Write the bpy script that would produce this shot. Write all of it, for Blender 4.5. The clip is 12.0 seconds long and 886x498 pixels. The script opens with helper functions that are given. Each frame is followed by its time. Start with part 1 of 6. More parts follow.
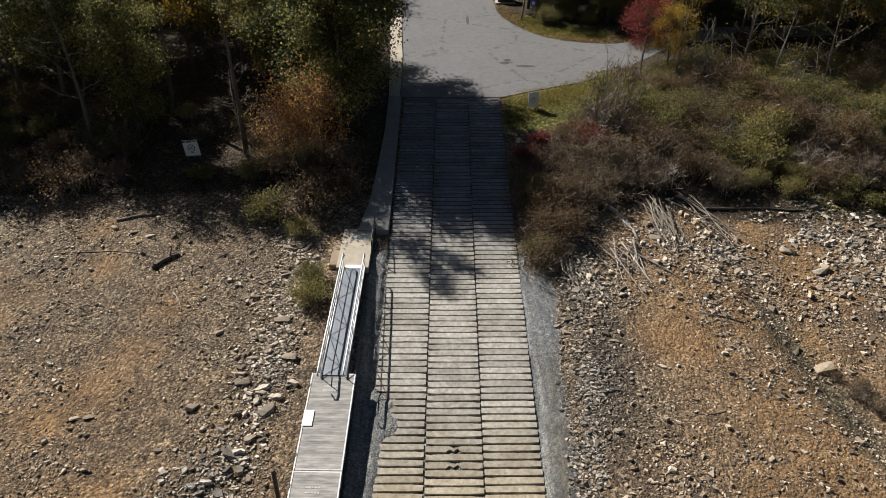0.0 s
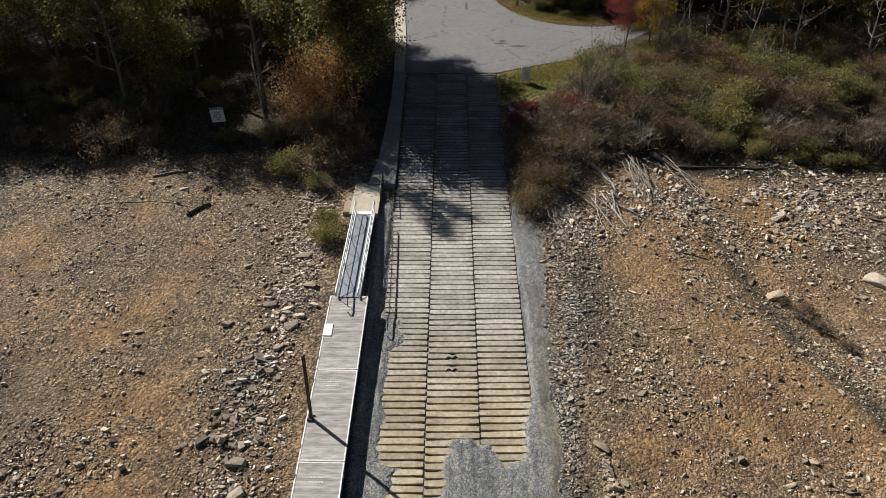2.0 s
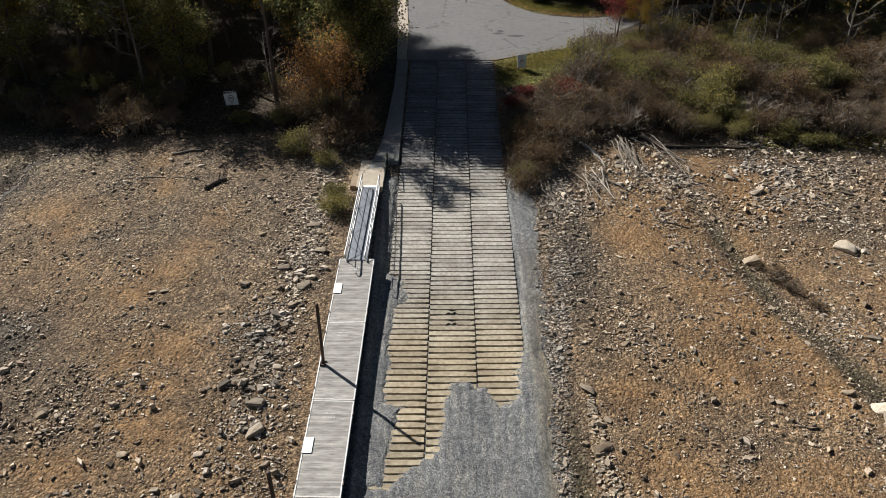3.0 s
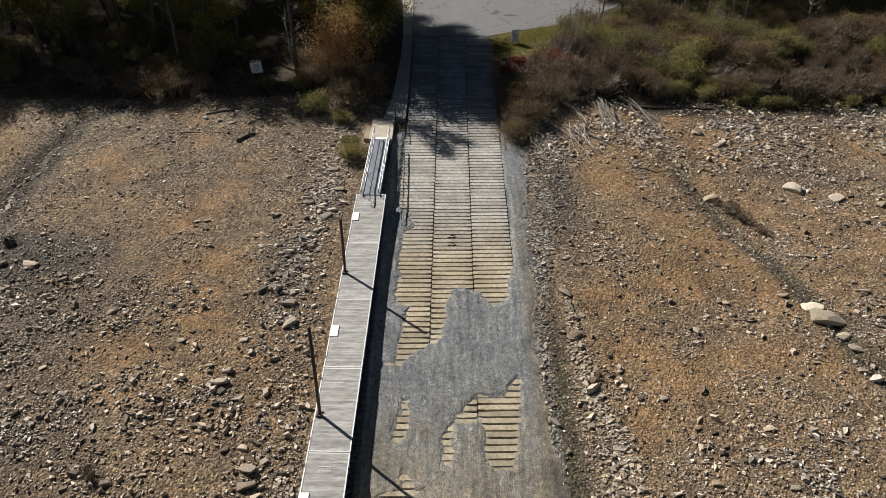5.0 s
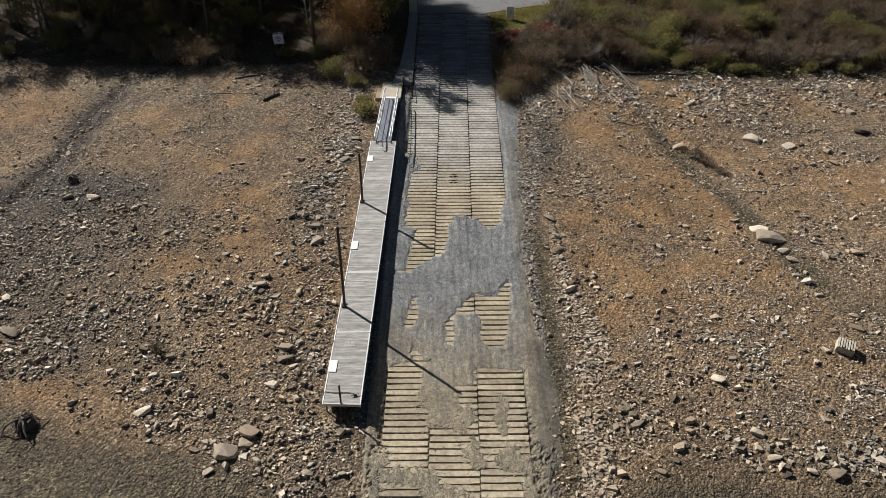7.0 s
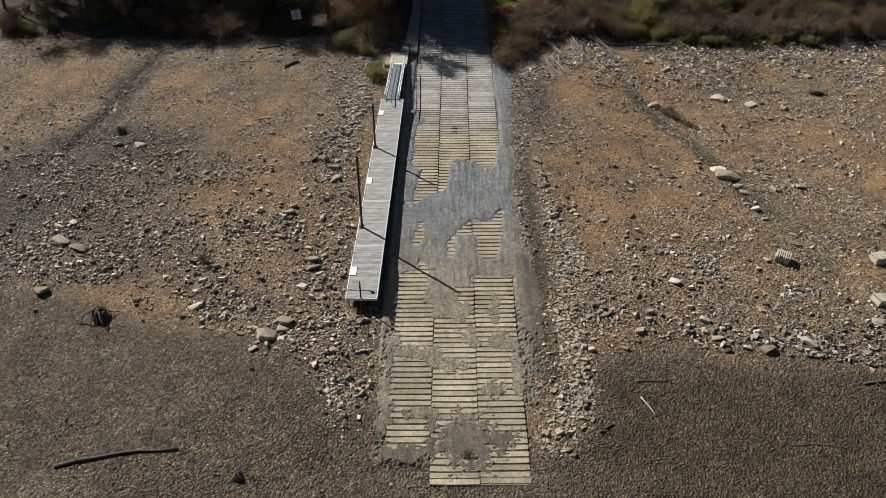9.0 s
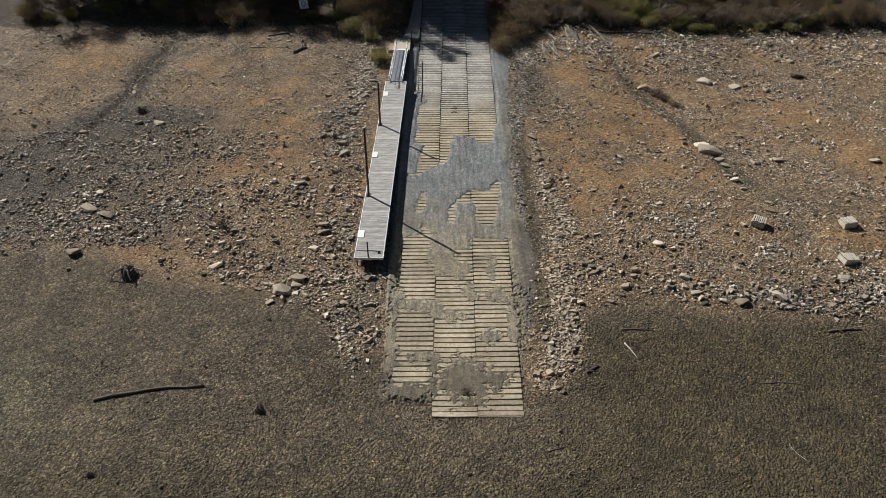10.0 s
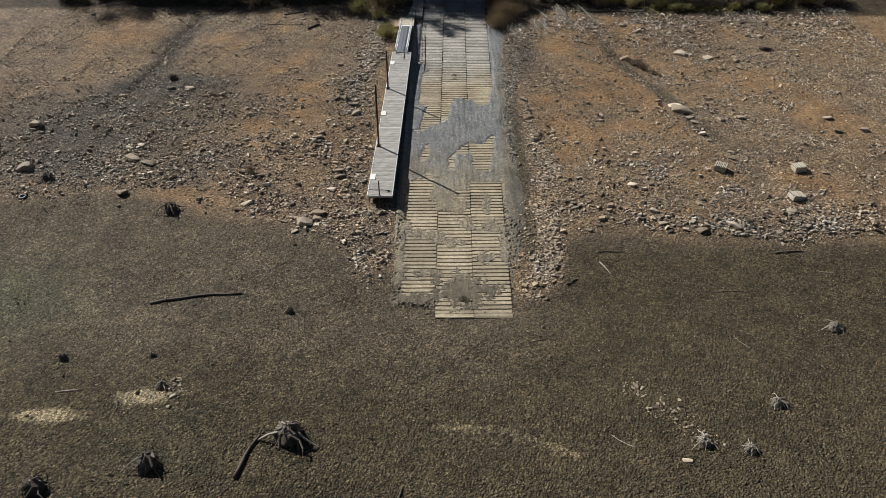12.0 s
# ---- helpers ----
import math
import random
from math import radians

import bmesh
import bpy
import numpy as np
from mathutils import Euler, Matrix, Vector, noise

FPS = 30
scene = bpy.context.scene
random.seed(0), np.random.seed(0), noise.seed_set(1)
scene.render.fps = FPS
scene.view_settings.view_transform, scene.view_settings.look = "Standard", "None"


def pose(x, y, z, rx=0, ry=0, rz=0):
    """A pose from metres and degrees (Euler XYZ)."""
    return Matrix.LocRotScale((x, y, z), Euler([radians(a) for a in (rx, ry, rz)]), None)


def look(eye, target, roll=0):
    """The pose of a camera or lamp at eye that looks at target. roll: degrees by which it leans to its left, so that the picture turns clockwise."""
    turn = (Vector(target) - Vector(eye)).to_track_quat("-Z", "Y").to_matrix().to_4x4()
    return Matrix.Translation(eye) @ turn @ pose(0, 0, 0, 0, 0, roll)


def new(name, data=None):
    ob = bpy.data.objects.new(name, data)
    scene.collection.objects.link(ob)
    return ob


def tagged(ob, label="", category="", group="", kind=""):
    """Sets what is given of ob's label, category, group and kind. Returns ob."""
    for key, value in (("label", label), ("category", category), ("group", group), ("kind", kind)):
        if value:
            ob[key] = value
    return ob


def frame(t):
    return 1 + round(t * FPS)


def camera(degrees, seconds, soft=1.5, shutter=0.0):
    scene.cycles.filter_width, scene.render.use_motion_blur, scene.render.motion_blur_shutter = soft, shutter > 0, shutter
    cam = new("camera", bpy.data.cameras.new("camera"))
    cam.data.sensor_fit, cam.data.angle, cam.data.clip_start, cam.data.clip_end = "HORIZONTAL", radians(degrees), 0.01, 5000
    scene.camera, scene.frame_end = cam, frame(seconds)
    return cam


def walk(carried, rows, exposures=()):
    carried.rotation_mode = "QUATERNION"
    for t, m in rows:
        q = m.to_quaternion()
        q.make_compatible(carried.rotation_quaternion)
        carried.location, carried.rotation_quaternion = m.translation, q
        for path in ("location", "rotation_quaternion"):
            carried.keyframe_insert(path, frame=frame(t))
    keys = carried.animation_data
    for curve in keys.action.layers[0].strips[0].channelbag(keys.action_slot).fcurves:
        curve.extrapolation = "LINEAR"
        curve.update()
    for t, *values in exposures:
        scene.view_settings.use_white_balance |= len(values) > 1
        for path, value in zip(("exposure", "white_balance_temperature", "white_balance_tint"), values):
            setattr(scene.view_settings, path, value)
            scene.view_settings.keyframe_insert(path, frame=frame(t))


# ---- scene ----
cam = camera(62.8, 12.0, soft=0.4)
METRES, EYE, TILT, LEAN, TURN = 62.5, 36.0, -32.3, 0.0, 0.0
ROWS = [
    (0.0, 0.0, 0.0, 0.0, 0.0, -0.0, -0.0),
    (0.5, 0.0005, -0.0226, -0.0145, 0.03, 0.03, 0.0),
    (1.0, 0.0007, -0.0486, -0.03, 0.06, 0.04, 0.01),
    (1.5, 0.001, -0.077, -0.0471, 0.08, 0.06, 0.01),
    (2.0, 0.0013, -0.1076, -0.0655, 0.11, 0.08, 0.02),
    (2.5, 0.0016, -0.1399, -0.0847, 0.14, 0.09, 0.02),
    (3.0, 0.0019, -0.1734, -0.1048, 0.17, 0.12, 0.03),
    (5.0, 0.0012, -0.3154, -0.1917, 0.25, 0.17, 0.06),
    (5.5, 0.0009, -0.3527, -0.2144, 0.28, 0.16, 0.06),
    (6.0, 0.0006, -0.3902, -0.2378, 0.31, 0.15, 0.06),
    (6.5, 0.0005, -0.4281, -0.2616, 0.34, 0.15, 0.07),
    (7.0, -0.0002, -0.4662, -0.286, 0.35, 0.16, 0.07),
    (9.0, -0.0012, -0.6211, -0.3852, 0.42, 0.19, 0.08),
    (9.5, -0.0014, -0.6599, -0.4101, 0.44, 0.19, 0.08),
    (10.0, -0.0015, -0.6987, -0.4353, 0.45, 0.2, 0.09),
    (10.5, -0.0017, -0.7376, -0.4605, 0.46, 0.2, 0.1),
    (11.0, -0.0019, -0.7762, -0.4858, 0.47, 0.22, 0.11),
    (11.5, -0.0016, -0.8131, -0.5098, 0.5, 0.23, 0.12),
    (12.0, -0.0016, -0.8467, -0.5318, 0.5, 0.24, 0.13),
]
walk(cam, [(t, pose(0, 0, EYE, TILT, LEAN, TURN) @ pose(METRES * x, METRES * y, METRES * z, 90 + pitch, roll, yaw)) for t, x, y, z, yaw, pitch, roll in ROWS],
     [(0.0, 0.61, 6550, 10), (4.0, 0.59, 6500, 10), (7.0, 0.5, 6450, 10), (9.0, 0.43, 6320, 9), (12.0, 0.39, 6400, 9)])

# ---------------------------------------------------------------- light
SUN_ELEV, SUN_AZ = 39.0, 50.5          # degrees above the horizon; degrees from +y towards -x
to_sun = Vector((-math.sin(radians(SUN_AZ)) * math.cos(radians(SUN_ELEV)),
                 math.cos(radians(SUN_AZ)) * math.cos(radians(SUN_ELEV)), math.sin(radians(SUN_ELEV))))
world = bpy.data.worlds.new("sky")
scene.world = world
world.use_nodes = True
wn = world.node_tree.nodes
sky = wn.new("ShaderNodeTexSky")
sky.sky_type, sky.sun_disc = 'NISHITA', False
sky.sun_elevation, sky.sun_rotation = radians(SUN_ELEV), radians(-SUN_AZ)
world.node_tree.links.new(sky.outputs[0], wn["Background"].inputs[0])
wn["Background"].inputs[1].default_value = 0.022
sun = new("sun", bpy.data.lights.new("sun", 'SUN'))
sun.data.energy, sun.data.angle, sun.data.color = 5.0, radians(0.6), (1.0, 0.955, 0.9)
sun.matrix_world = look(to_sun * 200, (0, 0, 0))

# ---------------------------------------------------------------- noise and ground shape


def smooth(a, b, v):
    u = np.clip((np.asarray(v, float) - a) / (b - a), 0, 1)
    return u * u * (3 - 2 * u)


def _hash(i, j, seed):
    h = (i.astype(np.int64) * 374761393 + j.astype(np.int64) * 668265263 + seed * 144665) & 0x7fffffff
    h = ((h ^ (h >> 13)) * 1274126177) & 0x7fffffff
    return ((h ^ (h >> 16)) & 0xffff) / 65535.0


def vnoise(x, y, size, seed=0):
    """Value noise from 0 to 1 with cells of that size."""
    x, y = np.asarray(x, float) / size, np.asarray(y, float) / size
    i, j = np.floor(x), np.floor(y)
    u, v = x - i, y - j
    u, v = u * u * (3 - 2 * u), v * v * (3 - 2 * v)
    a, b = _hash(i, j, seed), _hash(i + 1, j, seed)
    c, d = _hash(i, j + 1, seed), _hash(i + 1, j + 1, seed)
    return (a * (1 - u) + b * u) * (1 - v) + (c * (1 - u) + d * u) * v


def fbm(x, y, size, seed=0, octaves=4):
    total, amp, norm = 0.0, 1.0, 0.0
    for k in range(octaves):
        total = total + amp * vnoise(x, y, size / 2 ** k, seed + 17 * k)
        norm += amp
        amp *= 0.55
    return total / norm


def line_dist(x, y, pts):
    """Distance to a polyline in plan."""
    x, y = np.asarray(x, float), np.asarray(y, float)
    best = np.full(np.broadcast(x, y).shape, 1e9)
    for (ax, ay), (bx, by) in zip(pts, pts[1:]):
        dx, dy = bx - ax, by - ay
        u = np.clip(((x - ax) * dx + (y - ay) * dy) / (dx * dx + dy * dy), 0, 1)
        best = np.minimum(best, np.hypot(x - ax - u * dx, y - ay - u * dy))
    return best


def spots_of(x, y, ovals):
    """The strongest of several soft ovals, each (x, y, half width, half length), from 0 to 1."""
    best = np.zeros(np.broadcast(x, y).shape)
    for cx, cy, rx, ry in ovals:
        best = np.maximum(best, np.exp(-((x - cx) / rx) ** 2 - ((y - cy) / ry) ** 2))
    return best


def inside(x, y, outline):
    """Distance to a closed outline in plan, positive within it."""
    hit = np.zeros(np.broadcast(x, y).shape, bool)
    ring = outline + outline[:1]
    for (ax, ay), (bx, by) in zip(ring, ring[1:]):
        if ay != by:
            hit ^= ((ay > y) != (by > y)) & (x < (bx - ax) * (y - ay) / (by - ay) + ax)
    d = line_dist(x, y, ring)
    return np.where(hit, d, -d)


SLOPE, FOOT, HEAD = 0.137, -14.35, 66.5     # the ramp's fall, and its lower and upper ends along y
TOP = SLOPE * (HEAD - FOOT)
GULLY_RIGHT = [(21.0, 46.5), (21.7, 38), (23.2, 31), (24.5, 26.5), (26.4, 21.8), (27.4, 17.5), (28.6, 12.2), (30.4, 7.5), (31.5, 3.5)]
GULLY_LEFT = [(-34, 49), (-37, 46), (-37.3, 39.8), (-37.8, 31.9), (-38.2, 28.4), (-39.2, 23), (-41, 18)]

CLAY_WEST = [(-25, 46.2, 1.6, 1.8), (-23.8, 42.5, 1.2, 1.6), (-31.2, 39, 3.0, 2.0), (-29.6, 36.3, 2.2, 1.8), (-19, 34.2, 2.2, 2.4), (-18.2, 37.8, 1.8, 2.0), (-20.5, 31.4, 2.4, 1.8),
             (-22.2, 29, 2.2, 1.3), (-18.8, 23.8, 3.4, 2.0), (-17.2, 20.5, 1.8, 1.2), (-17.2, 17.8, 2.6, 1.6), (-21.3, 15, 3.0, 1.4), (-46, 40, 6.0, 4.5), (-28, 2.0, 3.4, 1.2), (-21.5, 11.4, 2.0, 1.0)]
CLAY_EAST = [(22.5, 46, 1.8, 2.2), (25.6, 43.6, 2.4, 1.6), (22.6, 34.8, 1.4, 3.2), (21.8, 27.2, 1.5, 3.0), (23.8, 22, 1.8, 3.0), (17.3, 24.6, 2.6, 1.6), (19.4, 29.9, 1.9, 2.4), (11.8, 20, 2.6, 1.4),
             (12.4, 15, 2.6, 2.0), (14.7, 35.6, 2.4, 2.0), (20.4, 25.4, 2.0, 2.0), (18, 22, 2.6, 1.6), (15, 13, 3.0, 1.6), (12.1, 8.9, 1.8, 2.0), (25, 13.4, 2.6, 2.2), (38.2, 26, 3.5, 2.4),
             (20.7, 14.3, 3.5, 1.6), (36, 3.5, 3.4, 2.4), (42, 17, 4.0, 5.0), (27.5, 40, 3.0, 1.2), (40, 42, 2.5, 2.5)]


def clay_at(x, y):
    return np.maximum(spots_of(x, y, CLAY_WEST), spots_of(x, y, CLAY_EAST))


def ramp_z(y):
    y = np.asarray(y, float)
    z = SLOPE * (y - FOOT)
    z = z + 0.33 * np.exp(-((y - 22) / 12) ** 2)
    z = np.where(y < FOOT, 0.012 * (y - FOOT), z)
    return np.where(y > HEAD, TOP + 0.05 * (y - HEAD), z)


def shore(x):
    """Where the bank meets the old lake bed, along y."""
    x = np.asarray(x, float)
    left = np.interp(x, [-60, -44, -32, -25, -13, -8], [0, 1.5, 2.5, -0.5, -3.2, -9])
    right = np.interp(x, [6, 9.5, 11, 14, 21, 26, 31, 36, 60], [-13, -11, -4.6, -3.5, -4.7, -5.0, -5.8, -5.0, -4.6])
    return np.where(x < 0, left, right)


def shoulder(x, y):
    """The gravel bench between the dock and the ramp."""
    return 0.42 * smooth(-4.2, -5.2, x) * smooth(-4, 2, y) * (1 - smooth(41, 44, y))


def meander(x, y):
    return 2.6 * (fbm(x, y, 5, 84) - 0.5) + 0.8 * (fbm(x, y, 1.4, 86) - 0.5)


def height(x, y):
    x, y = np.asarray(x, float), np.asarray(y, float)
    line = ramp_z(y)
    bed = np.interp(x, [-40, -18, -9, 2, 12, 40], [1.3, 1.05, 0.6, 0.05, 0.15, 0.5]) + 0.006 * (y + 15)
    low = smooth(15, 26, x) * smooth(14, 36, y) * (1 - smooth(52, 64, y))
    bank = line + 0.15 - 1.0 * low
    k = 1.2
    side = np.logaddexp(bank * k * 2, bed * k * 2) / (k * 2)
    side = side + 0.5 * smooth(-1.5, 4.0, y - shore(x)) * smooth(10, 24, x) * (1 - smooth(8, 20, y))
    rough = 0.5 * (fbm(x, y, 9, 3) - 0.5) + 0.16 * (fbm(x, y, 1.6, 5, 3) - 0.5)
    rough = rough * np.where(y < shore(x), 0.5, 1.0)
    side = side + rough
    side = side - 0.22 * np.exp(-(line_dist(x + 1.6 * (fbm(x, y, 5, 81) - 0.5), y, GULLY_RIGHT) / 0.9) ** 2) - 0.25 * np.exp(-(line_dist(x + meander(x, y), y, GULLY_LEFT) / 0.9) ** 2)
    corridor = line - 0.1 + shoulder(x, y)
    off = np.abs(x - 0.55 - 0.006 * (y - 25))
    wide = 10 * smooth(-9, -17, y)
    w = smooth(5.6 - 0.5 * wide, 9.0 + wide, off)
    z = corridor * (1 - w) + side * w
    lot = smooth(66, 68, y)                       # the level ground of the car park
    return z * (1 - lot) + (line - 0.05 + 0.3 * smooth(9, 16, off) * (fbm(x, y, 7, 9) - 0.35) * smooth(80, 110, np.abs(x) + y)) * lot


def h(x, y):
    return float(height(x, y))


# ---------------------------------------------------------------- materials


def nodes(name):
    m = bpy.data.materials.new(name)
    m.use_nodes = True
    nt = m.node_tree
    return m, nt, nt.nodes["Principled BSDF"]


def node(nt, kind, **values):
    n = nt.nodes.new(kind)
    for k, v in values.items():
        if k in n.inputs:
            n.inputs[k].default_value = v
    return n


def tex_noise(nt, coord, scale, detail=6.0, rough=0.6):
    n = node(nt, "ShaderNodeTexNoise", Scale=scale, Detail=detail, Roughness=rough)
    nt.links.new(coord, n.inputs["Vector"])
    return n.outputs["Fac"]


def tex_cells(nt, coord, scale, feature='F1', randomness=1.0):
    n = nt.nodes.new("ShaderNodeTexVoronoi")
    n.feature = feature
    n.inputs["Scale"].default_value = scale
    n.inputs["Randomness"].default_value = randomness
    nt.links.new(coord, n.inputs["Vector"])
    return n


def ramp_node(nt, fac, stops):
    n = nt.nodes.new("ShaderNodeValToRGB")
    e = n.color_ramp.elements
    while len(e) > 1:
        e.remove(e[-1])
    e[0].position, e[0].color = stops[0][0], (*stops[0][1], 1)
    for p, c in stops[1:]:
        s = e.new(p)
        s.color = (*c, 1)
    nt.links.new(fac, n.inputs[0])
    return n.outputs[0]


def mix(nt, fac, a, b, blend='MIX'):
    n = nt.nodes.new("ShaderNodeMix")
    n.data_type, n.blend_type = 'RGBA', blend
    for sock, v in ((n.inputs[0], fac), (n.inputs[6], a), (n.inputs[7], b)):
        if isinstance(v, (int, float)):
            sock.default_value = v
        elif isinstance(v, tuple):
            sock.default_value = (*v, 1)
        else:
            nt.links.new(v, sock)
    return n.outputs[2]


def maths(nt, op, a, b=0.0, clamp=False):
    n = nt.nodes.new("ShaderNodeMath")
    n.operation, n.use_clamp = op, clamp
    for sock, v in zip(n.inputs, (a, b)):
        if isinstance(v, (int, float)):
            sock.default_value = v
        else:
            nt.links.new(v, sock)
    return n.outputs[0]


def bump(nt, bsdf, fac, strength, distance):
    n = node(nt, "ShaderNodeBump", Strength=strength, Distance=distance)
    nt.links.new(fac, n.inputs["Height"])
    nt.links.new(n.outputs[0], bsdf.inputs["Normal"])


def place_of(nt):
    return nt.nodes.new("ShaderNodeNewGeometry").outputs["Position"]


def local_of(nt):
    return nt.nodes.new("ShaderNodeTexCoord").outputs["Object"]


def plain(name, colour, rough=0.7, metal=0.0, grain=0.25, scale=6.0, fine=60.0, relief=0.15, per_object=0.12):
    """A material of one colour with stains at two scales, fine relief and some difference from object to object."""
    m, nt, b = nodes(name)
    p = place_of(nt)
    a, c = tex_noise(nt, p, scale), tex_noise(nt, p, fine, 3)
    dark = tuple(v * (1 - grain) for v in colour)
    light = tuple(min(1, v * (1 + grain)) for v in colour)
    col = ramp_node(nt, a, [(0.3, dark), (0.7, light)])
    col = mix(nt, 0.35, col, ramp_node(nt, c, [(0.3, dark), (0.7, light)]))
    if per_object:
        r = nt.nodes.new("ShaderNodeObjectInfo").outputs["Random"]
        hsv = nt.nodes.new("ShaderNodeHueSaturation")
        nt.links.new(maths(nt, 'ADD', maths(nt, 'MULTIPLY', r, 2 * per_object), 1 - per_object), hsv.inputs["Value"])
        nt.links.new(col, hsv.inputs["Color"])
        col = hsv.outputs[0]
    nt.links.new(col, b.inputs["Base Color"])
    b.inputs["Roughness"].default_value, b.inputs["Metallic"].default_value = rough, metal
    if relief:
        bump(nt, b, c, relief, 0.02)
    return m


def ground_material():
    """Soil by zone: clay, stony soil, mud of the lake bed, gravel, litter under trees, turf."""
    m, nt, b = nodes("ground_soil")
    p = place_of(nt)

    def zone(name):
        a = nt.nodes.new("ShaderNodeAttribute")
        a.attribute_name = name
        return a.outputs["Fac"]
    n1, n2, n3 = tex_noise(nt, p, 0.35, 8), tex_noise(nt, p, 3.0, 6), tex_noise(nt, p, 18.0, 4)
    soil = ramp_node(nt, n2, [(0.25, (0.105, 0.08, 0.057)), (0.5, (0.185, 0.143, 0.102)), (0.75, (0.27, 0.215, 0.157))])
    clay = ramp_node(nt, n2, [(0.25, (0.17, 0.1, 0.047)), (0.55, (0.28, 0.175, 0.09)), (0.8, (0.39, 0.26, 0.148))])
    mud = ramp_node(nt, n2, [(0.25, (0.07, 0.057, 0.042)), (0.55, (0.138, 0.114, 0.083)), (0.8, (0.205, 0.172, 0.128))])
    gravel = ramp_node(nt, n3, [(0.3, (0.07, 0.075, 0.08)), (0.55, (0.17, 0.172, 0.17)), (0.8, (0.3, 0.295, 0.28))])
    litter = ramp_node(nt, n3, [(0.3, (0.024, 0.02, 0.014)), (0.55, (0.068, 0.054, 0.037)), (0.8, (0.155, 0.118, 0.072))])
    turf = ramp_node(nt, n3, [(0.3, (0.06, 0.068, 0.02)), (0.55, (0.14, 0.145, 0.042)), (0.8, (0.26, 0.22, 0.08))])
    algae = ramp_node(nt, n3, [(0.3, (0.065, 0.07, 0.045)), (0.7, (0.15, 0.155, 0.105))])
    sand = ramp_node(nt, n3, [(0.3, (0.26, 0.22, 0.14)), (0.7, (0.46, 0.4, 0.27))])

    def edge(name, width=0.35, ragged=0.9):
        v = maths(nt, 'ADD', zone(name), maths(nt, 'MULTIPLY', maths(nt, 'SUBTRACT', n2, 0.5), ragged))
        return maths(nt, 'ADD', maths(nt, 'DIVIDE', maths(nt, 'SUBTRACT', v, 0.5), width), 0.5, True)
    patchy = nt.nodes.new("ShaderNodeSeparateColor")
    nt.links.new(tex_cells(nt, p, 6.0).outputs["Color"], patchy.inputs[0])
    clayey = edge("clay", 0.9, 0.6)
    col = mix(nt, maths(nt, 'MULTIPLY', clayey, maths(nt, 'ADD', 0.7, maths(nt, 'MULTIPLY', patchy.outputs[1], 0.35), True)), soil, clay)
    slaty = ramp_node(nt, n2, [(0.25, (0.05, 0.043, 0.037)), (0.55, (0.09, 0.077, 0.066)), (0.8, (0.14, 0.122, 0.105))])
    col = mix(nt, edge("slaty", 0.7), col, slaty)
    bed = edge("bed", 0.6)
    # A darker mud, mixed in to the east and towards low y.
    dark_mud = ramp_node(nt, n2, [(0.25, (0.047, 0.038, 0.024)), (0.55, (0.086, 0.069, 0.043)), (0.8, (0.132, 0.107, 0.07))])
    col = mix(nt, bed, col, mix(nt, edge("dark_mud", 0.8), mud, dark_mud))
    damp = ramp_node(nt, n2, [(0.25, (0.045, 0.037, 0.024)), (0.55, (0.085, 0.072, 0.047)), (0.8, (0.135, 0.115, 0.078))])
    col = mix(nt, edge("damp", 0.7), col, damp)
    wet = ramp_node(nt, n2, [(0.25, (0.026, 0.02, 0.018)), (0.55, (0.052, 0.041, 0.036)), (0.8, (0.095, 0.078, 0.068))])
    col = mix(nt, edge("wet", 0.5), col, wet)
    col = mix(nt, edge("algae", 1.2), col, algae)
    col = mix(nt, edge("sand", 0.6), col, sand)
    col = mix(nt, edge("gravel", 0.3), col, gravel)
    col = mix(nt, edge("litter", 0.4), col, litter)
    col = mix(nt, edge("turf", 0.3), col, turf)
    big = ramp_node(nt, n1, [(0.3, (0.7, 0.7, 0.73)), (0.7, (1.24, 1.2, 1.12))])
    col = mix(nt, 1.0, col, big, 'MULTIPLY')
    col = mix(nt, 1.0, col, ramp_node(nt, tex_noise(nt, p, 1.1, 5), [(0.32, (0.8, 0.79, 0.79)), (0.5, (1.0, 1.0, 1.0)), (0.7, (1.18, 1.17, 1.15))]), 'MULTIPLY')
    def pebbles(scale, lo, hi):
        c = tex_cells(nt, p, scale)
        s = nt.nodes.new("ShaderNodeSeparateColor")
        nt.links.new(c.outputs["Color"], s.inputs[0])
        return c.outputs["Distance"], ramp_node(nt, s.outputs[0], [(0.0, (lo, lo, lo)), (0.6, (1.0, 1.0, 1.0)), (0.88, (hi * 0.8, hi * 0.79, hi * 0.77)), (1.0, (hi, hi * 0.98, hi * 0.94))])
    d1, v1 = pebbles(4.6, 0.48, 2.0)
    d2, v2 = pebbles(9.5, 0.42, 2.3)
    warp = tex_noise(nt, p, 1.3, 5)
    stony = ramp_node(nt, warp, [(0.4, (0, 0, 0)), (0.6, (1, 1, 1))])
    col = mix(nt, maths(nt, 'MULTIPLY', stony, maths(nt, 'SUBTRACT', maths(nt, 'SUBTRACT', 0.9, maths(nt, 'MULTIPLY', clayey, 0.5)), maths(nt, 'MULTIPLY', bed, 0.25), True)), col, mix(nt, 1.0, col, v1, 'MULTIPLY'))
    calm = maths(nt, 'SUBTRACT', maths(nt, 'SUBTRACT', 0.95, maths(nt, 'MULTIPLY', clayey, 0.5)), maths(nt, 'MULTIPLY', bed, 0.2), True)
    col = mix(nt, calm, col, mix(nt, 1.0, col, v2, 'MULTIPLY'))
    # Shade between pebbles, put into the colour as dark cell rims.
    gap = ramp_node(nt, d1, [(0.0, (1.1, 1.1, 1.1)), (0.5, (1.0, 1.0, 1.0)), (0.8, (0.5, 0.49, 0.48))])
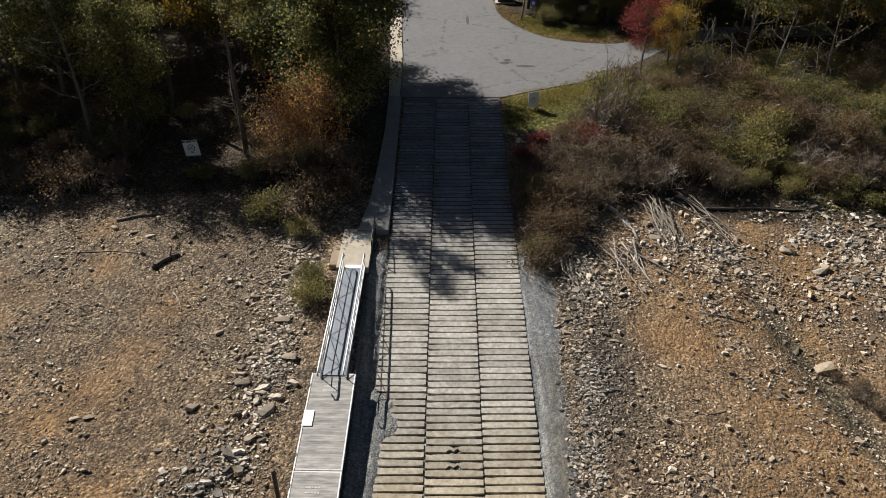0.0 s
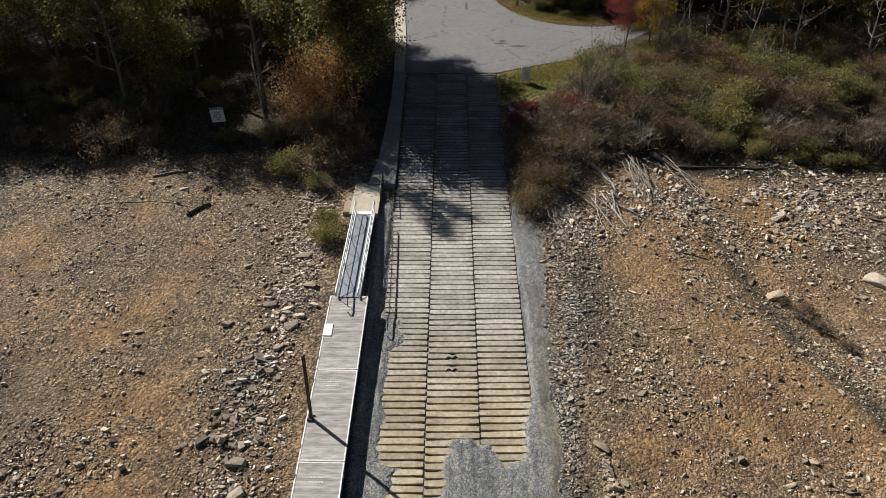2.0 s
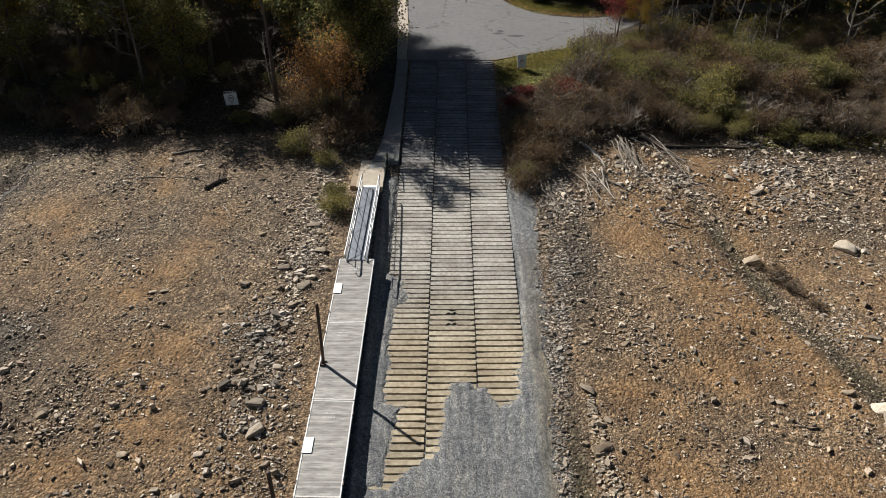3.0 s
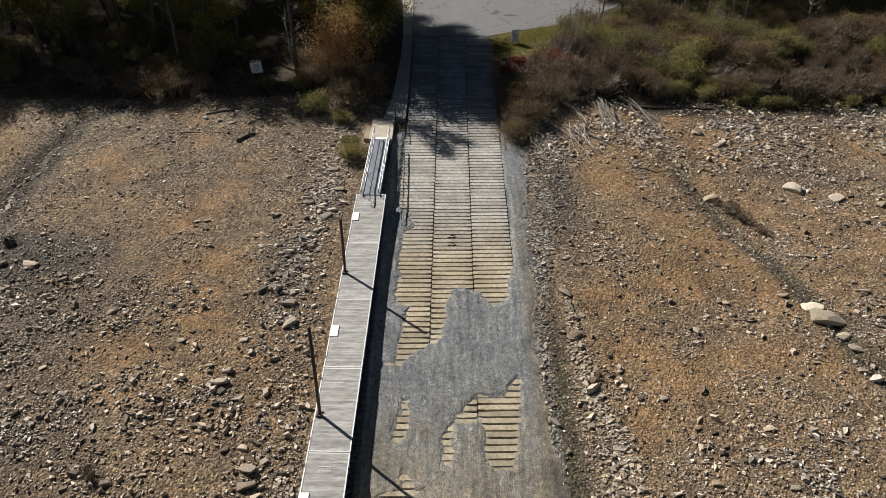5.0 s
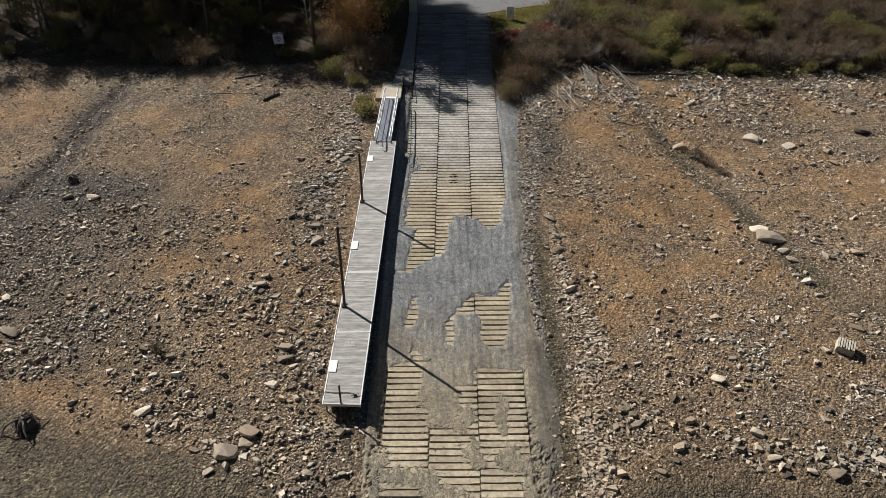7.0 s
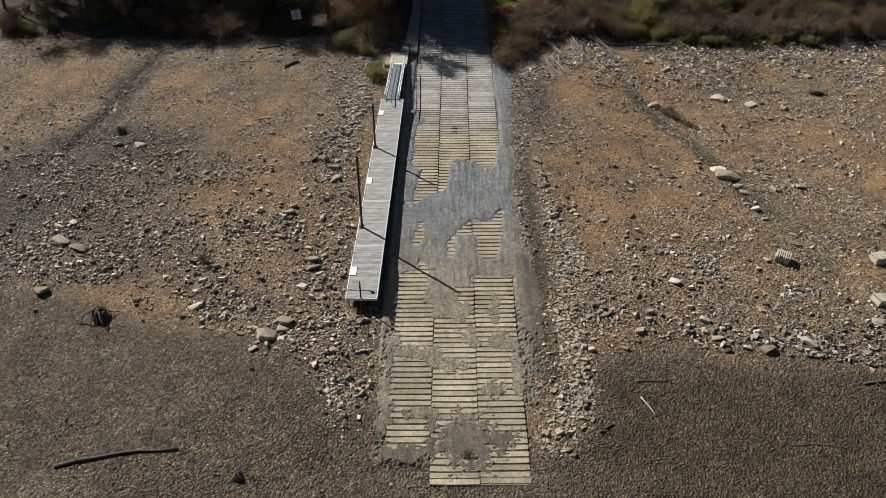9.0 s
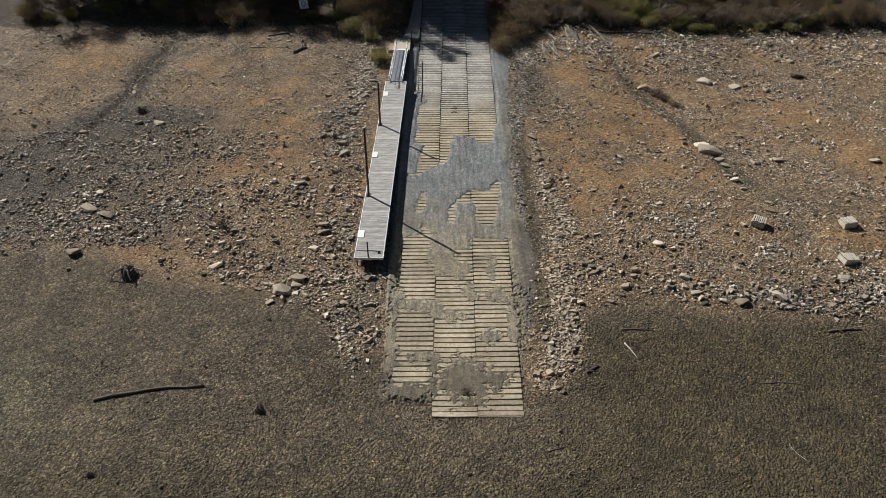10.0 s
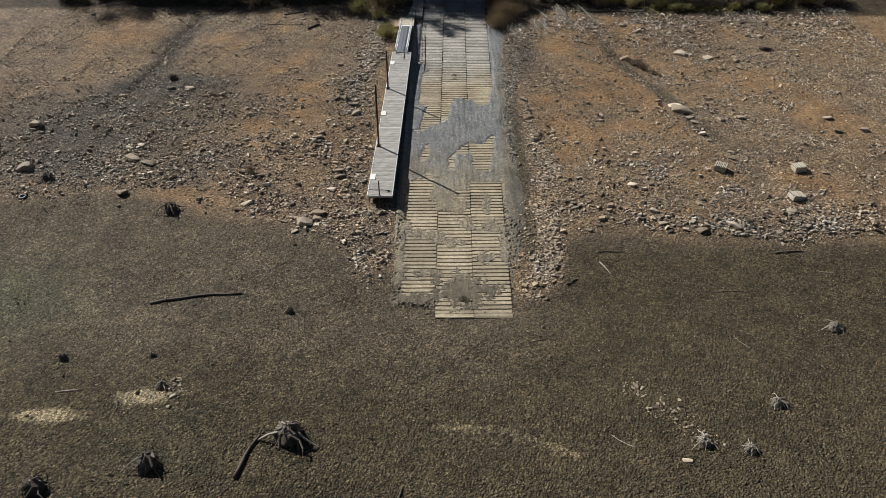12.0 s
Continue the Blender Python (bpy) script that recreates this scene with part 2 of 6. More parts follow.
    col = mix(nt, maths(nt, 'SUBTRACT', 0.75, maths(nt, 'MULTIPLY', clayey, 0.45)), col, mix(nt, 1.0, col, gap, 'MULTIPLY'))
    d3, v3 = pebbles(7.0, 0.76, 1.34)
    # Bed lumps: bright crowns and shaded creases painted into the mud colour.
    lump_shade = ramp_node(nt, d3, [(0.0, (1.22, 1.22, 1.22)), (0.45, (1.03, 1.03, 1.03)), (0.8, (0.7, 0.69, 0.68))])
    col = mix(nt, maths(nt, 'MULTIPLY', bed, 0.75), col, mix(nt, 1.0, mix(nt, 1.0, col, lump_shade, 'MULTIPLY'), v3, 'MULTIPLY'))
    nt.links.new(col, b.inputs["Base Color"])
    b.inputs["Roughness"].default_value = 0.9
    b.inputs["Specular IOR Level"].default_value = 0.2
    relief = maths(nt, 'ADD', maths(nt, 'MULTIPLY', d1, -0.8), maths(nt, 'ADD', maths(nt, 'MULTIPLY', d2, -0.5), maths(nt, 'MULTIPLY', n3, 0.6)))
    relief = maths(nt, 'SUBTRACT', relief, maths(nt, 'MULTIPLY', maths(nt, 'MULTIPLY', d3, bed), 1.2))
    bump(nt, b, relief, 1.0, 0.12)
    return m


def stone_material(name, dark, mid, light):
    """Broken stone, each piece with a tone of its own."""
    m, nt, b = nodes(name)
    p = place_of(nt)
    g = nt.nodes.new("ShaderNodeNewGeometry")
    o = nt.nodes.new("ShaderNodeObjectInfo")
    tone = maths(nt, 'FRACT', maths(nt, 'ADD', g.outputs["Random Per Island"], o.outputs["Random"]))
    base = ramp_node(nt, tone, [(0.0, dark), (0.45, mid), (0.85, light), (1.0, tuple(min(0.7, 1.25 * v) for v in light))])
    n = tex_noise(nt, p, 9.0, 6)
    dusty = ramp_node(nt, tex_noise(nt, p, 0.22, 5), [(0.38, (1.0, 1.0, 1.0)), (0.68, (1.06, 0.93, 0.78))])
    base = mix(nt, 1.0, base, dusty, 'MULTIPLY')
    col = mix(nt, 1.0, base, ramp_node(nt, n, [(0.3, (0.68, 0.66, 0.64)), (0.7, (1.2, 1.17, 1.12))]), 'MULTIPLY')
    nt.links.new(col, b.inputs["Base Color"])
    b.inputs["Roughness"].default_value = 0.85
    b.inputs["Specular IOR Level"].default_value = 0.3
    bump(nt, b, tex_noise(nt, p, 26.0, 5), 0.5, 0.03)
    return m


def concrete_plank_material():
    """Weathered concrete: grey above, with tree shade painted in near the head; silt-stained tan lower down where the
    water stood longer.
    """
    m, nt, b = nodes("ramp_concrete")
    p = place_of(nt)
    sep = nt.nodes.new("ShaderNodeSeparateXYZ")
    nt.links.new(p, sep.inputs[0])
    n1, n2, n3 = tex_noise(nt, p, 0.45, 6), tex_noise(nt, p, 4.0, 6), tex_noise(nt, p, 45.0, 3)
    silt = maths(nt, 'DIVIDE', maths(nt, 'SUBTRACT', 34.0, maths(nt, 'ADD', sep.outputs[1], maths(nt, 'MULTIPLY', n1, 5.0))), 8.0, True)
    grey = ramp_node(nt, n2, [(0.25, (0.2, 0.192, 0.172)), (0.55, (0.37, 0.356, 0.322)), (0.8, (0.53, 0.515, 0.48))])
    tan = ramp_node(nt, n2, [(0.25, (0.23, 0.19, 0.13)), (0.55, (0.385, 0.335, 0.24)), (0.8, (0.5, 0.45, 0.335))])
    col = mix(nt, silt, grey, tan)
    # Darker towards the head: some wear, mostly tree shade painted into the colour.
    worn_shaded = maths(nt, 'DIVIDE', maths(nt, 'SUBTRACT', maths(nt, 'ADD', sep.outputs[1], maths(nt, 'MULTIPLY', n1, 6.0)), 45.0), 7.0, True)
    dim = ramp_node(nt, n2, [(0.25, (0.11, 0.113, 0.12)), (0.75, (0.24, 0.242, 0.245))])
    col = mix(nt, worn_shaded, col, dim)
    stain = ramp_node(nt, n1, [(0.35, (0.77, 0.74, 0.71)), (0.58, (1.05, 1.04, 1.03)), (0.72, (1.2, 1.2, 1.2))])
    col = mix(nt, 1.0, col, stain, 'MULTIPLY')
    r = nt.nodes.new("ShaderNodeObjectInfo").outputs["Random"]
    v = nt.nodes.new("ShaderNodeHueSaturation")
    nt.links.new(maths(nt, 'ADD', maths(nt, 'MULTIPLY', r, 0.4), 0.8), v.inputs["Value"])
    nt.links.new(col, v.inputs["Color"])
    col = mix(nt, 0.5, v.outputs[0], mix(nt, 1.0, v.outputs[0], ramp_node(nt, n3, [(0.3, (0.5, 0.48, 0.45)), (0.7, (1.5, 1.5, 1.5))]), 'MULTIPLY'))
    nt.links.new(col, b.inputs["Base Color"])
    b.inputs["Roughness"].default_value = 0.85
    bump(nt, b, maths(nt, 'ADD', n3, maths(nt, 'MULTIPLY', n2, 0.6)), 0.4, 0.02)
    return m


def gravel_material(name, dark, mid, light, brown):
    m, nt, b = nodes(name)
    p = place_of(nt)
    c = tex_cells(nt, p, 17.0)
    tone = nt.nodes.new("ShaderNodeSeparateColor")
    nt.links.new(c.outputs["Color"], tone.inputs[0])
    col = ramp_node(nt, tone.outputs[0], [(0.0, dark), (0.5, mid), (1.0, light)])
    sep = nt.nodes.new("ShaderNodeSeparateXYZ")
    nt.links.new(p, sep.inputs[0])
    n1 = tex_noise(nt, p, 0.5, 6)
    silt = maths(nt, 'DIVIDE', maths(nt, 'SUBTRACT', 19.0, maths(nt, 'ADD', sep.outputs[1], maths(nt, 'MULTIPLY', n1, 14.0))), 10.0, True)
    deep = maths(nt, 'DIVIDE', maths(nt, 'SUBTRACT', -8.5, maths(nt, 'ADD', sep.outputs[1], maths(nt, 'MULTIPLY', maths(nt, 'SUBTRACT', n1, 0.5), 4.0))), 3.0, True)
    strip = maths(nt, 'MULTIPLY', maths(nt, 'MULTIPLY', maths(nt, 'SUBTRACT', sep.outputs[0], 5.2), 0.8, True), maths(nt, 'MULTIPLY', maths(nt, 'SUBTRACT', 44.0, maths(nt, 'ADD', sep.outputs[1], maths(nt, 'MULTIPLY', n1, 16.0))), 0.08, True))
    silt = maths(nt, 'ADD', silt, maths(nt, 'MULTIPLY', strip, 0.75), True)
    col = mix(nt, silt, col, mix(nt, 0.93, col, mix(nt, 1.0, brown, ramp_node(nt, tone.outputs[1], [(0.0, (0.5, 0.5, 0.5)), (1.0, (1.5, 1.5, 1.5))]), 'MULTIPLY')))
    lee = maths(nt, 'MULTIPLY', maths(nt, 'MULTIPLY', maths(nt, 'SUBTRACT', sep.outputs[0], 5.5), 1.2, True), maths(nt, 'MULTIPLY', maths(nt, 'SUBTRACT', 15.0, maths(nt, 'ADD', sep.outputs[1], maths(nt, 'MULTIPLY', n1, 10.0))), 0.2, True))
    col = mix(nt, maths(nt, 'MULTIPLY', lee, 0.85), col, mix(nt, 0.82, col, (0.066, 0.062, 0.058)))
    col = mix(nt, deep, col, mix(nt, 0.6, col, (0.075, 0.06, 0.04)))
    col = mix(nt, 1.0, col, ramp_node(nt, n1, [(0.3, (0.75, 0.75, 0.76)), (0.7, (1.2, 1.2, 1.18))]), 'MULTIPLY')
    track = nt.nodes.new("ShaderNodeMapping")
    track.inputs["Scale"].default_value = (2.6, 0.22, 1.0)
    nt.links.new(p, track.inputs["Vector"])
    n4 = tex_noise(nt, track.outputs[0], 1.3, 6)
    col = mix(nt, 1.0, col, ramp_node(nt, n4, [(0.35, (0.72, 0.73, 0.75)), (0.5, (1.0, 1.0, 1.0)), (0.66, (1.28, 1.22, 1.1))]), 'MULTIPLY')
    col = mix(nt, 1.0, col, ramp_node(nt, tex_noise(nt, p, 3.2, 6), [(0.35, (0.7, 0.7, 0.72)), (0.65, (1.25, 1.22, 1.15))]), 'MULTIPLY')
    gap = ramp_node(nt, c.outputs["Distance"], [(0.3, (1, 1, 1)), (0.8, (0.45, 0.45, 0.46))])
    col = mix(nt, 0.6, col, gap, 'MULTIPLY')
    nt.links.new(col, b.inputs["Base Color"])
    b.inputs["Roughness"].default_value = 0.85
    bump(nt, b, maths(nt, 'SUBTRACT', 1.0, c.outputs["Distance"]), 0.9, 0.05)
    return m


def wood_material(name, dark, light, stretch=(1.0, 14.0, 14.0), vary=0.45):
    m, nt, b = nodes(name)
    p = local_of(nt)
    mp = nt.nodes.new("ShaderNodeMapping")
    mp.inputs["Scale"].default_value = stretch
    nt.links.new(p, mp.inputs["Vector"])
    n = tex_noise(nt, mp.outputs[0], 2.0, 7)
    g = nt.nodes.new("ShaderNodeNewGeometry")
    o = nt.nodes.new("ShaderNodeObjectInfo")
    tone = maths(nt, 'FRACT', maths(nt, 'ADD', g.outputs["Random Per Island"], o.outputs["Random"]))
    col = ramp_node(nt, n, [(0.28, dark), (0.72, light)])
    v = nt.nodes.new("ShaderNodeHueSaturation")
    nt.links.new(maths(nt, 'ADD', maths(nt, 'MULTIPLY', tone, vary), 1 - vary / 2), v.inputs["Value"])
    nt.links.new(col, v.inputs["Color"])
    nt.links.new(v.outputs[0], b.inputs["Base Color"])
    b.inputs["Roughness"].default_value = 0.8
    bump(nt, b, n, 0.35, 0.01)
    return m


def leaf_material(name, stops):
    """Leaves: each with its own tone, letting some light through."""
    m, nt, b = nodes(name)
    g = nt.nodes.new("ShaderNodeNewGeometry")
    o = nt.nodes.new("ShaderNodeObjectInfo")
    tone = maths(nt, 'ADD', maths(nt, 'MULTIPLY', g.outputs["Random Per Island"], 0.72), maths(nt, 'MULTIPLY', o.outputs["Random"], 0.28))
    col = ramp_node(nt, tone, stops)
    nt.links.new(col, b.inputs["Base Color"])
    b.inputs["Roughness"].default_value = 0.55
    b.inputs["Specular IOR Level"].default_value = 0.3
    t = nt.nodes.new("ShaderNodeBsdfTranslucent")
    nt.links.new(col, t.inputs["Color"])
    s = nt.nodes.new("ShaderNodeMixShader")
    s.inputs[0].default_value = 0.5
    nt.links.new(b.outputs[0], s.inputs[1])
    nt.links.new(t.outputs[0], s.inputs[2])
    nt.links.new(s.outputs[0], nt.nodes["Material Output"].inputs[0])
    return m


def asphalt_material():
    m, nt, b = nodes("asphalt")
    p = place_of(nt)
    n1, n2, n3 = tex_noise(nt, p, 0.16, 6), tex_noise(nt, p, 1.6, 6), tex_noise(nt, p, 40, 3)
    col = ramp_node(nt, n1, [(0.3, (0.095, 0.097, 0.1)), (0.7, (0.15, 0.15, 0.15))])
    col = mix(nt, 0.5, col, ramp_node(nt, n2, [(0.3, (0.075, 0.077, 0.08)), (0.7, (0.175, 0.173, 0.17))]))
    col = mix(nt, 0.3, col, ramp_node(nt, n3, [(0.35, (0.05, 0.05, 0.05)), (0.65, (0.27, 0.265, 0.26))]))
    crack = tex_cells(nt, p, 0.11, 'DISTANCE_TO_EDGE').outputs["Distance"]
    line = ramp_node(nt, maths(nt, 'ADD', crack, maths(nt, 'MULTIPLY', maths(nt, 'SUBTRACT', n2, 0.5), 0.2)), [(0.0, (0.7, 0.7, 0.7)), (0.008, (1, 1, 1))])
    col = mix(nt, 1.0, col, line, 'MULTIPLY')
    nt.links.new(col, b.inputs["Base Color"])
    b.inputs["Roughness"].default_value = 0.8
    bump(nt, b, n3, 0.3, 0.01)
    return m


def bedding_material():
    """Dark soil between the planks, silted over towards the foot."""
    m, nt, b = nodes("ramp_bedding")
    p = place_of(nt)
    sep = nt.nodes.new("ShaderNodeSeparateXYZ")
    nt.links.new(p, sep.inputs[0])
    n1, n2 = tex_noise(nt, p, 0.6, 6), tex_noise(nt, p, 9.0, 5)
    silt = maths(nt, 'DIVIDE', maths(nt, 'SUBTRACT', 5.0, maths(nt, 'ADD', sep.outputs[1], maths(nt, 'MULTIPLY', n1, 9.0))), 5.0, True)
    dark = ramp_node(nt, n2, [(0.3, (0.03, 0.026, 0.02)), (0.7, (0.062, 0.052, 0.04))])
    tan = ramp_node(nt, n2, [(0.3, (0.11, 0.09, 0.06)), (0.7, (0.22, 0.185, 0.13))])
    nt.links.new(mix(nt, silt, dark, tan), b.inputs["Base Color"])
    b.inputs["Roughness"].default_value = 0.95
    bump(nt, b, n2, 0.6, 0.03)
    return m


M_GROUND = ground_material()
M_WATER = plain("shallow_water", (0.1, 0.09, 0.08), 0.12, grain=0.3, scale=2.0, fine=9.0, relief=0.25, per_object=0.0)
M_BEDDING = bedding_material()
M_STONE = stone_material("broken_stone", (0.1, 0.086, 0.072), (0.29, 0.254, 0.212), (0.58, 0.53, 0.465))
M_SLATE = stone_material("grey_stone", (0.075, 0.069, 0.063), (0.175, 0.162, 0.145), (0.38, 0.357, 0.318))
M_BLOCK = stone_material("pale_stone", (0.19, 0.168, 0.135), (0.32, 0.286, 0.235), (0.43, 0.39, 0.33))
M_CLOD = stone_material("mud_clods", (0.095, 0.078, 0.056), (0.14, 0.115, 0.083), (0.23, 0.197, 0.15))
M_GRIT = stone_material("silty_gravel", (0.17, 0.15, 0.118), (0.27, 0.243, 0.19), (0.42, 0.385, 0.31))
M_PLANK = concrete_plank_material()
M_GRAVEL = gravel_material("crushed_stone", (0.085, 0.093, 0.1), (0.185, 0.197, 0.205), (0.36, 0.37, 0.372), (0.285, 0.247, 0.178))
M_CONCRETE = plain("pale_concrete", (0.36, 0.318, 0.25), 0.85, grain=0.22, scale=1.2, fine=25, relief=0.25)
M_PATH = plain("grey_path_concrete", (0.22, 0.215, 0.2), 0.85, grain=0.22, scale=1.2, fine=25, relief=0.25)
M_ASPHALT = asphalt_material()
M_DECK = wood_material("weathered_deck_boards", (0.17, 0.162, 0.15), (0.44, 0.425, 0.395), (0.5, 2.2, 2.2), 0.42)
M_STENCIL = plain("worn_stencil_paint", (0.5, 0.49, 0.46), 0.7, grain=0.2, per_object=0.0)
M_ALU = plain("bare_aluminium", (0.72, 0.73, 0.74), 0.45, 0.35, grain=0.1, relief=0.05, per_object=0.0)
M_GRATE = plain("grey_walkway", (0.2, 0.22, 0.25), 0.55, 0.4, grain=0.18, relief=0.2, per_object=0.0)
M_STEEL = plain("rusty_steel_pipe", (0.075, 0.052, 0.042), 0.7, 0.35, grain=0.35, relief=0.2)
M_WHITE = plain("white_paint", (0.78, 0.78, 0.76), 0.5, grain=0.06, relief=0.05, per_object=0.0)
M_TRIM = plain("weathered_pale_trim", (0.56, 0.55, 0.52), 0.6, grain=0.25, scale=3.0, relief=0.05, per_object=0.1)
M_BLACK = plain("black_plastic", (0.02, 0.02, 0.022), 0.5, grain=0.2, per_object=0.0)
M_INK = plain("dark_lettering", (0.03, 0.03, 0.04), 0.6, grain=0.1, per_object=0.0)
M_ORANGE = plain("orange_paint", (0.7, 0.22, 0.04), 0.6, grain=0.1, per_object=0.0)
M_BLUE = plain("blue_sign_paint", (0.03, 0.1, 0.5), 0.5, grain=0.1, per_object=0.0)
M_GREEN = plain("green_paint", (0.007, 0.022, 0.014), 0.5, grain=0.2, per_object=0.0)
M_BARK = wood_material("bark", (0.05, 0.04, 0.032), (0.15, 0.125, 0.1), (16.0, 16.0, 2.0))
M_PALEBARK = wood_material("pale_bark", (0.14, 0.122, 0.103), (0.31, 0.28, 0.243), (10.0, 10.0, 2.0))
M_GREYBARK = wood_material("grey_bark", (0.08, 0.07, 0.06), (0.22, 0.2, 0.175), (12.0, 12.0, 2.0))
M_DRIFT = wood_material("bleached_driftwood", (0.2, 0.175, 0.145), (0.44, 0.4, 0.34), (3.0, 12.0, 12.0))
M_BLEACHED = wood_material("sun_bleached_trunk", (0.27, 0.245, 0.205), (0.5, 0.465, 0.4), (3.0, 12.0, 12.0))
M_DARKWOOD = wood_material("wet_dark_wood", (0.035, 0.028, 0.022), (0.12, 0.095, 0.075), (3.0, 12.0, 12.0))
M_ROOT = wood_material("grey_root", (0.085, 0.07, 0.055), (0.27, 0.235, 0.19), (6.0, 6.0, 3.0))
M_TWIG = wood_material("dry_twigs", (0.07, 0.055, 0.044), (0.21, 0.177, 0.142), vary=1.0)
L_GREEN = leaf_material("green_leaves", [(0.0, (0.04, 0.05, 0.022)), (0.4, (0.105, 0.118, 0.047)), (0.65, (0.2, 0.195, 0.07)), (0.88, (0.35, 0.295, 0.085)), (1.0, (0.47, 0.35, 0.085))])
L_YELLOW = leaf_material("yellow_leaves", [(0.0, (0.081, 0.081, 0.016)), (0.4, (0.203, 0.155, 0.027)), (0.75, (0.405, 0.257, 0.041)), (1.0, (0.567, 0.365, 0.054))])
L_ORANGE = leaf_material("orange_leaves", [(0.0, (0.13, 0.085, 0.055)), (0.4, (0.28, 0.155, 0.075)), (0.75, (0.5, 0.26, 0.072)), (1.0, (0.62, 0.42, 0.1))])
L_RED = leaf_material("red_leaves", [(0.0, (0.06, 0.014, 0.014)), (0.5, (0.19, 0.036, 0.034)), (1.0, (0.34, 0.1, 0.075))])
L_BROWN = leaf_material("brown_leaves", [(0.0, (0.052, 0.037, 0.022)), (0.5, (0.15, 0.102, 0.054)), (0.85, (0.265, 0.175, 0.084)), (1.0, (0.285, 0.210, 0.075))])
L_OLIVE = leaf_material("olive_leaves", [(0.0, (0.06, 0.063, 0.028)), (0.5, (0.185, 0.175, 0.062)), (0.85, (0.325, 0.28, 0.09)), (1.0, (0.47, 0.36, 0.11))])
L_FALLEN = leaf_material("fallen_leaves", [(0.0, (0.12, 0.06, 0.02)), (0.5, (0.3, 0.17, 0.045)), (1.0, (0.48, 0.31, 0.08))])
L_GRASS = leaf_material("grass_blades", [(0.0, (0.07, 0.085, 0.02)), (0.5, (0.18, 0.17, 0.045)), (1.0, (0.36, 0.28, 0.085))])

# ---------------------------------------------------------------- mesh helpers


class Builder:
    """Gathers points and faces for one mesh."""

    def __init__(self):
        self.v, self.f = [], []

    def add(self, verts, faces):
        n = len(self.v)
        self.v.extend([tuple(p) for p in verts])
        self.f.extend([tuple(i + n for i in face) for face in faces])

    def tube(self, pts, radii, sides=6, cap=True):
        n = len(self.v)
        pts = [Vector(p) for p in pts]
        for i, p in enumerate(pts):
            d = (pts[min(i + 1, len(pts) - 1)] - pts[max(i - 1, 0)])
            d = d.normalized() if d.length > 1e-6 else Vector((0, 0, 1))
            a = d.orthogonal().normalized() if abs(d.z) > 0.95 else d.cross(Vector((0, 0, 1))).normalized()
            b = d.cross(a)
            r = radii[i] if hasattr(radii, "__len__") else radii
            for k in range(sides):
                t = 2 * math.pi * k / sides
                self.v.append(tuple(p + (a * math.cos(t) + b * math.sin(t)) * r))
        for i in range(len(pts) - 1):
            for k in range(sides):
                q = n + i * sides
                self.f.append((q + k, q + (k + 1) % sides, q + sides + (k + 1) % sides, q + sides + k))
        if cap:
            self.f.append(tuple(n + k for k in reversed(range(sides))))
            self.f.append(tuple(n + (len(pts) - 1) * sides + k for k in range(sides)))

    def box(self, lo, hi, chamfer=0.0, m=None):
        """A box with its long top and bottom edges cut off."""
        (x0, y0, z0), (x1, y1, z1) = lo, hi
        c = chamfer
        if c:
            ring = [(y0, z0 + c), (y0, z1 - c), (y0 + c, z1), (y1 - c, z1), (y1, z1 - c), (y1, z0 + c), (y1 - c, z0), (y0 + c, z0)]
        else:
            ring = [(y0, z0), (y0, z1), (y1, z1), (y1, z0)]
        k = len(ring)
        v = [Vector((x0, y, z)) for y, z in ring] + [Vector((x1, y, z)) for y, z in ring]
        if m is not None:
            v = [m @ p for p in v]
        f = [(i, i + k, (i + 1) % k + k, (i + 1) % k) for i in range(k)] + [tuple(range(k)), tuple(reversed(range(k, 2 * k)))]
        self.add(v, f)

    def mesh(self, name, material, shade_smooth=False):
        me = bpy.data.meshes.new(name)
        me.from_pydata(self.v, [], self.f)
        me.materials.append(material)
        if shade_smooth:
            me.polygons.foreach_set("use_smooth", [True] * len(me.polygons))
        me.update()
        return me


def part(name, builder, material, parent=None, label="", shade_smooth=False):
    data = builder.mesh(name, material, shade_smooth) if isinstance(builder, Builder) else builder
    ob = new(name, data)
    if parent is not None:
        ob.parent = parent
    if label:
        tagged(ob, label)
    return ob


def thing(name, at, label, category, group="", turn=0.0, kind=""):
    ob = new(name)
    ob.matrix_basis = at if isinstance(at, Matrix) else pose(*at, 0, 0, turn)
    return tagged(ob, label, category, group, kind)


def fast_mesh(name, verts, faces, material):
    """A mesh of equal-sided faces from arrays."""
    verts, faces = np.asarray(verts, np.float32), np.asarray(faces, np.int32)
    k = faces.shape[1]
    me = bpy.data.meshes.new(name)
    me.vertices.add(len(verts))
    me.vertices.foreach_set("co", verts.ravel())
    me.loops.add(faces.size)
    me.loops.foreach_set("vertex_index", faces.ravel())
    me.polygons.add(len(faces))
    me.polygons.foreach_set("loop_start", np.arange(0, faces.size, k, dtype=np.int32))
    me.polygons.foreach_set("use_smooth", np.zeros(len(faces), bool))
    me.materials.append(material)
    me.update(calc_edges=True)
    return me


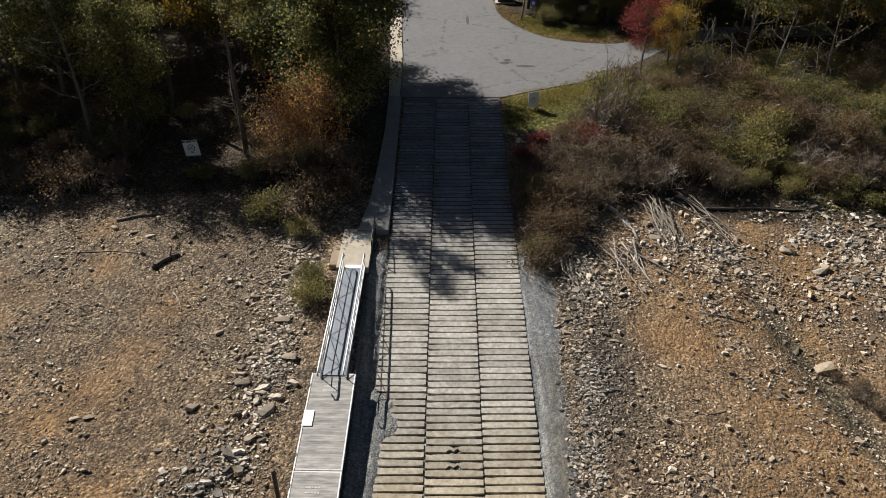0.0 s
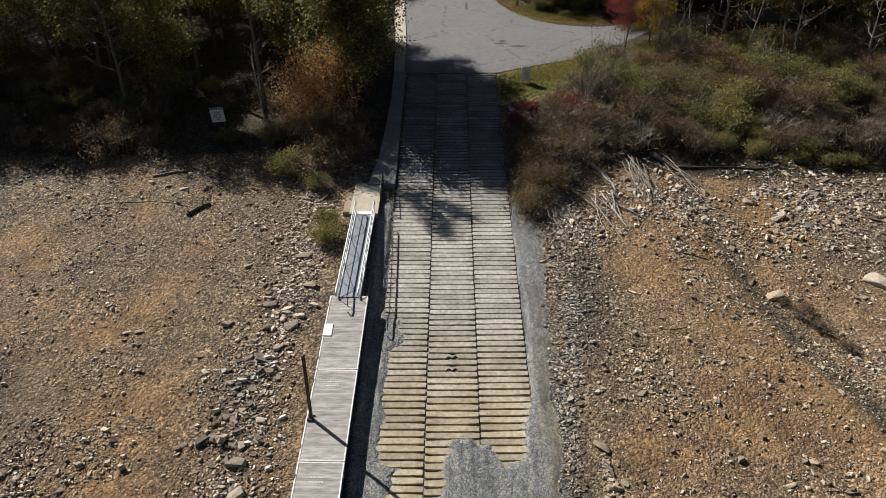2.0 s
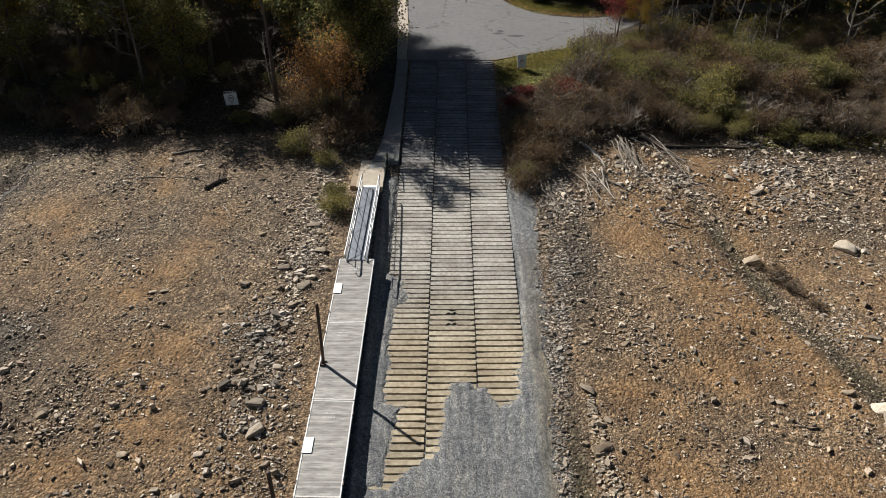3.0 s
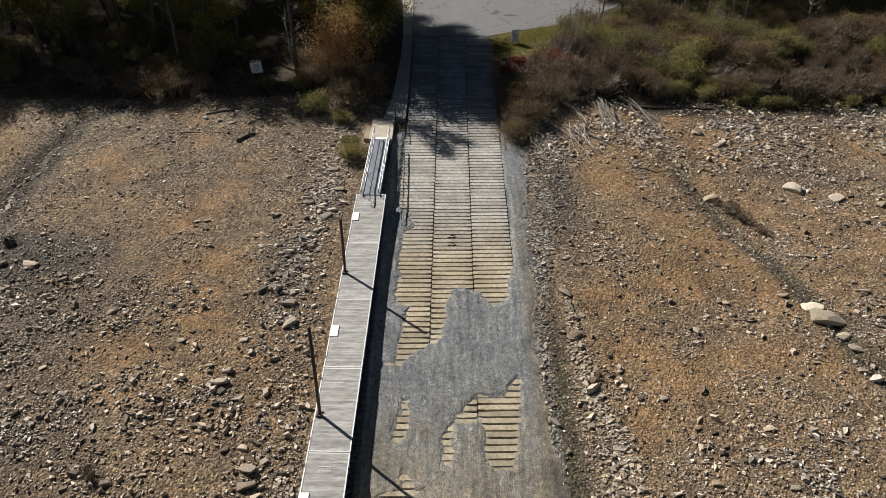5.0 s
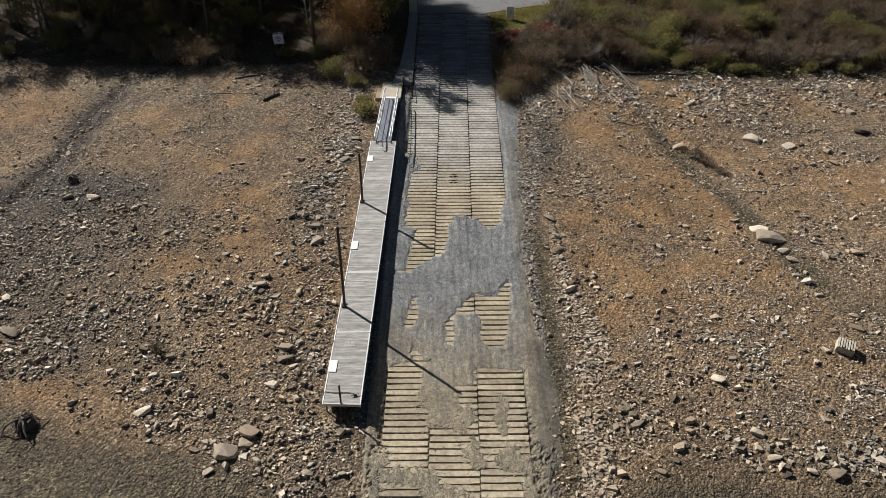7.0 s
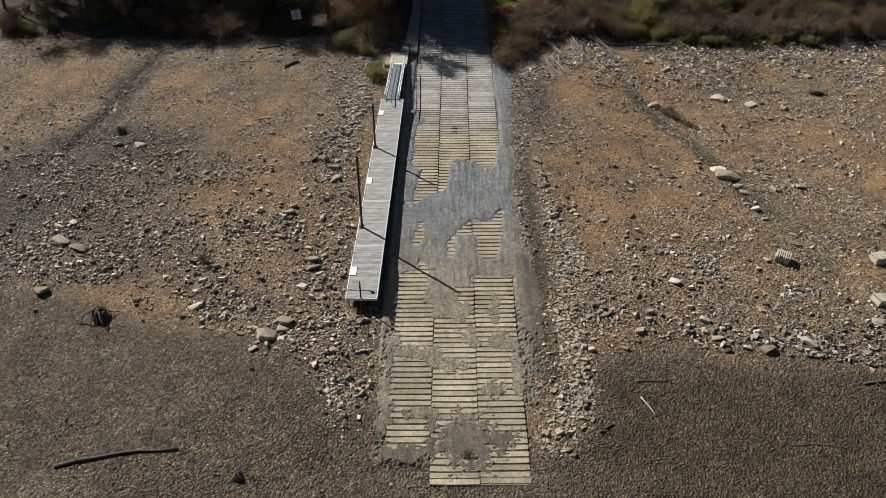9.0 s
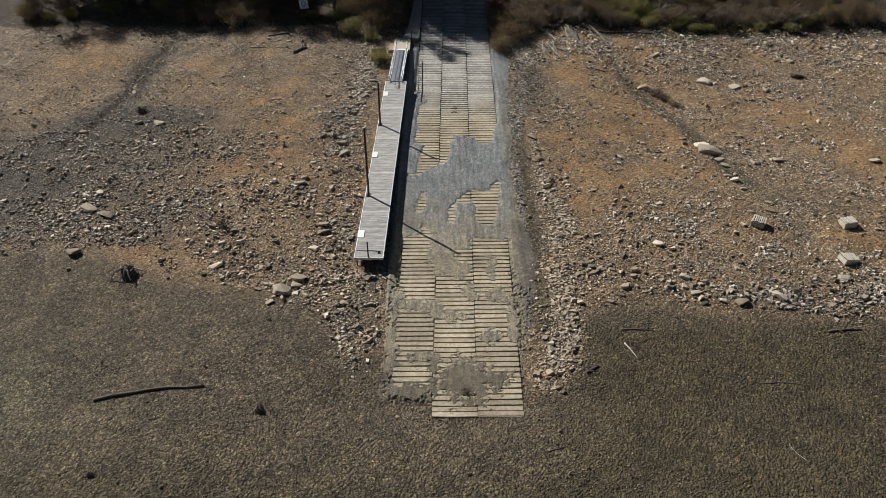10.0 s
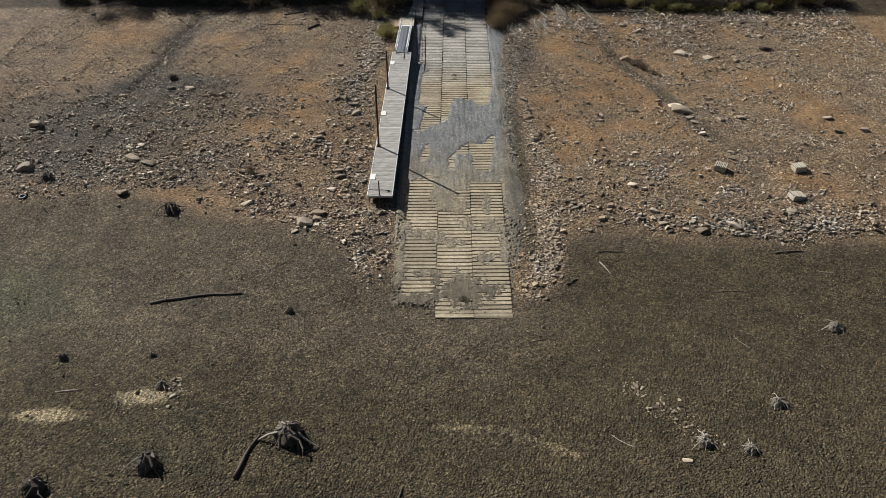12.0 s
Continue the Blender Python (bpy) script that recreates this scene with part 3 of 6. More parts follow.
def stones(name, xyz, size, material, flat=0.5, seed=1, sink=0.25, corners=6):
    """Angular broken slabs, each an uneven block of four or six corners with a tilted top."""
    rng = np.random.default_rng(seed)
    n = len(xyz)
    ang = (np.arange(corners)[None] + rng.uniform(-0.42, 0.42, (n, corners))) * 2 * np.pi / corners
    rad = rng.uniform(0.5 if corners == 6 else 0.7, 1.0 if corners == 6 else 1.25, (n, corners))
    ring = np.stack([np.cos(ang) * rad, np.sin(ang) * rad], -1)
    inset = rng.uniform(0.68, 1.0, (n, corners, 1)) + rng.normal(0, 0.08, (n, 1, 1))
    v = np.concatenate([np.concatenate([ring, np.full((n, corners, 1), -1.0)], 2), np.concatenate([ring * inset, rng.uniform(0.6, 1.15, (n, corners, 1))], 2)], 1)
    s = np.stack([rng.uniform(0.9, 1.6, n), rng.uniform(0.55, 1.0, n), flat * rng.uniform(0.5, 1.5, n)], 1) * size[:, None] * 0.56
    v = v * s[:, None, :]
    a, b, c = rng.uniform(0, 2 * np.pi, n), rng.normal(0, 0.22, n), rng.normal(0, 0.22, n)
    y1, z1 = v[..., 1] * np.cos(b)[:, None] - v[..., 2] * np.sin(b)[:, None], v[..., 1] * np.sin(b)[:, None] + v[..., 2] * np.cos(b)[:, None]
    x2, z2 = v[..., 0] * np.cos(c)[:, None] + z1 * np.sin(c)[:, None], -v[..., 0] * np.sin(c)[:, None] + z1 * np.cos(c)[:, None]
    x3, y3 = x2 * np.cos(a)[:, None] - y1 * np.sin(a)[:, None], x2 * np.sin(a)[:, None] + y1 * np.cos(a)[:, None]
    out = np.stack([x3, y3, z2], -1) + xyz[:, None, :]
    out[..., 2] += (s[:, 2] * (1 - 2 * sink))[:, None]
    q = corners
    quad = np.array([[k, (k + 1) % q, q + (k + 1) % q, q + k] for k in range(q)] + [[q, q + 1, q + 2, q + 3]] + ([[6, 9, 10, 11]] if q == 6 else []))
    faces = (quad[None] + 2 * q * np.arange(n)[:, None, None]).reshape(-1, 4)
    return fast_mesh(name, out.reshape(-1, 3), faces, material)


def leaves(centres, size, material, name="crown", seed=1, droop=0.3):
    """Folded leaf blades, each a pair of triangles with a bend along the rib."""
    rng = np.random.default_rng(seed)
    centres = np.asarray(centres, float)
    n = len(centres)
    u = rng.normal(0, 1, (n, 3))
    u[:, 2] -= droop
    u /= np.linalg.norm(u, axis=1)[:, None]
    w = np.cross(u, rng.normal(0, 1, (n, 3)))
    w /= np.linalg.norm(w, axis=1)[:, None]
    s = size * rng.uniform(0.6, 1.35, (n, 1))
    bend = np.cross(u, w) * s * 0.12
    v = np.stack([centres - u * s * 0.5, centres + w * s * 0.36 + bend, centres + u * s * 0.5, centres - w * s * 0.36 + bend], 1).reshape(-1, 3)
    f = (np.array([[0, 1, 2], [0, 2, 3]])[None] + 4 * np.arange(n)[:, None, None]).reshape(-1, 3)
    return fast_mesh(name, v, f, material)

# ---------------------------------------------------------------- ground


def axis(lo, hi, step, far, grow=1.25):
    mid = list(np.arange(lo, hi + step * 0.5, step))
    a, s = lo, step
    left = []
    while a > -far:
        s *= grow
        a -= s
        left.append(a)
    b, s = hi, step
    right = []
    while b < far:
        s *= grow
        b += s
        right.append(b)
    return np.array(left[::-1] + mid + right)


def build_ground():
    xs, ys = axis(-62, 62, 0.4, 2500), axis(-40, 74, 0.4, 2500)
    X, Y = np.meshgrid(xs, ys)
    Z = height(X, Y)
    n, mrows = len(xs), len(ys)
    idx = np.arange(n * mrows).reshape(mrows, n)
    faces = np.stack([idx[:-1, :-1], idx[:-1, 1:], idx[1:, 1:], idx[1:, :-1]], -1).reshape(-1, 4)
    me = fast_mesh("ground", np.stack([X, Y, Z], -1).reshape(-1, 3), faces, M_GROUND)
    me.polygons.foreach_set("use_smooth", np.ones(len(faces), bool))
    big, mid = fbm(X, Y, 14, 21), fbm(X, Y, 4, 33)
    above = Y - shore(X)
    right_gully, left_gully = line_dist(X + 1.6 * (fbm(X, Y, 5, 81) - 0.5), Y, GULLY_RIGHT), line_dist(X + meander(X, Y), Y, GULLY_LEFT)
    clay = 0.2 + 0.3 * smooth(9, 12, X) * (1 - 0.5 * smooth(27, 32, X)) + 0.9 * (big - 0.5) + 0.5 * (mid - 0.5)
    clay += 0.72 * clay_at(X + 1.8 * (fbm(X, Y, 3, 82) - 0.5), Y + 1.8 * (fbm(X, Y, 3, 83) - 0.5))
    clay -= 0.4 * np.exp(-((X - 10.5) / 2.2) ** 2) * smooth(24, 30, Y)
    clay += 0.6 * np.exp(-(line_dist(X + 1.8, Y, GULLY_RIGHT) / 1.2) ** 2) * smooth(16, 22, Y)
    clay -= 0.8 * np.exp(-(right_gully / 1.1) ** 2) + 0.5 * np.exp(-(left_gully / 2.5) ** 2)
    off = np.abs(X - 0.55 - 0.006 * (Y - 25))
    gravel = (1 - smooth(5.6, 7.6, off)) * smooth(-6, 4, Y) * (1 - smooth(43, 46, Y)) * 0.95
    zones = {
        "clay": clay,
        "dark_mud": 0.9 * smooth(3, 14, X) * smooth(-4, -9, Y) + smooth(-14, -26, Y) * (0.75 + 0.5 * (mid - 0.5)) + 0.3 * smooth(-20, -30, Y),
        "slaty": 1.15 * np.exp(-((X + 42) / 11) ** 2 - ((Y - 13) / 9) ** 2) + 0.6 * np.exp(-((X + 31) / 5) ** 2 - ((Y - 25) / 2.5) ** 2) + 0.45 * np.exp(-((X + 25) / 7) ** 2 - ((Y - 7) / 5) ** 2) + 0.65 * np.exp(-((left_gully - 0.6) / 1.5) ** 2) + 0.3 * np.exp(-(right_gully / 1.3) ** 2) * smooth(0.35, 0.6, mid) + 0.5 * np.exp(-((X + 30) / 9) ** 2 - ((Y - 22) / 6) ** 2) + 0.7 * np.exp(-((X - 9.6) / 2.4) ** 2) * smooth(22, 30, Y) * (1 - smooth(46, 50, Y)) + 0.6 * np.exp(-((X - 7.6) / 0.9) ** 2) * smooth(-10, -6, Y) * (1 - smooth(20, 28, Y)) + 0.6 * spots_of(X, Y, [(-12, 23, 2.2, 4.0), (-38.5, 23.5, 5.0, 3.0), (-35, 26.3, 3.0, 1.6), (-10.5, 33, 2.0, 4.0), (33, 38, 7.0, 4.0), (36, 47, 9.0, 3.0)]),
        "bed": smooth(2.6, -3.2, above + 2.4 * (mid - 0.5)) * 0.95,
        "gravel": gravel,
        "litter": np.where(X < 0, smooth(48.5, 52.5, Y), smooth(47, 50, Y)) * smooth(5.2, 6.5, off),
        "turf": smooth(59, 62, Y) * smooth(5.3, 6.2, X) * (1 - smooth(15, 20, X + 0.5 * (Y - 66))) + 0.75 * np.exp(-((X - 13) / 7) ** 2 - ((Y - 86) / 3.5) ** 2),
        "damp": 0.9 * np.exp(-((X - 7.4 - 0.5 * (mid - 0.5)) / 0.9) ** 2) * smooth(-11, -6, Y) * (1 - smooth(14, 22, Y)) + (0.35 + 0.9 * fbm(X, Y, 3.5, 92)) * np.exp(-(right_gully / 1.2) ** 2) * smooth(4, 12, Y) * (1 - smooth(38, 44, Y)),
        "wet": 1.1 * np.exp(-(left_gully / 1.1) ** 2) * smooth(16, 22, Y) + 0.9 * spots_of(X, Y, [(-39.5, 24.5, 3.4, 1.0), (-34.8, 26.2, 1.4, 0.7)]),
        "algae": 0.9 * np.exp(-((X + 38) / 8) ** 2 - ((Y + 15) / 6) ** 2) + 0.2 * np.exp(-((X + 18) / 6) ** 2 - ((Y + 30) / 4) ** 2),
        "sand": 1.5 * np.exp(-((X + 21.2) / 1.7) ** 2 - ((Y + 25.6) / 0.7) ** 2) + 1.3 * np.exp(-((X + 27) / 2.2) ** 2 - ((Y + 27.4) / 0.6) ** 2)
        + 0.42 * np.exp(-(line_dist(X, Y, [(-1, -27), (4, -27.6), (8, -29.8)]) / 0.5) ** 2)
        + 0.4 * np.exp(-((X + 36) / 10) ** 2 - ((Y - 46) / 2.2) ** 2),
    }
    for name, value in zones.items():
        a = me.attributes.new(name, 'FLOAT', 'POINT')
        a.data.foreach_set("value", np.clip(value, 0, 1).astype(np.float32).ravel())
    ob = new("ground", me)
    return tagged(ob, "stony drained lake shore of brown and orange soil", "ground", kind="structure")


build_ground()


def build_trickle():
    """A thin broken thread of water along the western gully."""
    b = Builder()
    n = 150
    for i in range(n):
        u0, u1 = i / n, (i + 1) / n
        y0, y1 = 46.5 - 19.5 * u0, 46.5 - 19.5 * u1
        if fbm(0.0, y0, 1.6, 95) < 0.47:
            continue
        quad = []
        for y, side in ((y0, -1), (y0, 1), (y1, 1), (y1, -1)):
            gy = [p[1] for p in GULLY_LEFT][::-1]
            x = float(np.interp(y, gy, [p[0] for p in GULLY_LEFT][::-1])) 
            x = x - float(meander(x, y)) + 0.3 * (float(fbm(3.0, y, 2.5, 96)) - 0.5)
            w = 0.1 + 0.28 * float(vnoise(7.0, y, 0.9, 97))
            quad.append((x + side * w, y, h(x, y) + 0.035))
        b.add(quad, [(0, 1, 2, 3)])
    tagged(part("water", b, M_WATER), "thin trickle of shallow water in a stony gully", "water", kind="structure")


build_trickle()

# ---------------------------------------------------------------- pavements


def sheet(name, left, right, zoff, material, label, category, steps=1.0, thick=0.12):
    """A paved strip between two edge lines, given as (x, y) by rising y, that follows the ramp's profile."""
    ya, yb = max(left[0][1], right[0][1]), min(left[-1][1], right[-1][1])
    n = max(2, int((yb - ya) / steps))
    b = Builder()
    rows = []
    for i in range(n + 1):
        y = ya + (yb - ya) * i / n
        xl = np.interp(y, [p[1] for p in left], [p[0] for p in left])
        xr = np.interp(y, [p[1] for p in right], [p[0] for p in right])
        z = float(ramp_z(y)) + (zoff(y) if callable(zoff) else zoff)
        rows.append([(xl, y, z - thick), (xl, y, z - 0.02), (xl + 0.02, y, z), (xr - 0.02, y, z), (xr, y, z - 0.02), (xr, y, z - thick)])
    v = [p for r in rows for p in r]
    f = []
    for i in range(n):
        for k in range(5):
            f.append((6 * i + k, 6 * i + k + 1, 6 * i + 7 + k, 6 * i + 6 + k))
    f += [tuple(range(5, -1, -1)), tuple(6 * n + k for k in range(6))]
    b.add(v, f)
    ob = part(name, b, material)
    return tagged(ob, label, category, kind="structure")


def lot_z(y):
    return float(ramp_z(y))


def build_lot():
    """The car park and the road that bends away, in one sheet of asphalt."""
    edge = [(-4.1, 66.6), (5.5, 66.6), (9.2, 68.4), (13.3, 70.1), (15.8, 71.5), (20.8, 75.9), (24.5, 79.6), (27.9, 82.0), (33, 83.2), (46, 84.5),
            (46, 88.5), (33, 87.2), (26.5, 85.4), (23, 82.8), (19.5, 81.5), (16.8, 81.6), (13.9, 82.4), (12.3, 83.3), (10.9, 84.5), (9.5, 86.3), (8.3, 88.6),
            (7.3, 91), (6.8, 93.5), (6.6, 98), (6.6, 140), (-7.0, 140), (-5.4, 98), (-4.6, 82), (-4.3, 77.6)]
    bm = bmesh.new()
    top = [bm.verts.new((x, y, lot_z(y) + 0.02)) for x, y in edge]
    face = bm.faces.new(top)
    bmesh.ops.extrude_face_region(bm, geom=[face])
    for v in top:
        v.co.z -= 0.25
    bmesh.ops.recalc_face_normals(bm, faces=bm.faces)
    me = bpy.data.meshes.new("road")
    bm.to_mesh(me)
    me.materials.append(M_ASPHALT)
    tagged(new("road", me), "worn grey asphalt car park with faint cracks", "road", kind="structure")


build_lot()
sheet("pavement", [(-6.3, 46.0), (-5.7, 49.7), (-5.45, 54.4), (-5.2, 60.7), (-5.2, 66.7)],
      [(-4.0, 46.0), (-3.98, 66.7)], lambda y: 0.14 + 0.15 * float(1 - smooth(46, 54, y)), M_PATH, "narrow concrete footpath beside the boat ramp", "footpath", thick=0.6)
sheet("pavement", [(-5.2, 66.72), (-5.7, 77.6), (-6.0, 82), (-6.8, 98), (-8.2, 140)],
      [(-4.15, 66.72), (-4.35, 77.6), (-4.65, 82), (-5.45, 98), (-7.05, 140)], 0.14, M_CONCRETE, "concrete footpath with a raised kerb beside asphalt", "footpath", thick=0.4)

# ---------------------------------------------------------------- boat ramp
LINES_TOP, LINES_LOW = (-3.8, -0.77, 2.3, 5.35), (-4.25, -1.25, 1.95, 5.15)      # lane edges at y = 55 and y = -7


def lane_x(k, y):
    return LINES_LOW[k] + (LINES_TOP[k] - LINES_LOW[k]) * (y + 7) / 62


PITCH = 0.498
UP = math.degrees(math.atan(SLOPE))


def plank_mesh(name, length, width, seed, chipped=False):
    """A precast ramp plank, about its middle: bevelled top edges, worn ends."""
    rng = random.Random(seed)
    b = Builder()
    n = 14 if chipped else 5
    ring = 6
    v = []
    for i in range(n + 1):
        u = -length / 2 + length * i / n
        w0, w1 = width / 2 + rng.uniform(-0.012, 0.008), width / 2 + rng.uniform(-0.012, 0.008)
        if chipped and i in (6, 7, 8):
            w0 -= (0.17, 0.06, 0.22)[i - 6]
            w1 -= (0.0, 0.13, 0.03)[i - 6]
        dz = rng.uniform(-0.006, 0.004)
        e = 0.03 if i in (0, n) else 0.0
        v += [(u, -w0 + e, -0.14), (u, -w0 + e, -0.012 + dz), (u, -w0 + 0.014 + e, dz), (u, w1 - 0.014 - e, dz), (u, w1 - e, -0.012 + dz), (u, w1 - e, -0.14)]
    f = []
    for i in range(n):
        for k in range(ring - 1):
            f.append((ring * i + k, ring * (i + 1) + k, ring * (i + 1) + k + 1, ring * i + k + 1))
    f += [tuple(range(ring)), tuple(ring * n + k for k in reversed(range(ring)))]
    b.add(v, f)
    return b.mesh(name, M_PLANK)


def build_ramp():
    rng = random.Random(5)
    wide = [plank_mesh("plank", 3.0, 0.425, s) for s in range(6)]
    narrow = [plank_mesh("plank", 3.0, 0.392, s + 20) for s in range(6)]
    broken = plank_mesh("plank", 3.0, 0.392, 77, True)
    for lane in range(3):
        root = thing("ramp_lane", pose(0, 0, 0), "lane of weathered concrete ramp planks, tan and silted low down", "boat ramp", "lanes of the boat ramp", kind="structure")
        y = FOOT + (1.9 if lane == 0 else -0.7)
        shift = (0.1, 0.0, 0.2)[lane]
        while y < HEAD - 0.2:
            a, b = lane_x(lane, y), lane_x(lane + 1, y)
            low = y < 31.6
            data = rng.choice(narrow if low else wide)
            if lane == 1 and (abs(y - 27.2) < 0.25 or abs(y - 26.1) < 0.25):
                data = broken
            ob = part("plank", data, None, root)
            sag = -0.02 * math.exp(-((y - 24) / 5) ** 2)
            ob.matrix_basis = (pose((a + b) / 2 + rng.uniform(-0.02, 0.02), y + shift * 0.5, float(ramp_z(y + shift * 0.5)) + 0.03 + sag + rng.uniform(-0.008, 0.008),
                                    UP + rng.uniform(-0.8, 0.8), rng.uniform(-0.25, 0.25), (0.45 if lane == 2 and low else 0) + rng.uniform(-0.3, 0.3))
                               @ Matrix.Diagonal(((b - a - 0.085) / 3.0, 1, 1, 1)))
            y += PITCH
        # dark bedding under the planks
    b = Builder()
    n = 80
    for i in range(n + 1):
        y = FOOT - 0.9 + (HEAD - FOOT + 0.9) * i / n
        z = float(ramp_z(y)) - 0.16 + 0.085 * float(smooth(18, 2, y)) + 0.035 * float(smooth(2, -4, y))
        b.v += [(lane_x(0 if y > FOOT + 1.6 else 1, y) + 0.05, y, z), (lane_x(3, y) - 0.05, y, z)]
    b.f = [(2 * i, 2 * i + 1, 2 * i + 3, 2 * i + 2) for i in range(n)]
    ob = part("ramp_bedding", b, M_BEDDING)
    tagged(ob, "dark stony bedding between ramp planks", "bedding", kind="structure")


build_ramp()

TONGUE = [(7.2, 23.5), (5.2, 23.5), (4.4, 20.1), (3.4, 19.2), (3.0, 19.6), (2.6, 20.8), (2.1, 20.4), (1.6, 21.3), (0.5, 20.9), (0.2, 18.9), (-0.2, 16.6), (-0.6, 15.7), (-1.8, 15.0), (-2.6, 14.4),
          (-3.3, 13.9), (-5.6, 13.9), (-5.6, 4.2), (-1.7, 4.6), (2.1, 4.2), (7.2, 3.6)]
WEST_STRIP = [(-5.6, 13.8), (-3.3, 13.9), (-3.3, 15.2), (-2.8, 17.7), (-2.5, 19.2), (-3.6, 19.5), (-3.7, 20.8), (-3.5, 22.8), (-3.5, 25.7), (-3.4, 27.6), (-2.5, 28.8), (-2.7, 30.4), (-4.1, 31.5), (-5.6, 32)]
MIDDLE = [(-2.0, 4.8), (2.0, 4.4), (2.0, 2.7), (0.3, 2.3), (0.9, 0.6), (1.2, -1.2), (0.0, -0.8), (-1.4, -0.8), (-1.8, 1.0)]
BARE = [[(-2.3, 11.1), (-2.1, 9.5), (-2.4, 8.2), (-3.0, 7.9), (-3.1, 8.8), (-2.8, 9.5), (-2.7, 10.9)],
        [(2.1, 11.4), (3.8, 11.1), (4.8, 12.6), (4.7, 9.9), (4.7, 9.0), (4.4, 7.3), (3.9, 6.0), (2.9, 6.0), (2.4, 7.1), (2.3, 9.5), (0.8, 9.5), (1.2, 10.3)],
        [(0.4, 9.0), (0.5, 6.0), (0.0, 6.3), (-0.1, 8.2)], [(-2.4, 6.0), (-1.9, 5.2), (-1.6, 4.5), (-2.3, 4.3)]]
SILTED = [(-1.1, -4.9, 0.7, 1.0), (1.5, -2.8, 0.8, 1.1), (3.5, 0.3, 0.45, 1.5), (1.3, -11.9, 2.2, 2.2), (-2.9, -4.3, 1.8, 0.7), (3.1, -7.7, 0.7, 0.8), (-2.1, -9.8, 1.0, 0.5), (0.2, -5.5, 1.0, 0.6),
          (3.9, -3.1, 0.9, 0.9), (3.2, -11.8, 1.7, 0.9), (-4.3, -3.1, 0.7, 0.9), (5.0, -6.0, 0.5, 3.0), (-1.1, -10.3, 0.4, 1.0), (1.2, 0.2, 0.7, 0.8), (-2.7, -12.9, 2.3, 0.6), (-4.4, -9.0, 0.5, 3.5)]


def gravel_edge(y):
    """How far the gravel reaches to the east of the ramp."""
    return np.interp(y, [-12, -8, -3, 0, 4.7, 10, 14, 20, 25, 31.7, 39.3, 45], [5.4, 6.2, 7.2, 7.4, 7.1, 6.5, 6.2, 6.2, 6.4, 6.9, 7.4, 6.6])


def gravel_cover(x, y):
    def band(d):
        return np.clip(0.5 + 0.75 * d, -0.3, 1.3)
    g = np.maximum(np.maximum(band(inside(x, y, TONGUE)), band(inside(x, y, WEST_STRIP))), band(inside(x, y, MIDDLE)))
    for cx, cy, rx, ry in SILTED:
        g = np.maximum(g, 1.25 - 0.75 * np.hypot((x - cx) / rx, (y - cy) / ry))
    for outline in BARE:
        g = np.minimum(g, 1.0 - band(inside(x, y, outline)))
    sides = np.maximum(smooth(-0.3, 0.7, x - lane_x(3, y) + 0.5 * (fbm(x, y, 2.6, 44) - 0.5)), smooth(0.0, 0.7, lane_x(0, y) - x + 0.15))
    sides = sides * (1 - smooth(42, 45, y)) * smooth(-9, 1, y)
    g = np.maximum(g, sides * 0.95)
    low = 1 - smooth(-1, 4, y)
    return g + 0.5 * (fbm(x, y, 1.5, 41) - 0.5) + (0.3 + 0.3 * low) * (fbm(0.8 * x + 0.6 * y, 0.8 * y - 0.6 * x, 0.5, 43, 2) - 0.5) + (0.2 + 0.9 * low) * (fbm(0.6 * x + 0.8 * y, 0.6 * y - 0.8 * x, 0.2, 57, 2) - 0.5) - 0.02


def build_gravel():
    """Crushed stone washed over the planks, thicker in heaps, with nothing where the planks lie bare."""
    xs, ys = np.arange(-5.4, 8.6, 0.1), np.arange(-16.5, 45, 0.1)
    X, Y = np.meshgrid(xs, ys)
    G = gravel_cover(X, Y)
    wob = 1.1 * (fbm(X, Y, 2.2, 51) - 0.5)
    edge = np.minimum(np.minimum(smooth(-5.4, -4.9, X), 1 - smooth(-0.7, 0.6, X - gravel_edge(Y) + wob)), np.minimum(smooth(-16.5, -15.6, Y), 1 - smooth(43.5, 44.9, Y)))
    ruts = 0.012 * np.sin(X * 9 + 0.4 * np.sin(Y * 0.4)) * np.exp(-((X - 1.8) / 2) ** 2)
    Z = ramp_z(Y) + 0.03 + shoulder(X, Y) + np.clip((G - 0.5) * 0.4, -0.3, 0.03 + 0.045 * smooth(2, 8, Y)) + 0.03 * (fbm(X, Y, 0.3, 47, 2) - 0.5) + ruts
    Z = np.where(X > 5.2, np.maximum(Z, height(X, Y) + 0.03), Z)
    Z = Z * edge + (height(X, Y) - 0.06) * (1 - edge)
    keep = G > 0.1
    n = len(xs)
    idx = np.arange(X.size).reshape(X.shape)
    f = np.stack([idx[:-1, :-1], idx[:-1, 1:], idx[1:, 1:], idx[1:, :-1]], -1)
    ok = keep[:-1, :-1] | keep[1:, 1:] | keep[:-1, 1:] | keep[1:, :-1]
    f = f[ok]
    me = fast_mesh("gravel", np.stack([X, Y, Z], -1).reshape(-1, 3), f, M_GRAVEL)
    tagged(new("gravel", me), "blue-grey crushed gravel washed over the ramp planks", "gravel", kind="stuff")


build_gravel()

# ---------------------------------------------------------------- stones of the shore


def scatter(n, x0, x1, y0, y1, chance, seed):
    rng = np.random.default_rng(seed)
    x, y = rng.uniform(x0, x1, n), rng.uniform(y0, y1, n)
    keep = rng.uniform(0, 1, n) < chance(x, y)
    return x[keep], y[keep], rng


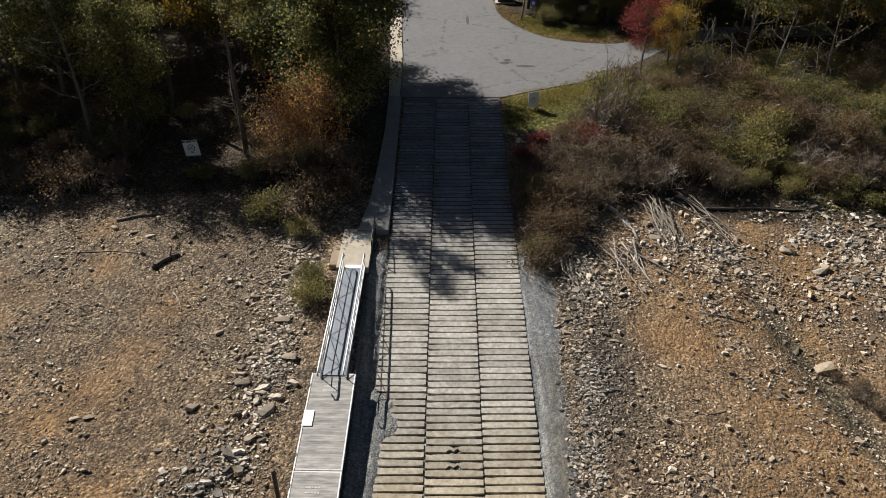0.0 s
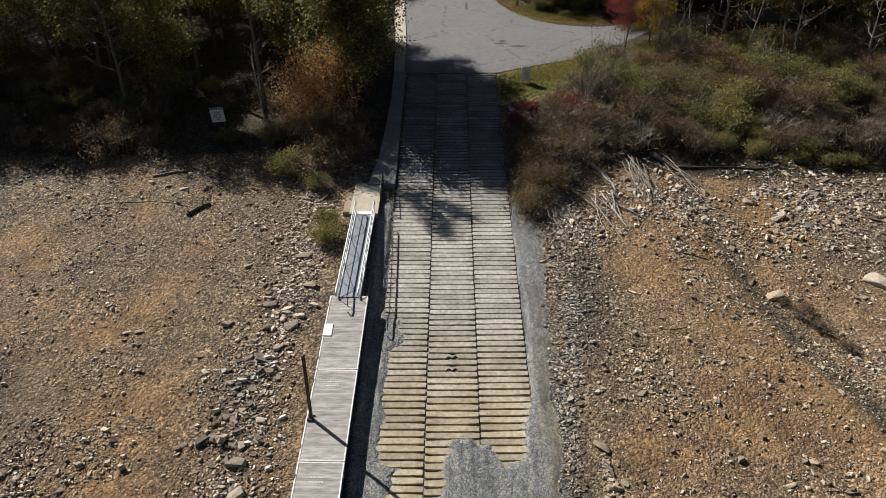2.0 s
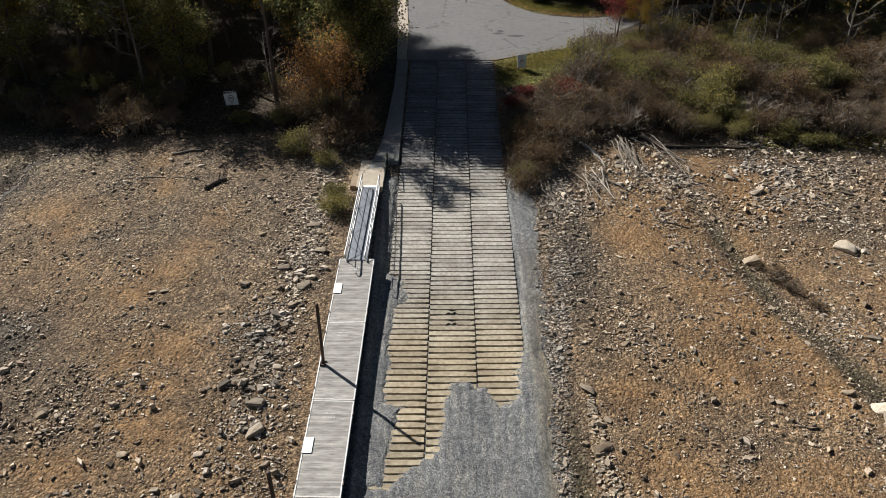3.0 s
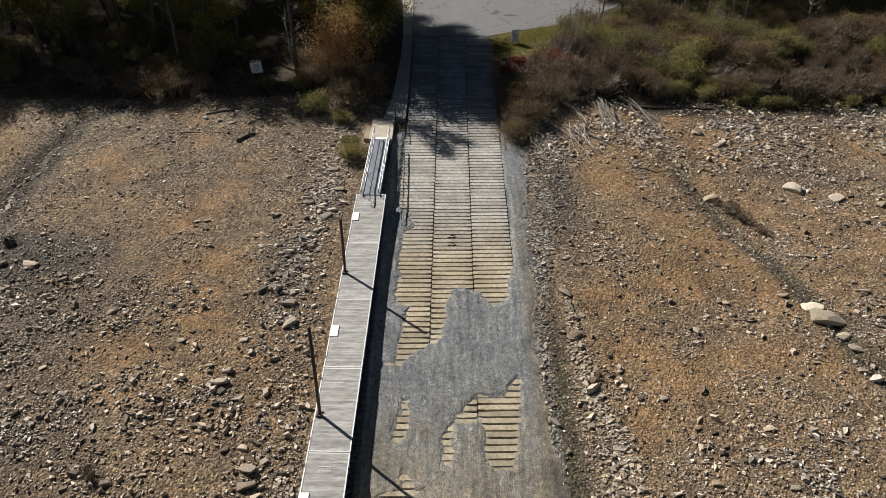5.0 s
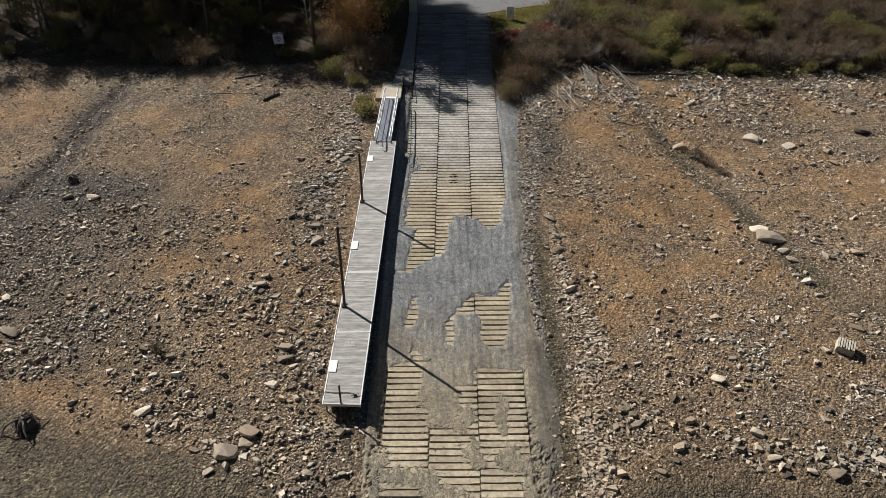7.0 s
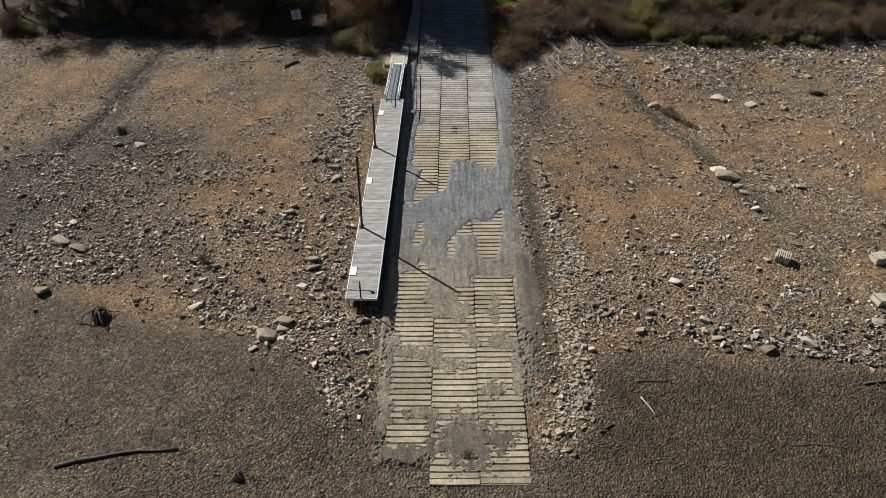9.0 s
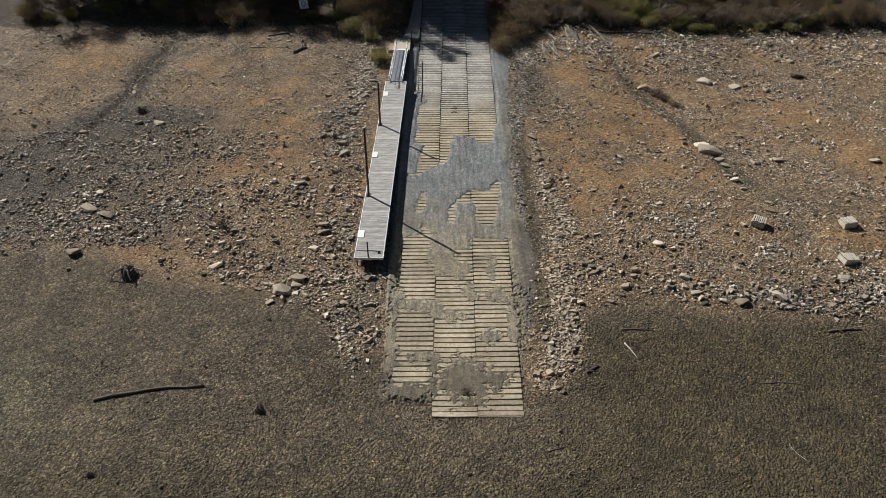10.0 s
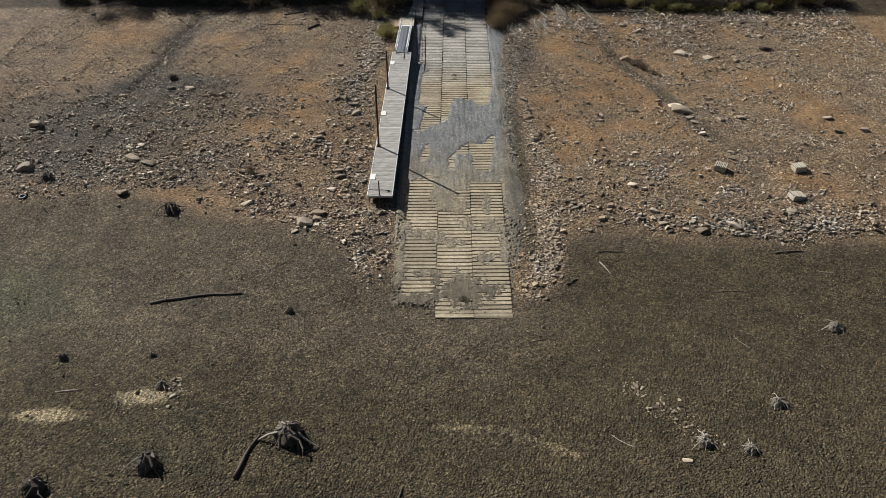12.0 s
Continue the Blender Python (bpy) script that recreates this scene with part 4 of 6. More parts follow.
def clear_of_ramp(x, y):
    off = np.abs(x - 0.55 - 0.006 * (y - 25))
    dock = (x > -8.6) & (x < -4.6) & (y > -0.5) & (y < 46)
    return (off > 5.6) & ~dock


def stuff(name, x, y, size, material, label, category, flat=0.5, seed=1, sink=0.25, corners=6):
    xyz = np.stack([x, y, height(x, y)], 1)
    ob = new(name, stones(name, xyz, size, material, flat, seed, sink, corners))
    return tagged(ob, label, category, kind="stuff")


def bank_chance(x, y):
    a = y - shore(x)
    d = smooth(-1, 2.5, a) * (1 - smooth(46, 51, y)) * (0.22 + 0.78 * smooth(0.36, 0.66, fbm(x, y, 5, 61))) * (0.3 + 0.7 * smooth(0.35, 0.6, fbm(x, y, 1.5, 64)))
    d = d * (1 - 0.85 * np.exp(-((x - 7.7) / 0.9) ** 2) * (1 - smooth(24, 30, y)))
    return d * (1 - 0.7 * clay_at(x, y)) * clear_of_ramp(x, y)


x, y, rng = scatter(480000, -60, 60, -12, 51, bank_chance, 11)
stuff("small_stones", x, y, np.clip(rng.lognormal(-2.34, 0.58, len(x)) * np.where(x < 0, np.interp(y, [-6, 8, 24, 46], [1.2, 1.0, 0.62, 0.55]), np.interp(y, [0, 10, 34, 44], [0.9, 0.72, 0.74, 1.05])) * (0.6 + 0.9 * fbm(x, y, 3.5, 62)), 0.05, 0.5), M_STONE, "scattered broken brown stones on the shore", "stones", 0.4, 12, 0.05, 4)


x, y, rng = scatter(60000, -4.6, 5.6, -15.5, 34, lambda x, y: np.clip(1.5 * (gravel_cover(x, y) - 0.12), 0, 0.9) * (0.25 + 0.75 * (1 - smooth(0, 8, y))), 35)
loose = np.stack([x, y, ramp_z(y) + 0.035], 1)
tagged(new("loose_gravel", stones("loose_gravel", loose, np.clip(rng.lognormal(-3.2, 0.4, len(x)), 0.025, 0.1), M_GRIT, 0.35, 36, 0.1, 4)), "loose tan gravel scattered over the ramp planks", "gravel", kind="stuff")


def rubble(n, x0, x1, y0, y1, chance, seed, median, label, material=M_SLATE, flat=0.24):
    x, y, rng = scatter(n, x0, x1, y0, y1, lambda x, y: np.clip(chance(x, y), 0, 1) * clear_of_ramp(x, y), seed)
    stuff("rubble", x, y, np.clip(median * rng.lognormal(0, 0.45, len(x)), 0.08, 0.85), material, label, "rubble", flat, seed, 0.02)


def ramp_band(x, y):
    """Dark slate spilled along the gravel's edge."""
    c = np.interp(y, [6, 14, 20, 27, 31, 37, 46], [6.6, 6.6, 7.0, 7.8, 8.6, 9.1, 9.0]) + 0.7 * (fbm(x, y, 4, 65) - 0.5)
    w = np.interp(y, [6, 20, 27, 34, 46], [0.35, 0.5, 0.75, 1.15, 1.2])
    return np.exp(-((x - c) / w) ** 2) * smooth(5, 11, y) * (0.5 + 0.5 * smooth(0.35, 0.6, fbm(x, y, 2.5, 73)))


def pale_band(x, y):
    """Pale broken stone in a line down the bank and in a heap below."""
    c = np.interp(y, [-12.6, -10.4, -8.4, -5.8, -3, 0.7, 3, 5.7, 7.8, 11.3, 16.5, 20.2], [6.4, 7.8, 8.9, 8.9, 9.1, 8.8, 9.7, 10.3, 10.2, 9.2, 9.0, 8.7]) + 0.5 * (fbm(x, y, 3, 66) - 0.5)
    w = np.interp(y, [-12.6, -10, -4, 0, 3, 7, 12, 20], [1.2, 1.1, 0.9, 0.9, 1.0, 0.9, 0.6, 0.35])
    return np.exp(-((x - c) / w) ** 2) * smooth(-13.4, -12, y) * (1 - smooth(19, 21, y)) * np.interp(y, [-12, -1, 2, 6, 9, 20], [0.9, 0.9, 0.4, 0.6, 0.9, 0.8])


WATERLINE = [(11.4, 0.4), (14.3, -2.2), (18, -2.5), (21.3, -3.4), (26.5, -3.6), (31.3, -4.4), (34, -3.8), (40, -4.2), (52, -4.0)]
rubble(30000, 5.9, 12.4, 4, 47, ramp_band, 15, 0.14, "broken grey slate rubble beside the ramp")
rubble(15000, 5.4, 13, -13.6, 21, pale_band, 27, 0.21, "pale broken stones in a line beside the ramp", M_BLOCK)
rubble(9000, 5.4, 13, -13.6, 16, lambda x, y: 0.6 * pale_band(x, y), 29, 0.15, "small broken stones in a line beside the ramp", M_STONE)
rubble(30000, 9, 54, -8, 3, lambda x, y: (0.25 + 0.75 * np.exp(-((x - 29) / 6) ** 2)) * np.exp(-(line_dist(x, y, WATERLINE) / (0.8 + 0.5 * np.exp(-((x - 30) / 5) ** 2))) ** 2) * (0.35 + 0.65 * smooth(0.35, 0.6, fbm(x, y, 3, 63))), 16, 0.2, "grey rubble along the old waterline")
rubble(5000, 9, 54, -8, 3, lambda x, y: 0.6 * np.exp(-(line_dist(x, y, WATERLINE) / 1.0) ** 2) * smooth(0.4, 0.6, fbm(x, y, 3, 68)), 30, 0.3, "pale larger stones along the old waterline", M_BLOCK)
rubble(2600, -14.5, -8.6, 17, 30, lambda x, y: 0.8 * np.exp(-((x + 12.0) / 1.1) ** 2 - ((y - 23) / 3.6) ** 2), 31, 0.24, "heap of grey slate blocks beside the dock")
rubble(9000, -13, -8.0, 30, 44, lambda x, y: 0.5 * np.exp(-((x + 10.2) / 1.3) ** 2) * smooth(30, 33, y), 32, 0.14, "pale broken stones beside the gangway", M_STONE)
rubble(16000, 20, 60, 38, 54, lambda x, y: smooth(39, 45, y) * (1 - smooth(50, 53, y)) * smooth(0.35, 0.6, fbm(x, y, 5, 67)), 17, 0.2, "flat slate rubble below the brush", M_SLATE, 0.18)
rubble(5000, 24, 60, 30, 53, lambda x, y: smooth(30, 40, y) * (1 - smooth(50, 53, y)) * smooth(0.4, 0.65, fbm(x, y, 4, 70)), 33, 0.27, "pale flat slabs below the brush", M_STONE, 0.15)
rubble(7000, -16, -8.4, 17, 47, lambda x, y: 0.8 * np.exp(-((x + 10.8) / 1.7) ** 2) * smooth(0.3, 0.55, fbm(x, y, 3.5, 69)), 18, 0.18, "loose stone rubble beside the dock", M_STONE)
rubble(20000, -60, -24, -3, 26, lambda x, y: np.exp(-((x + 41) / 11) ** 2 - ((y - 7 - 0.25 * (x + 41)) / 5) ** 2) * smooth(0.3, 0.55, fbm(x, y, 4, 71)), 19, 0.15, "grey rubble at the foot of the bank")
rubble(16000, -50, -24, 8, 32, lambda x, y: 0.9 * np.exp(-((x + 36.5) / 6.5) ** 2 - ((y - 21) / 5.5) ** 2) * smooth(0.3, 0.55, fbm(x, y, 3, 79)), 34, 0.16, "dark slate rubble below the rivulet")
rubble(3500, -52, -24, 0, 30, lambda x, y: 0.8 * np.exp(-((x + 40) / 10) ** 2 - ((y - 13) / 9) ** 2) * smooth(0.4, 0.62, fbm(x, y, 3, 78)), 28, 0.24, "pale flat stones among dark rubble", M_BLOCK)
rubble(3000, -16, -6, -13, 2, lambda x, y: 0.7 * np.exp(-((x + 10.5) / 3) ** 2 - ((y + 2.0) / 2.2) ** 2) + 0.8 * np.exp(-(line_dist(x, y, [(-9, -4), (-7.2, -11)]) / 0.7) ** 2), 20, 0.2, "scattered stones at the foot of the bank", M_STONE)
rubble(9000, -54, -32, 12, 50, lambda x, y: 0.8 * np.exp(-(line_dist(x + meander(x, y) + 0.5 * (fbm(x, y, 2, 85) - 0.5), y, GULLY_LEFT) / 0.45) ** 2), 26, 0.22, "pale grey stones along a rivulet", M_BLOCK)
rubble(1500, 6, 10, 55, 61, lambda x, y: np.exp(-((x - 7.6) / 1.0) ** 2 - ((y - 58) / 1.6) ** 2), 25, 0.25, "grey rocks beside the head of the ramp")
rubble(900, 9, 22, -32, -22, lambda x, y: np.exp(-(line_dist(x, y, [(13, -24), (16.5, -28.5)]) / 1.1) ** 2), 21, 0.17, "pale stones on the lake bed", M_BLOCK)
rubble(900, -24, -17, -28, -22, lambda x, y: 0.5 * np.exp(-((x + 19.4) / 1.2) ** 2 - ((y + 25.2) / 1.0) ** 2), 22, 0.2, "pale stones on the lake bed", M_BLOCK)

x, y, rng = scatter(120000, -50, 50, -40, 4, lambda x, y: (0.12 + 0.38 * smooth(0.35, 0.65, fbm(x, y, 4, 75))) * smooth(1.5, -3, y - shore(x)) * np.where(y < -15, 1, clear_of_ramp(x, y)), 23)
stuff("pebbles", x, y, np.clip(rng.lognormal(-2.9, 0.42, len(x)), 0.04, 0.2), M_CLOD, "small pebbles on the muddy lake bed", "pebbles", 0.7, 24, 0.2, 4)


def rock_mesh(seed, flat=0.55):
    """One boulder: the hull of a few random corners, so that it is angular and flat-bedded."""
    rng = random.Random(seed)
    bm = bmesh.new()
    for _ in range(30):
        p = Vector((rng.uniform(-1, 1), rng.uniform(-1, 1), rng.uniform(-1, 1)))
        p = (p / max(abs(p.x), abs(p.y), abs(p.z))).lerp(p.normalized(), 0.25) * rng.uniform(0.72, 1.0)
        bm.verts.new((p.x * 0.5, p.y * 0.5 * rng.uniform(0.75, 1), p.z * 0.5 * flat))
    out = bmesh.ops.convex_hull(bm, input=bm.verts)
    bmesh.ops.delete(bm, geom=[g for g in out["geom_interior"] if isinstance(g, bmesh.types.BMVert)], context='VERTS')
    bmesh.ops.bevel(bm, geom=list(bm.edges), offset=0.02, segments=1, affect='EDGES')
    me = bpy.data.meshes.new("rock")
    bm.to_mesh(me)
    bm.free()
    me.materials.append(M_BLOCK if seed % 4 else M_STONE)
    return me


ROCKS = [rock_mesh(s, (0.28, 0.36, 0.48)[s % 3]) for s in range(12)]


def rock(x, y, size, seed, label="weathered brown boulder half sunk in stony soil"):
    rng = random.Random(seed * 7 + 3)
    ob = new("rock", ROCKS[seed % 12])
    long = rng.uniform(1.0, 1.35)
    ob.matrix_basis = pose(x, y, h(x, y) + size * 0.1, rng.uniform(-12, 12), rng.uniform(-12, 12), rng.uniform(-40, 40) + 180 * rng.randrange(2)) @ Matrix.Diagonal((size * long, size * rng.uniform(0.6, 0.85), size * rng.uniform(0.75, 1.05), 1))
    return tagged(ob, label, "rock", "boulders on the shore")


def tar_patch(x, y, rx, ry, seed):
    """A dark repair in the asphalt, with a ragged edge."""
    rng = random.Random(seed)
    b = Builder()
    n = 22
    rim = []
    for k in range(n):
        a = 2 * math.pi * k / n
        r = rng.uniform(0.65, 1.1)
        px, py = x + rx * r * math.cos(a), y + ry * r * math.sin(a)
        rim.append((px, py, float(ramp_z(py)) + 0.025))
    b.add([(x, y, float(ramp_z(y)) + 0.026)] + rim, [(0, 1 + k, 1 + (k + 1) % n) for k in range(n)])
    tagged(part("road_patch", b, M_TAR), "dark ragged repair patch in the asphalt", "road patch", "repair patches of the road", "structure")


M_TAR = plain("dark_tar", (0.05, 0.05, 0.053), 0.8, grain=0.4, scale=3.0, per_object=0.0)
for k, (x, y, rx, ry) in enumerate(((8.6, 74.7, 1.1, 0.35), (6.6, 75.6, 0.9, 0.3), (6.9, 76.4, 0.5, 0.45), (3.0, 90.0, 0.2, 2.0))):
    tar_patch(x, y, rx, ry, k)

# ---------------------------------------------------------------- plants


def crown_points(tips, n, spread, rng):
    tips = np.asarray(tips)
    pick = tips[rng.integers(0, len(tips), n)]
    return pick + rng.normal(0, spread, (n, 3)) * np.array([1, 1, 0.8])


def make_tree(seed, tall, wide, leaf, n, leaf_size=0.3, bare=False, bark=None, low=0.3):
    """A tapered, slightly bent trunk with rising limbs and forked twigs; the leaves sit in clumps at their ends."""
    r = random.Random(seed)
    trunk, limbs = Builder(), Builder()
    bend = [r.uniform(-0.05, 0.05) * tall for _ in range(4)]
    spine = []
    for i in range(8):
        u = i / 7
        spine.append(Vector((bend[0] * math.sin(u * 2.4) + bend[1] * u * u, bend[2] * math.sin(u * 2.1) + bend[3] * u * u, -0.3 + tall * 0.95 * u)))
    r0 = 0.012 * tall + 0.03
    trunk.tube(spine, [r0 * (1 - 0.86 * i / 7) for i in range(8)], 8)
    tips = [spine[-1]]
    count = 18 if not bare else 14
    for k in range(count):
        u = low + (0.97 - low) * (k + r.random()) / count
        i = min(6, int(u * 7))
        base = spine[i].lerp(spine[i + 1], u * 7 - i)
        a = k * 2.4 + r.uniform(-0.5, 0.5)
        profile = math.sin(math.pi * min(1, (u - low) / (1 - low) * 0.75 + 0.22)) ** 0.7
        reach = wide * 0.5 * profile * r.uniform(0.7, 1.15)
        lift = reach * r.uniform(0.35, 0.95)
        out = Vector((math.cos(a), math.sin(a), 0))
        mid = base + out * reach * 0.5 + Vector((r.uniform(-.1, .1) * reach, r.uniform(-.1, .1) * reach, lift * 0.35))
        end = base + out * reach + Vector((0, 0, lift))
        rad = r0 * (1 - 0.8 * u) * 0.5
        limbs.tube([base, mid, end], [rad, rad * 0.6, 0.012], 4, False)
        tips += [end, base.lerp(end, 0.75), base.lerp(end, 0.5)]
        for q in range(4 if not bare else 6):
            s = r.uniform(0.3, 0.95)
            start = mid.lerp(end, s)
            d = Vector((out.x + r.uniform(-.9, .9), out.y + r.uniform(-.9, .9), r.uniform(0.1, 1.1))).normalized() * reach * r.uniform(0.25, 0.5)
            limbs.tube([start, start + d * 0.6 + Vector((0, 0, 0.05)), start + d], [0.02, 0.013, 0.006], 3, False)
            tips += [start + d, start + d * 0.6]
    rng = np.random.default_rng(seed)
    pts = crown_points([tuple(t) for t in tips], n, wide * 0.085, rng) if n else None
    return (trunk.mesh("trunk", bark or M_BARK, True), limbs.mesh("branchwork", bark or M_BARK, True), leaves(pts, leaf_size, leaf, "crown", seed) if n else None)


def plant_tree(meshes, x, y, label, scale=1.0, turn=0.0, lean=(0, 0), group="trees of the wood", name="tree", category="tree"):
    root = thing(name, pose(x, y, h(x, y) - 0.05, lean[0], lean[1], turn), label, category, group)
    root.scale = (scale, scale, scale)
    for pname, me in zip(("trunk", "branchwork", "crown"), meshes):
        if me:
            part(pname, me, None, root)
    return root


def make_shrub(seed, tall, wide, leaf, n, stems=32, leaf_size=0.22, twig=None, thick=1.0):
    """Many thin stems fanning from the ground, with sparse leaves along their upper halves."""
    r = random.Random(seed)
    b = Builder()
    pts = []
    for k in range(stems):
        a, lean = r.uniform(0, 6.283), r.random() ** 0.7
        ox, oy = r.gauss(0, 0.14) * wide, r.gauss(0, 0.14) * wide
        reach, top = wide * 0.5 * lean, tall * r.uniform(0.55, 1.05) * (1 - 0.45 * lean * lean)
        p0 = Vector((ox, oy, -0.1))
        p1 = Vector((ox + math.cos(a) * reach * 0.45, oy + math.sin(a) * reach * 0.45, top * 0.6))
        p2 = Vector((ox + math.cos(a) * reach, oy + math.sin(a) * reach, top))
        bow = Vector((r.uniform(-1, 1), r.uniform(-1, 1), r.uniform(-0.4, 0.6))) * 0.1 * wide
        b.tube([p0, p0.lerp(p1, 0.6) + bow * 0.5, p1 + bow, p1.lerp(p2, 0.6) + bow * 0.3, p2], [thick * w for w in (0.034, 0.03, 0.025, 0.018, 0.008)], 3, False)
        for q in range(3):
            u = r.uniform(0.0, 0.9)
            s = p1.lerp(p2, u) + bow * max(0.0, 1 - 1.17 * u)
            d = Vector((r.uniform(-1, 1), r.uniform(-1, 1), r.uniform(0, 1))) * wide * 0.16
            b.tube([s, s + d], [0.02 * thick, 0.01 * thick], 3, False)
            pts += [s + d, s + d * 0.5]
        pts += [p2, p1.lerp(p2, 0.6), p1.lerp(p2, 0.3), p1]
    rng = np.random.default_rng(seed)
    c = crown_points([tuple(p) for p in pts], n, 0.085 * wide, rng)
    c[:, 2] = np.maximum(c[:, 2], 0.05)
    return b.mesh("stem_tangle", twig or M_TWIG), leaves(c, leaf_size, leaf, "foliage", seed)


def plant_shrub(meshes, x, y, label, scale=1.0, turn=0.0, squash=1.0, name="shrub", group="shrubs of the bank"):
    root = thing(name, pose(x, y, h(x, y), 0, 0, turn), label, "shrub", group)
    root.scale = (scale, scale, scale * squash)
    for pname, me in zip(("stem_tangle", "foliage"), meshes):
        part(pname, me, None, root)
    return root


T_GREEN = [make_tree(100 + s, 15, 8, L_GREEN, 8500, 0.22) for s in range(3)]
T_DENSE = [make_tree(180 + s, 17, 9, L_GREEN, 17000, 0.25, low=0.16) for s in range(2)]
T_YELLOW = [make_tree(120 + s, 14, 7, L_YELLOW, 5500, 0.25) for s in range(2)]
# Shade caster: its crown sits above the view and dapples the ramp.
T_SHADE = make_tree(195, 20, 4.4, L_GREEN, 3600, 0.22, low=0.68)
T_HIGH = [make_tree(190 + s, 17.5, 8.5, (L_GREEN, L_YELLOW)[s], 9000, 0.24, low=0.5) for s in range(2)]
T_ORANGE = make_shrub(130, 9.5, 6.0, L_ORANGE, 7500, 70, 0.17, M_TWIG)
T_RED = make_tree(140, 9.5, 5.5, L_RED, 5200, 0.2)
T_AUTUMN = make_tree(155, 11, 6.5, L_ORANGE, 2000, 0.22)
T_BROWN = make_tree(150, 13, 7, L_BROWN, 3600, 0.23)
T_BARE = [make_tree(160 + s, 11, 5.5, L_BROWN, 0, bare=True, bark=M_PALEBARK if s == 0 else M_GREYBARK) for s in range(3)]
T_SAPLING = make_tree(170, 7.5, 4, L_YELLOW, 260, 0.16, bare=True, bark=M_PALEBARK, low=0.1)

S_BROWN = [make_shrub(200 + s, 2.4, 3.4, L_BROWN, 2300, 40, 0.125) for s in range(3)]
S_OLIVE = [make_shrub(210 + s, 1.8, 3.2, L_OLIVE, 2600, 36, 0.13) for s in range(3)]
S_TWIG = [make_shrub(220 + s, 2.4, 3.4, L_BROWN, 700, 60, 0.13) for s in range(2)]
S_TALL = make_shrub(260, 8.0, 6.4, L_YELLOW, 60, 22, 0.16, M_GREYBARK, 1.5)
S_BARE = make_shrub(270, 3.0, 5.0, L_BROWN, 40, 40, 0.13, M_PALEBARK, 1.7)
S_RED = make_shrub(230, 2.0, 2.4, L_RED, 1900, 32, 0.15)
S_YELLOW = make_shrub(240, 2.2, 2.8, L_YELLOW, 2300, 32, 0.16)
S_GREEN = make_shrub(250, 1.0, 2.0, L_OLIVE, 1700, 32, 0.15)

# the wood to the west of the ramp
rng = random.Random(31)
spots = []


def free(x, y, gap):
    return all((x - a) ** 2 + (y - b) ** 2 > gap * gap for a, b in spots)


for x, y, s in ((-9.0, 58.8, 0.84), (-9.6, 63.2, 0.95), (-10.0, 67.5, 1.0), (-11.6, 62.3, 0.9), (-13.0, 66.8, 1.0), (-11.5, 72.0, 1.0), (-15, 71.5, 0.95), (-9.2, 71.2, 0.92), (-9.8, 75.6, 0.8), (-26.5, 80.0, 0.8), (-22.0, 84.0, 0.85), (-33.5, 78.5, 0.8), (-15.5, 69.4, 0.62), (-31.0, 70.0, 0.72), (-38.5, 72.5, 0.75)):
    spots.append((x, y))
    plant_tree(rng.choice(T_DENSE), x, y, "tall dense green broadleaf tree beside the footpath", s, rng.uniform(0, 360))
for x, y, s in ((-20.5, 72.5, 1.0), (-17.2, 76.0, 1.0), (-25.0, 71.0, 1.05), (-16.5, 81.5, 0.9), (-29.5, 76.0, 1.0)):
    spots.append((x, y))
    plant_tree(T_YELLOW[len(spots) % 2], x, y, "tall tree with bright yellow autumn leaves", s, rng.uniform(0, 360))
tries = 0
while len(spots) < 128 and tries < 6000:
    tries += 1
    x, y = rng.uniform(-66, -8.2), rng.uniform(57, 110)
    if y < 60.5 and x > -33 or y < 60 and x < -33 or y > 76 and x > -21 or not free(x, y, 4.0) or line_dist(x, y, [(-11.2, 55.3), (-26, 67.6)]) < 5.2 or line_dist(x, y, [(-20.8, 55.3), (-33, 65.5)]) < 2.6 or math.hypot(x + 17.4, y - 58.6) < 3 or line_dist(x, y, [(-29.5, 51.5), (-44, 63.4)]) < 3.6:
        continue
    spots.append((x, y))
    k = rng.random()
    if k < 0.6:
        m, lab = rng.choice(T_GREEN), "tall green broadleaf tree turning yellow in autumn"
    elif k < 0.7:
        m, lab = rng.choice(T_YELLOW), "tall tree with thinning yellow autumn leaves"
    elif k < 0.88:
        m, lab = T_BROWN, "tall tree with sparse brown autumn leaves"
    else:
        m, lab = rng.choice(T_BARE), "bare pale-barked tree without leaves"
    plant_tree(m, x, y, lab, rng.uniform(0.8, 1.15), rng.uniform(0, 360))
plant_tree(T_BARE[1], -30.3, 58.0, "bare grey-barked tree leaning over the shore", 1.25, 100, (0, -6))
root = thing("tree", pose(-11.2, 54.6, h(-11.2, 54.6), 0, 0, 200), "orange and russet many-stemmed autumn tree beside the footpath", "tree", "trees of the wood")
for pname, me in zip(("stem_tangle", "crown"), T_ORANGE):
    part(pname, me, None, root)
plant_tree(T_BARE[0], -17.4, 58.6, "small dead tree with pale bare branches", 0.66, 10)
for k, (x, y, s) in enumerate(((-7.6, 61.5, 0.8),)):
    plant_tree(T_HIGH[k % 2], x, y, "tall straight tree with a high yellow-green crown", s, 130 * k)
# Two trees added only for their dappled shade on ramp and footpath.
for k, (x, y, s) in enumerate(((-16.6, 56.2, 0.9), (-24.6, 62.6, 0.95))):
    plant_tree(T_SHADE, x, y, "slim tall tree with leaves only at its top, added to shade the ramp", s, 90 * k)
for k, (x, y, s) in enumerate(((-26.4, 59.8, 0.74), (-33.6, 64.0, 0.78), (-44.0, 61.5, 0.82), (-52.0, 61.0, 0.8))):
    plant_tree(T_DENSE[k % 2], x, y, "dense green broadleaf tree at the wood's edge", s, 70 * k)
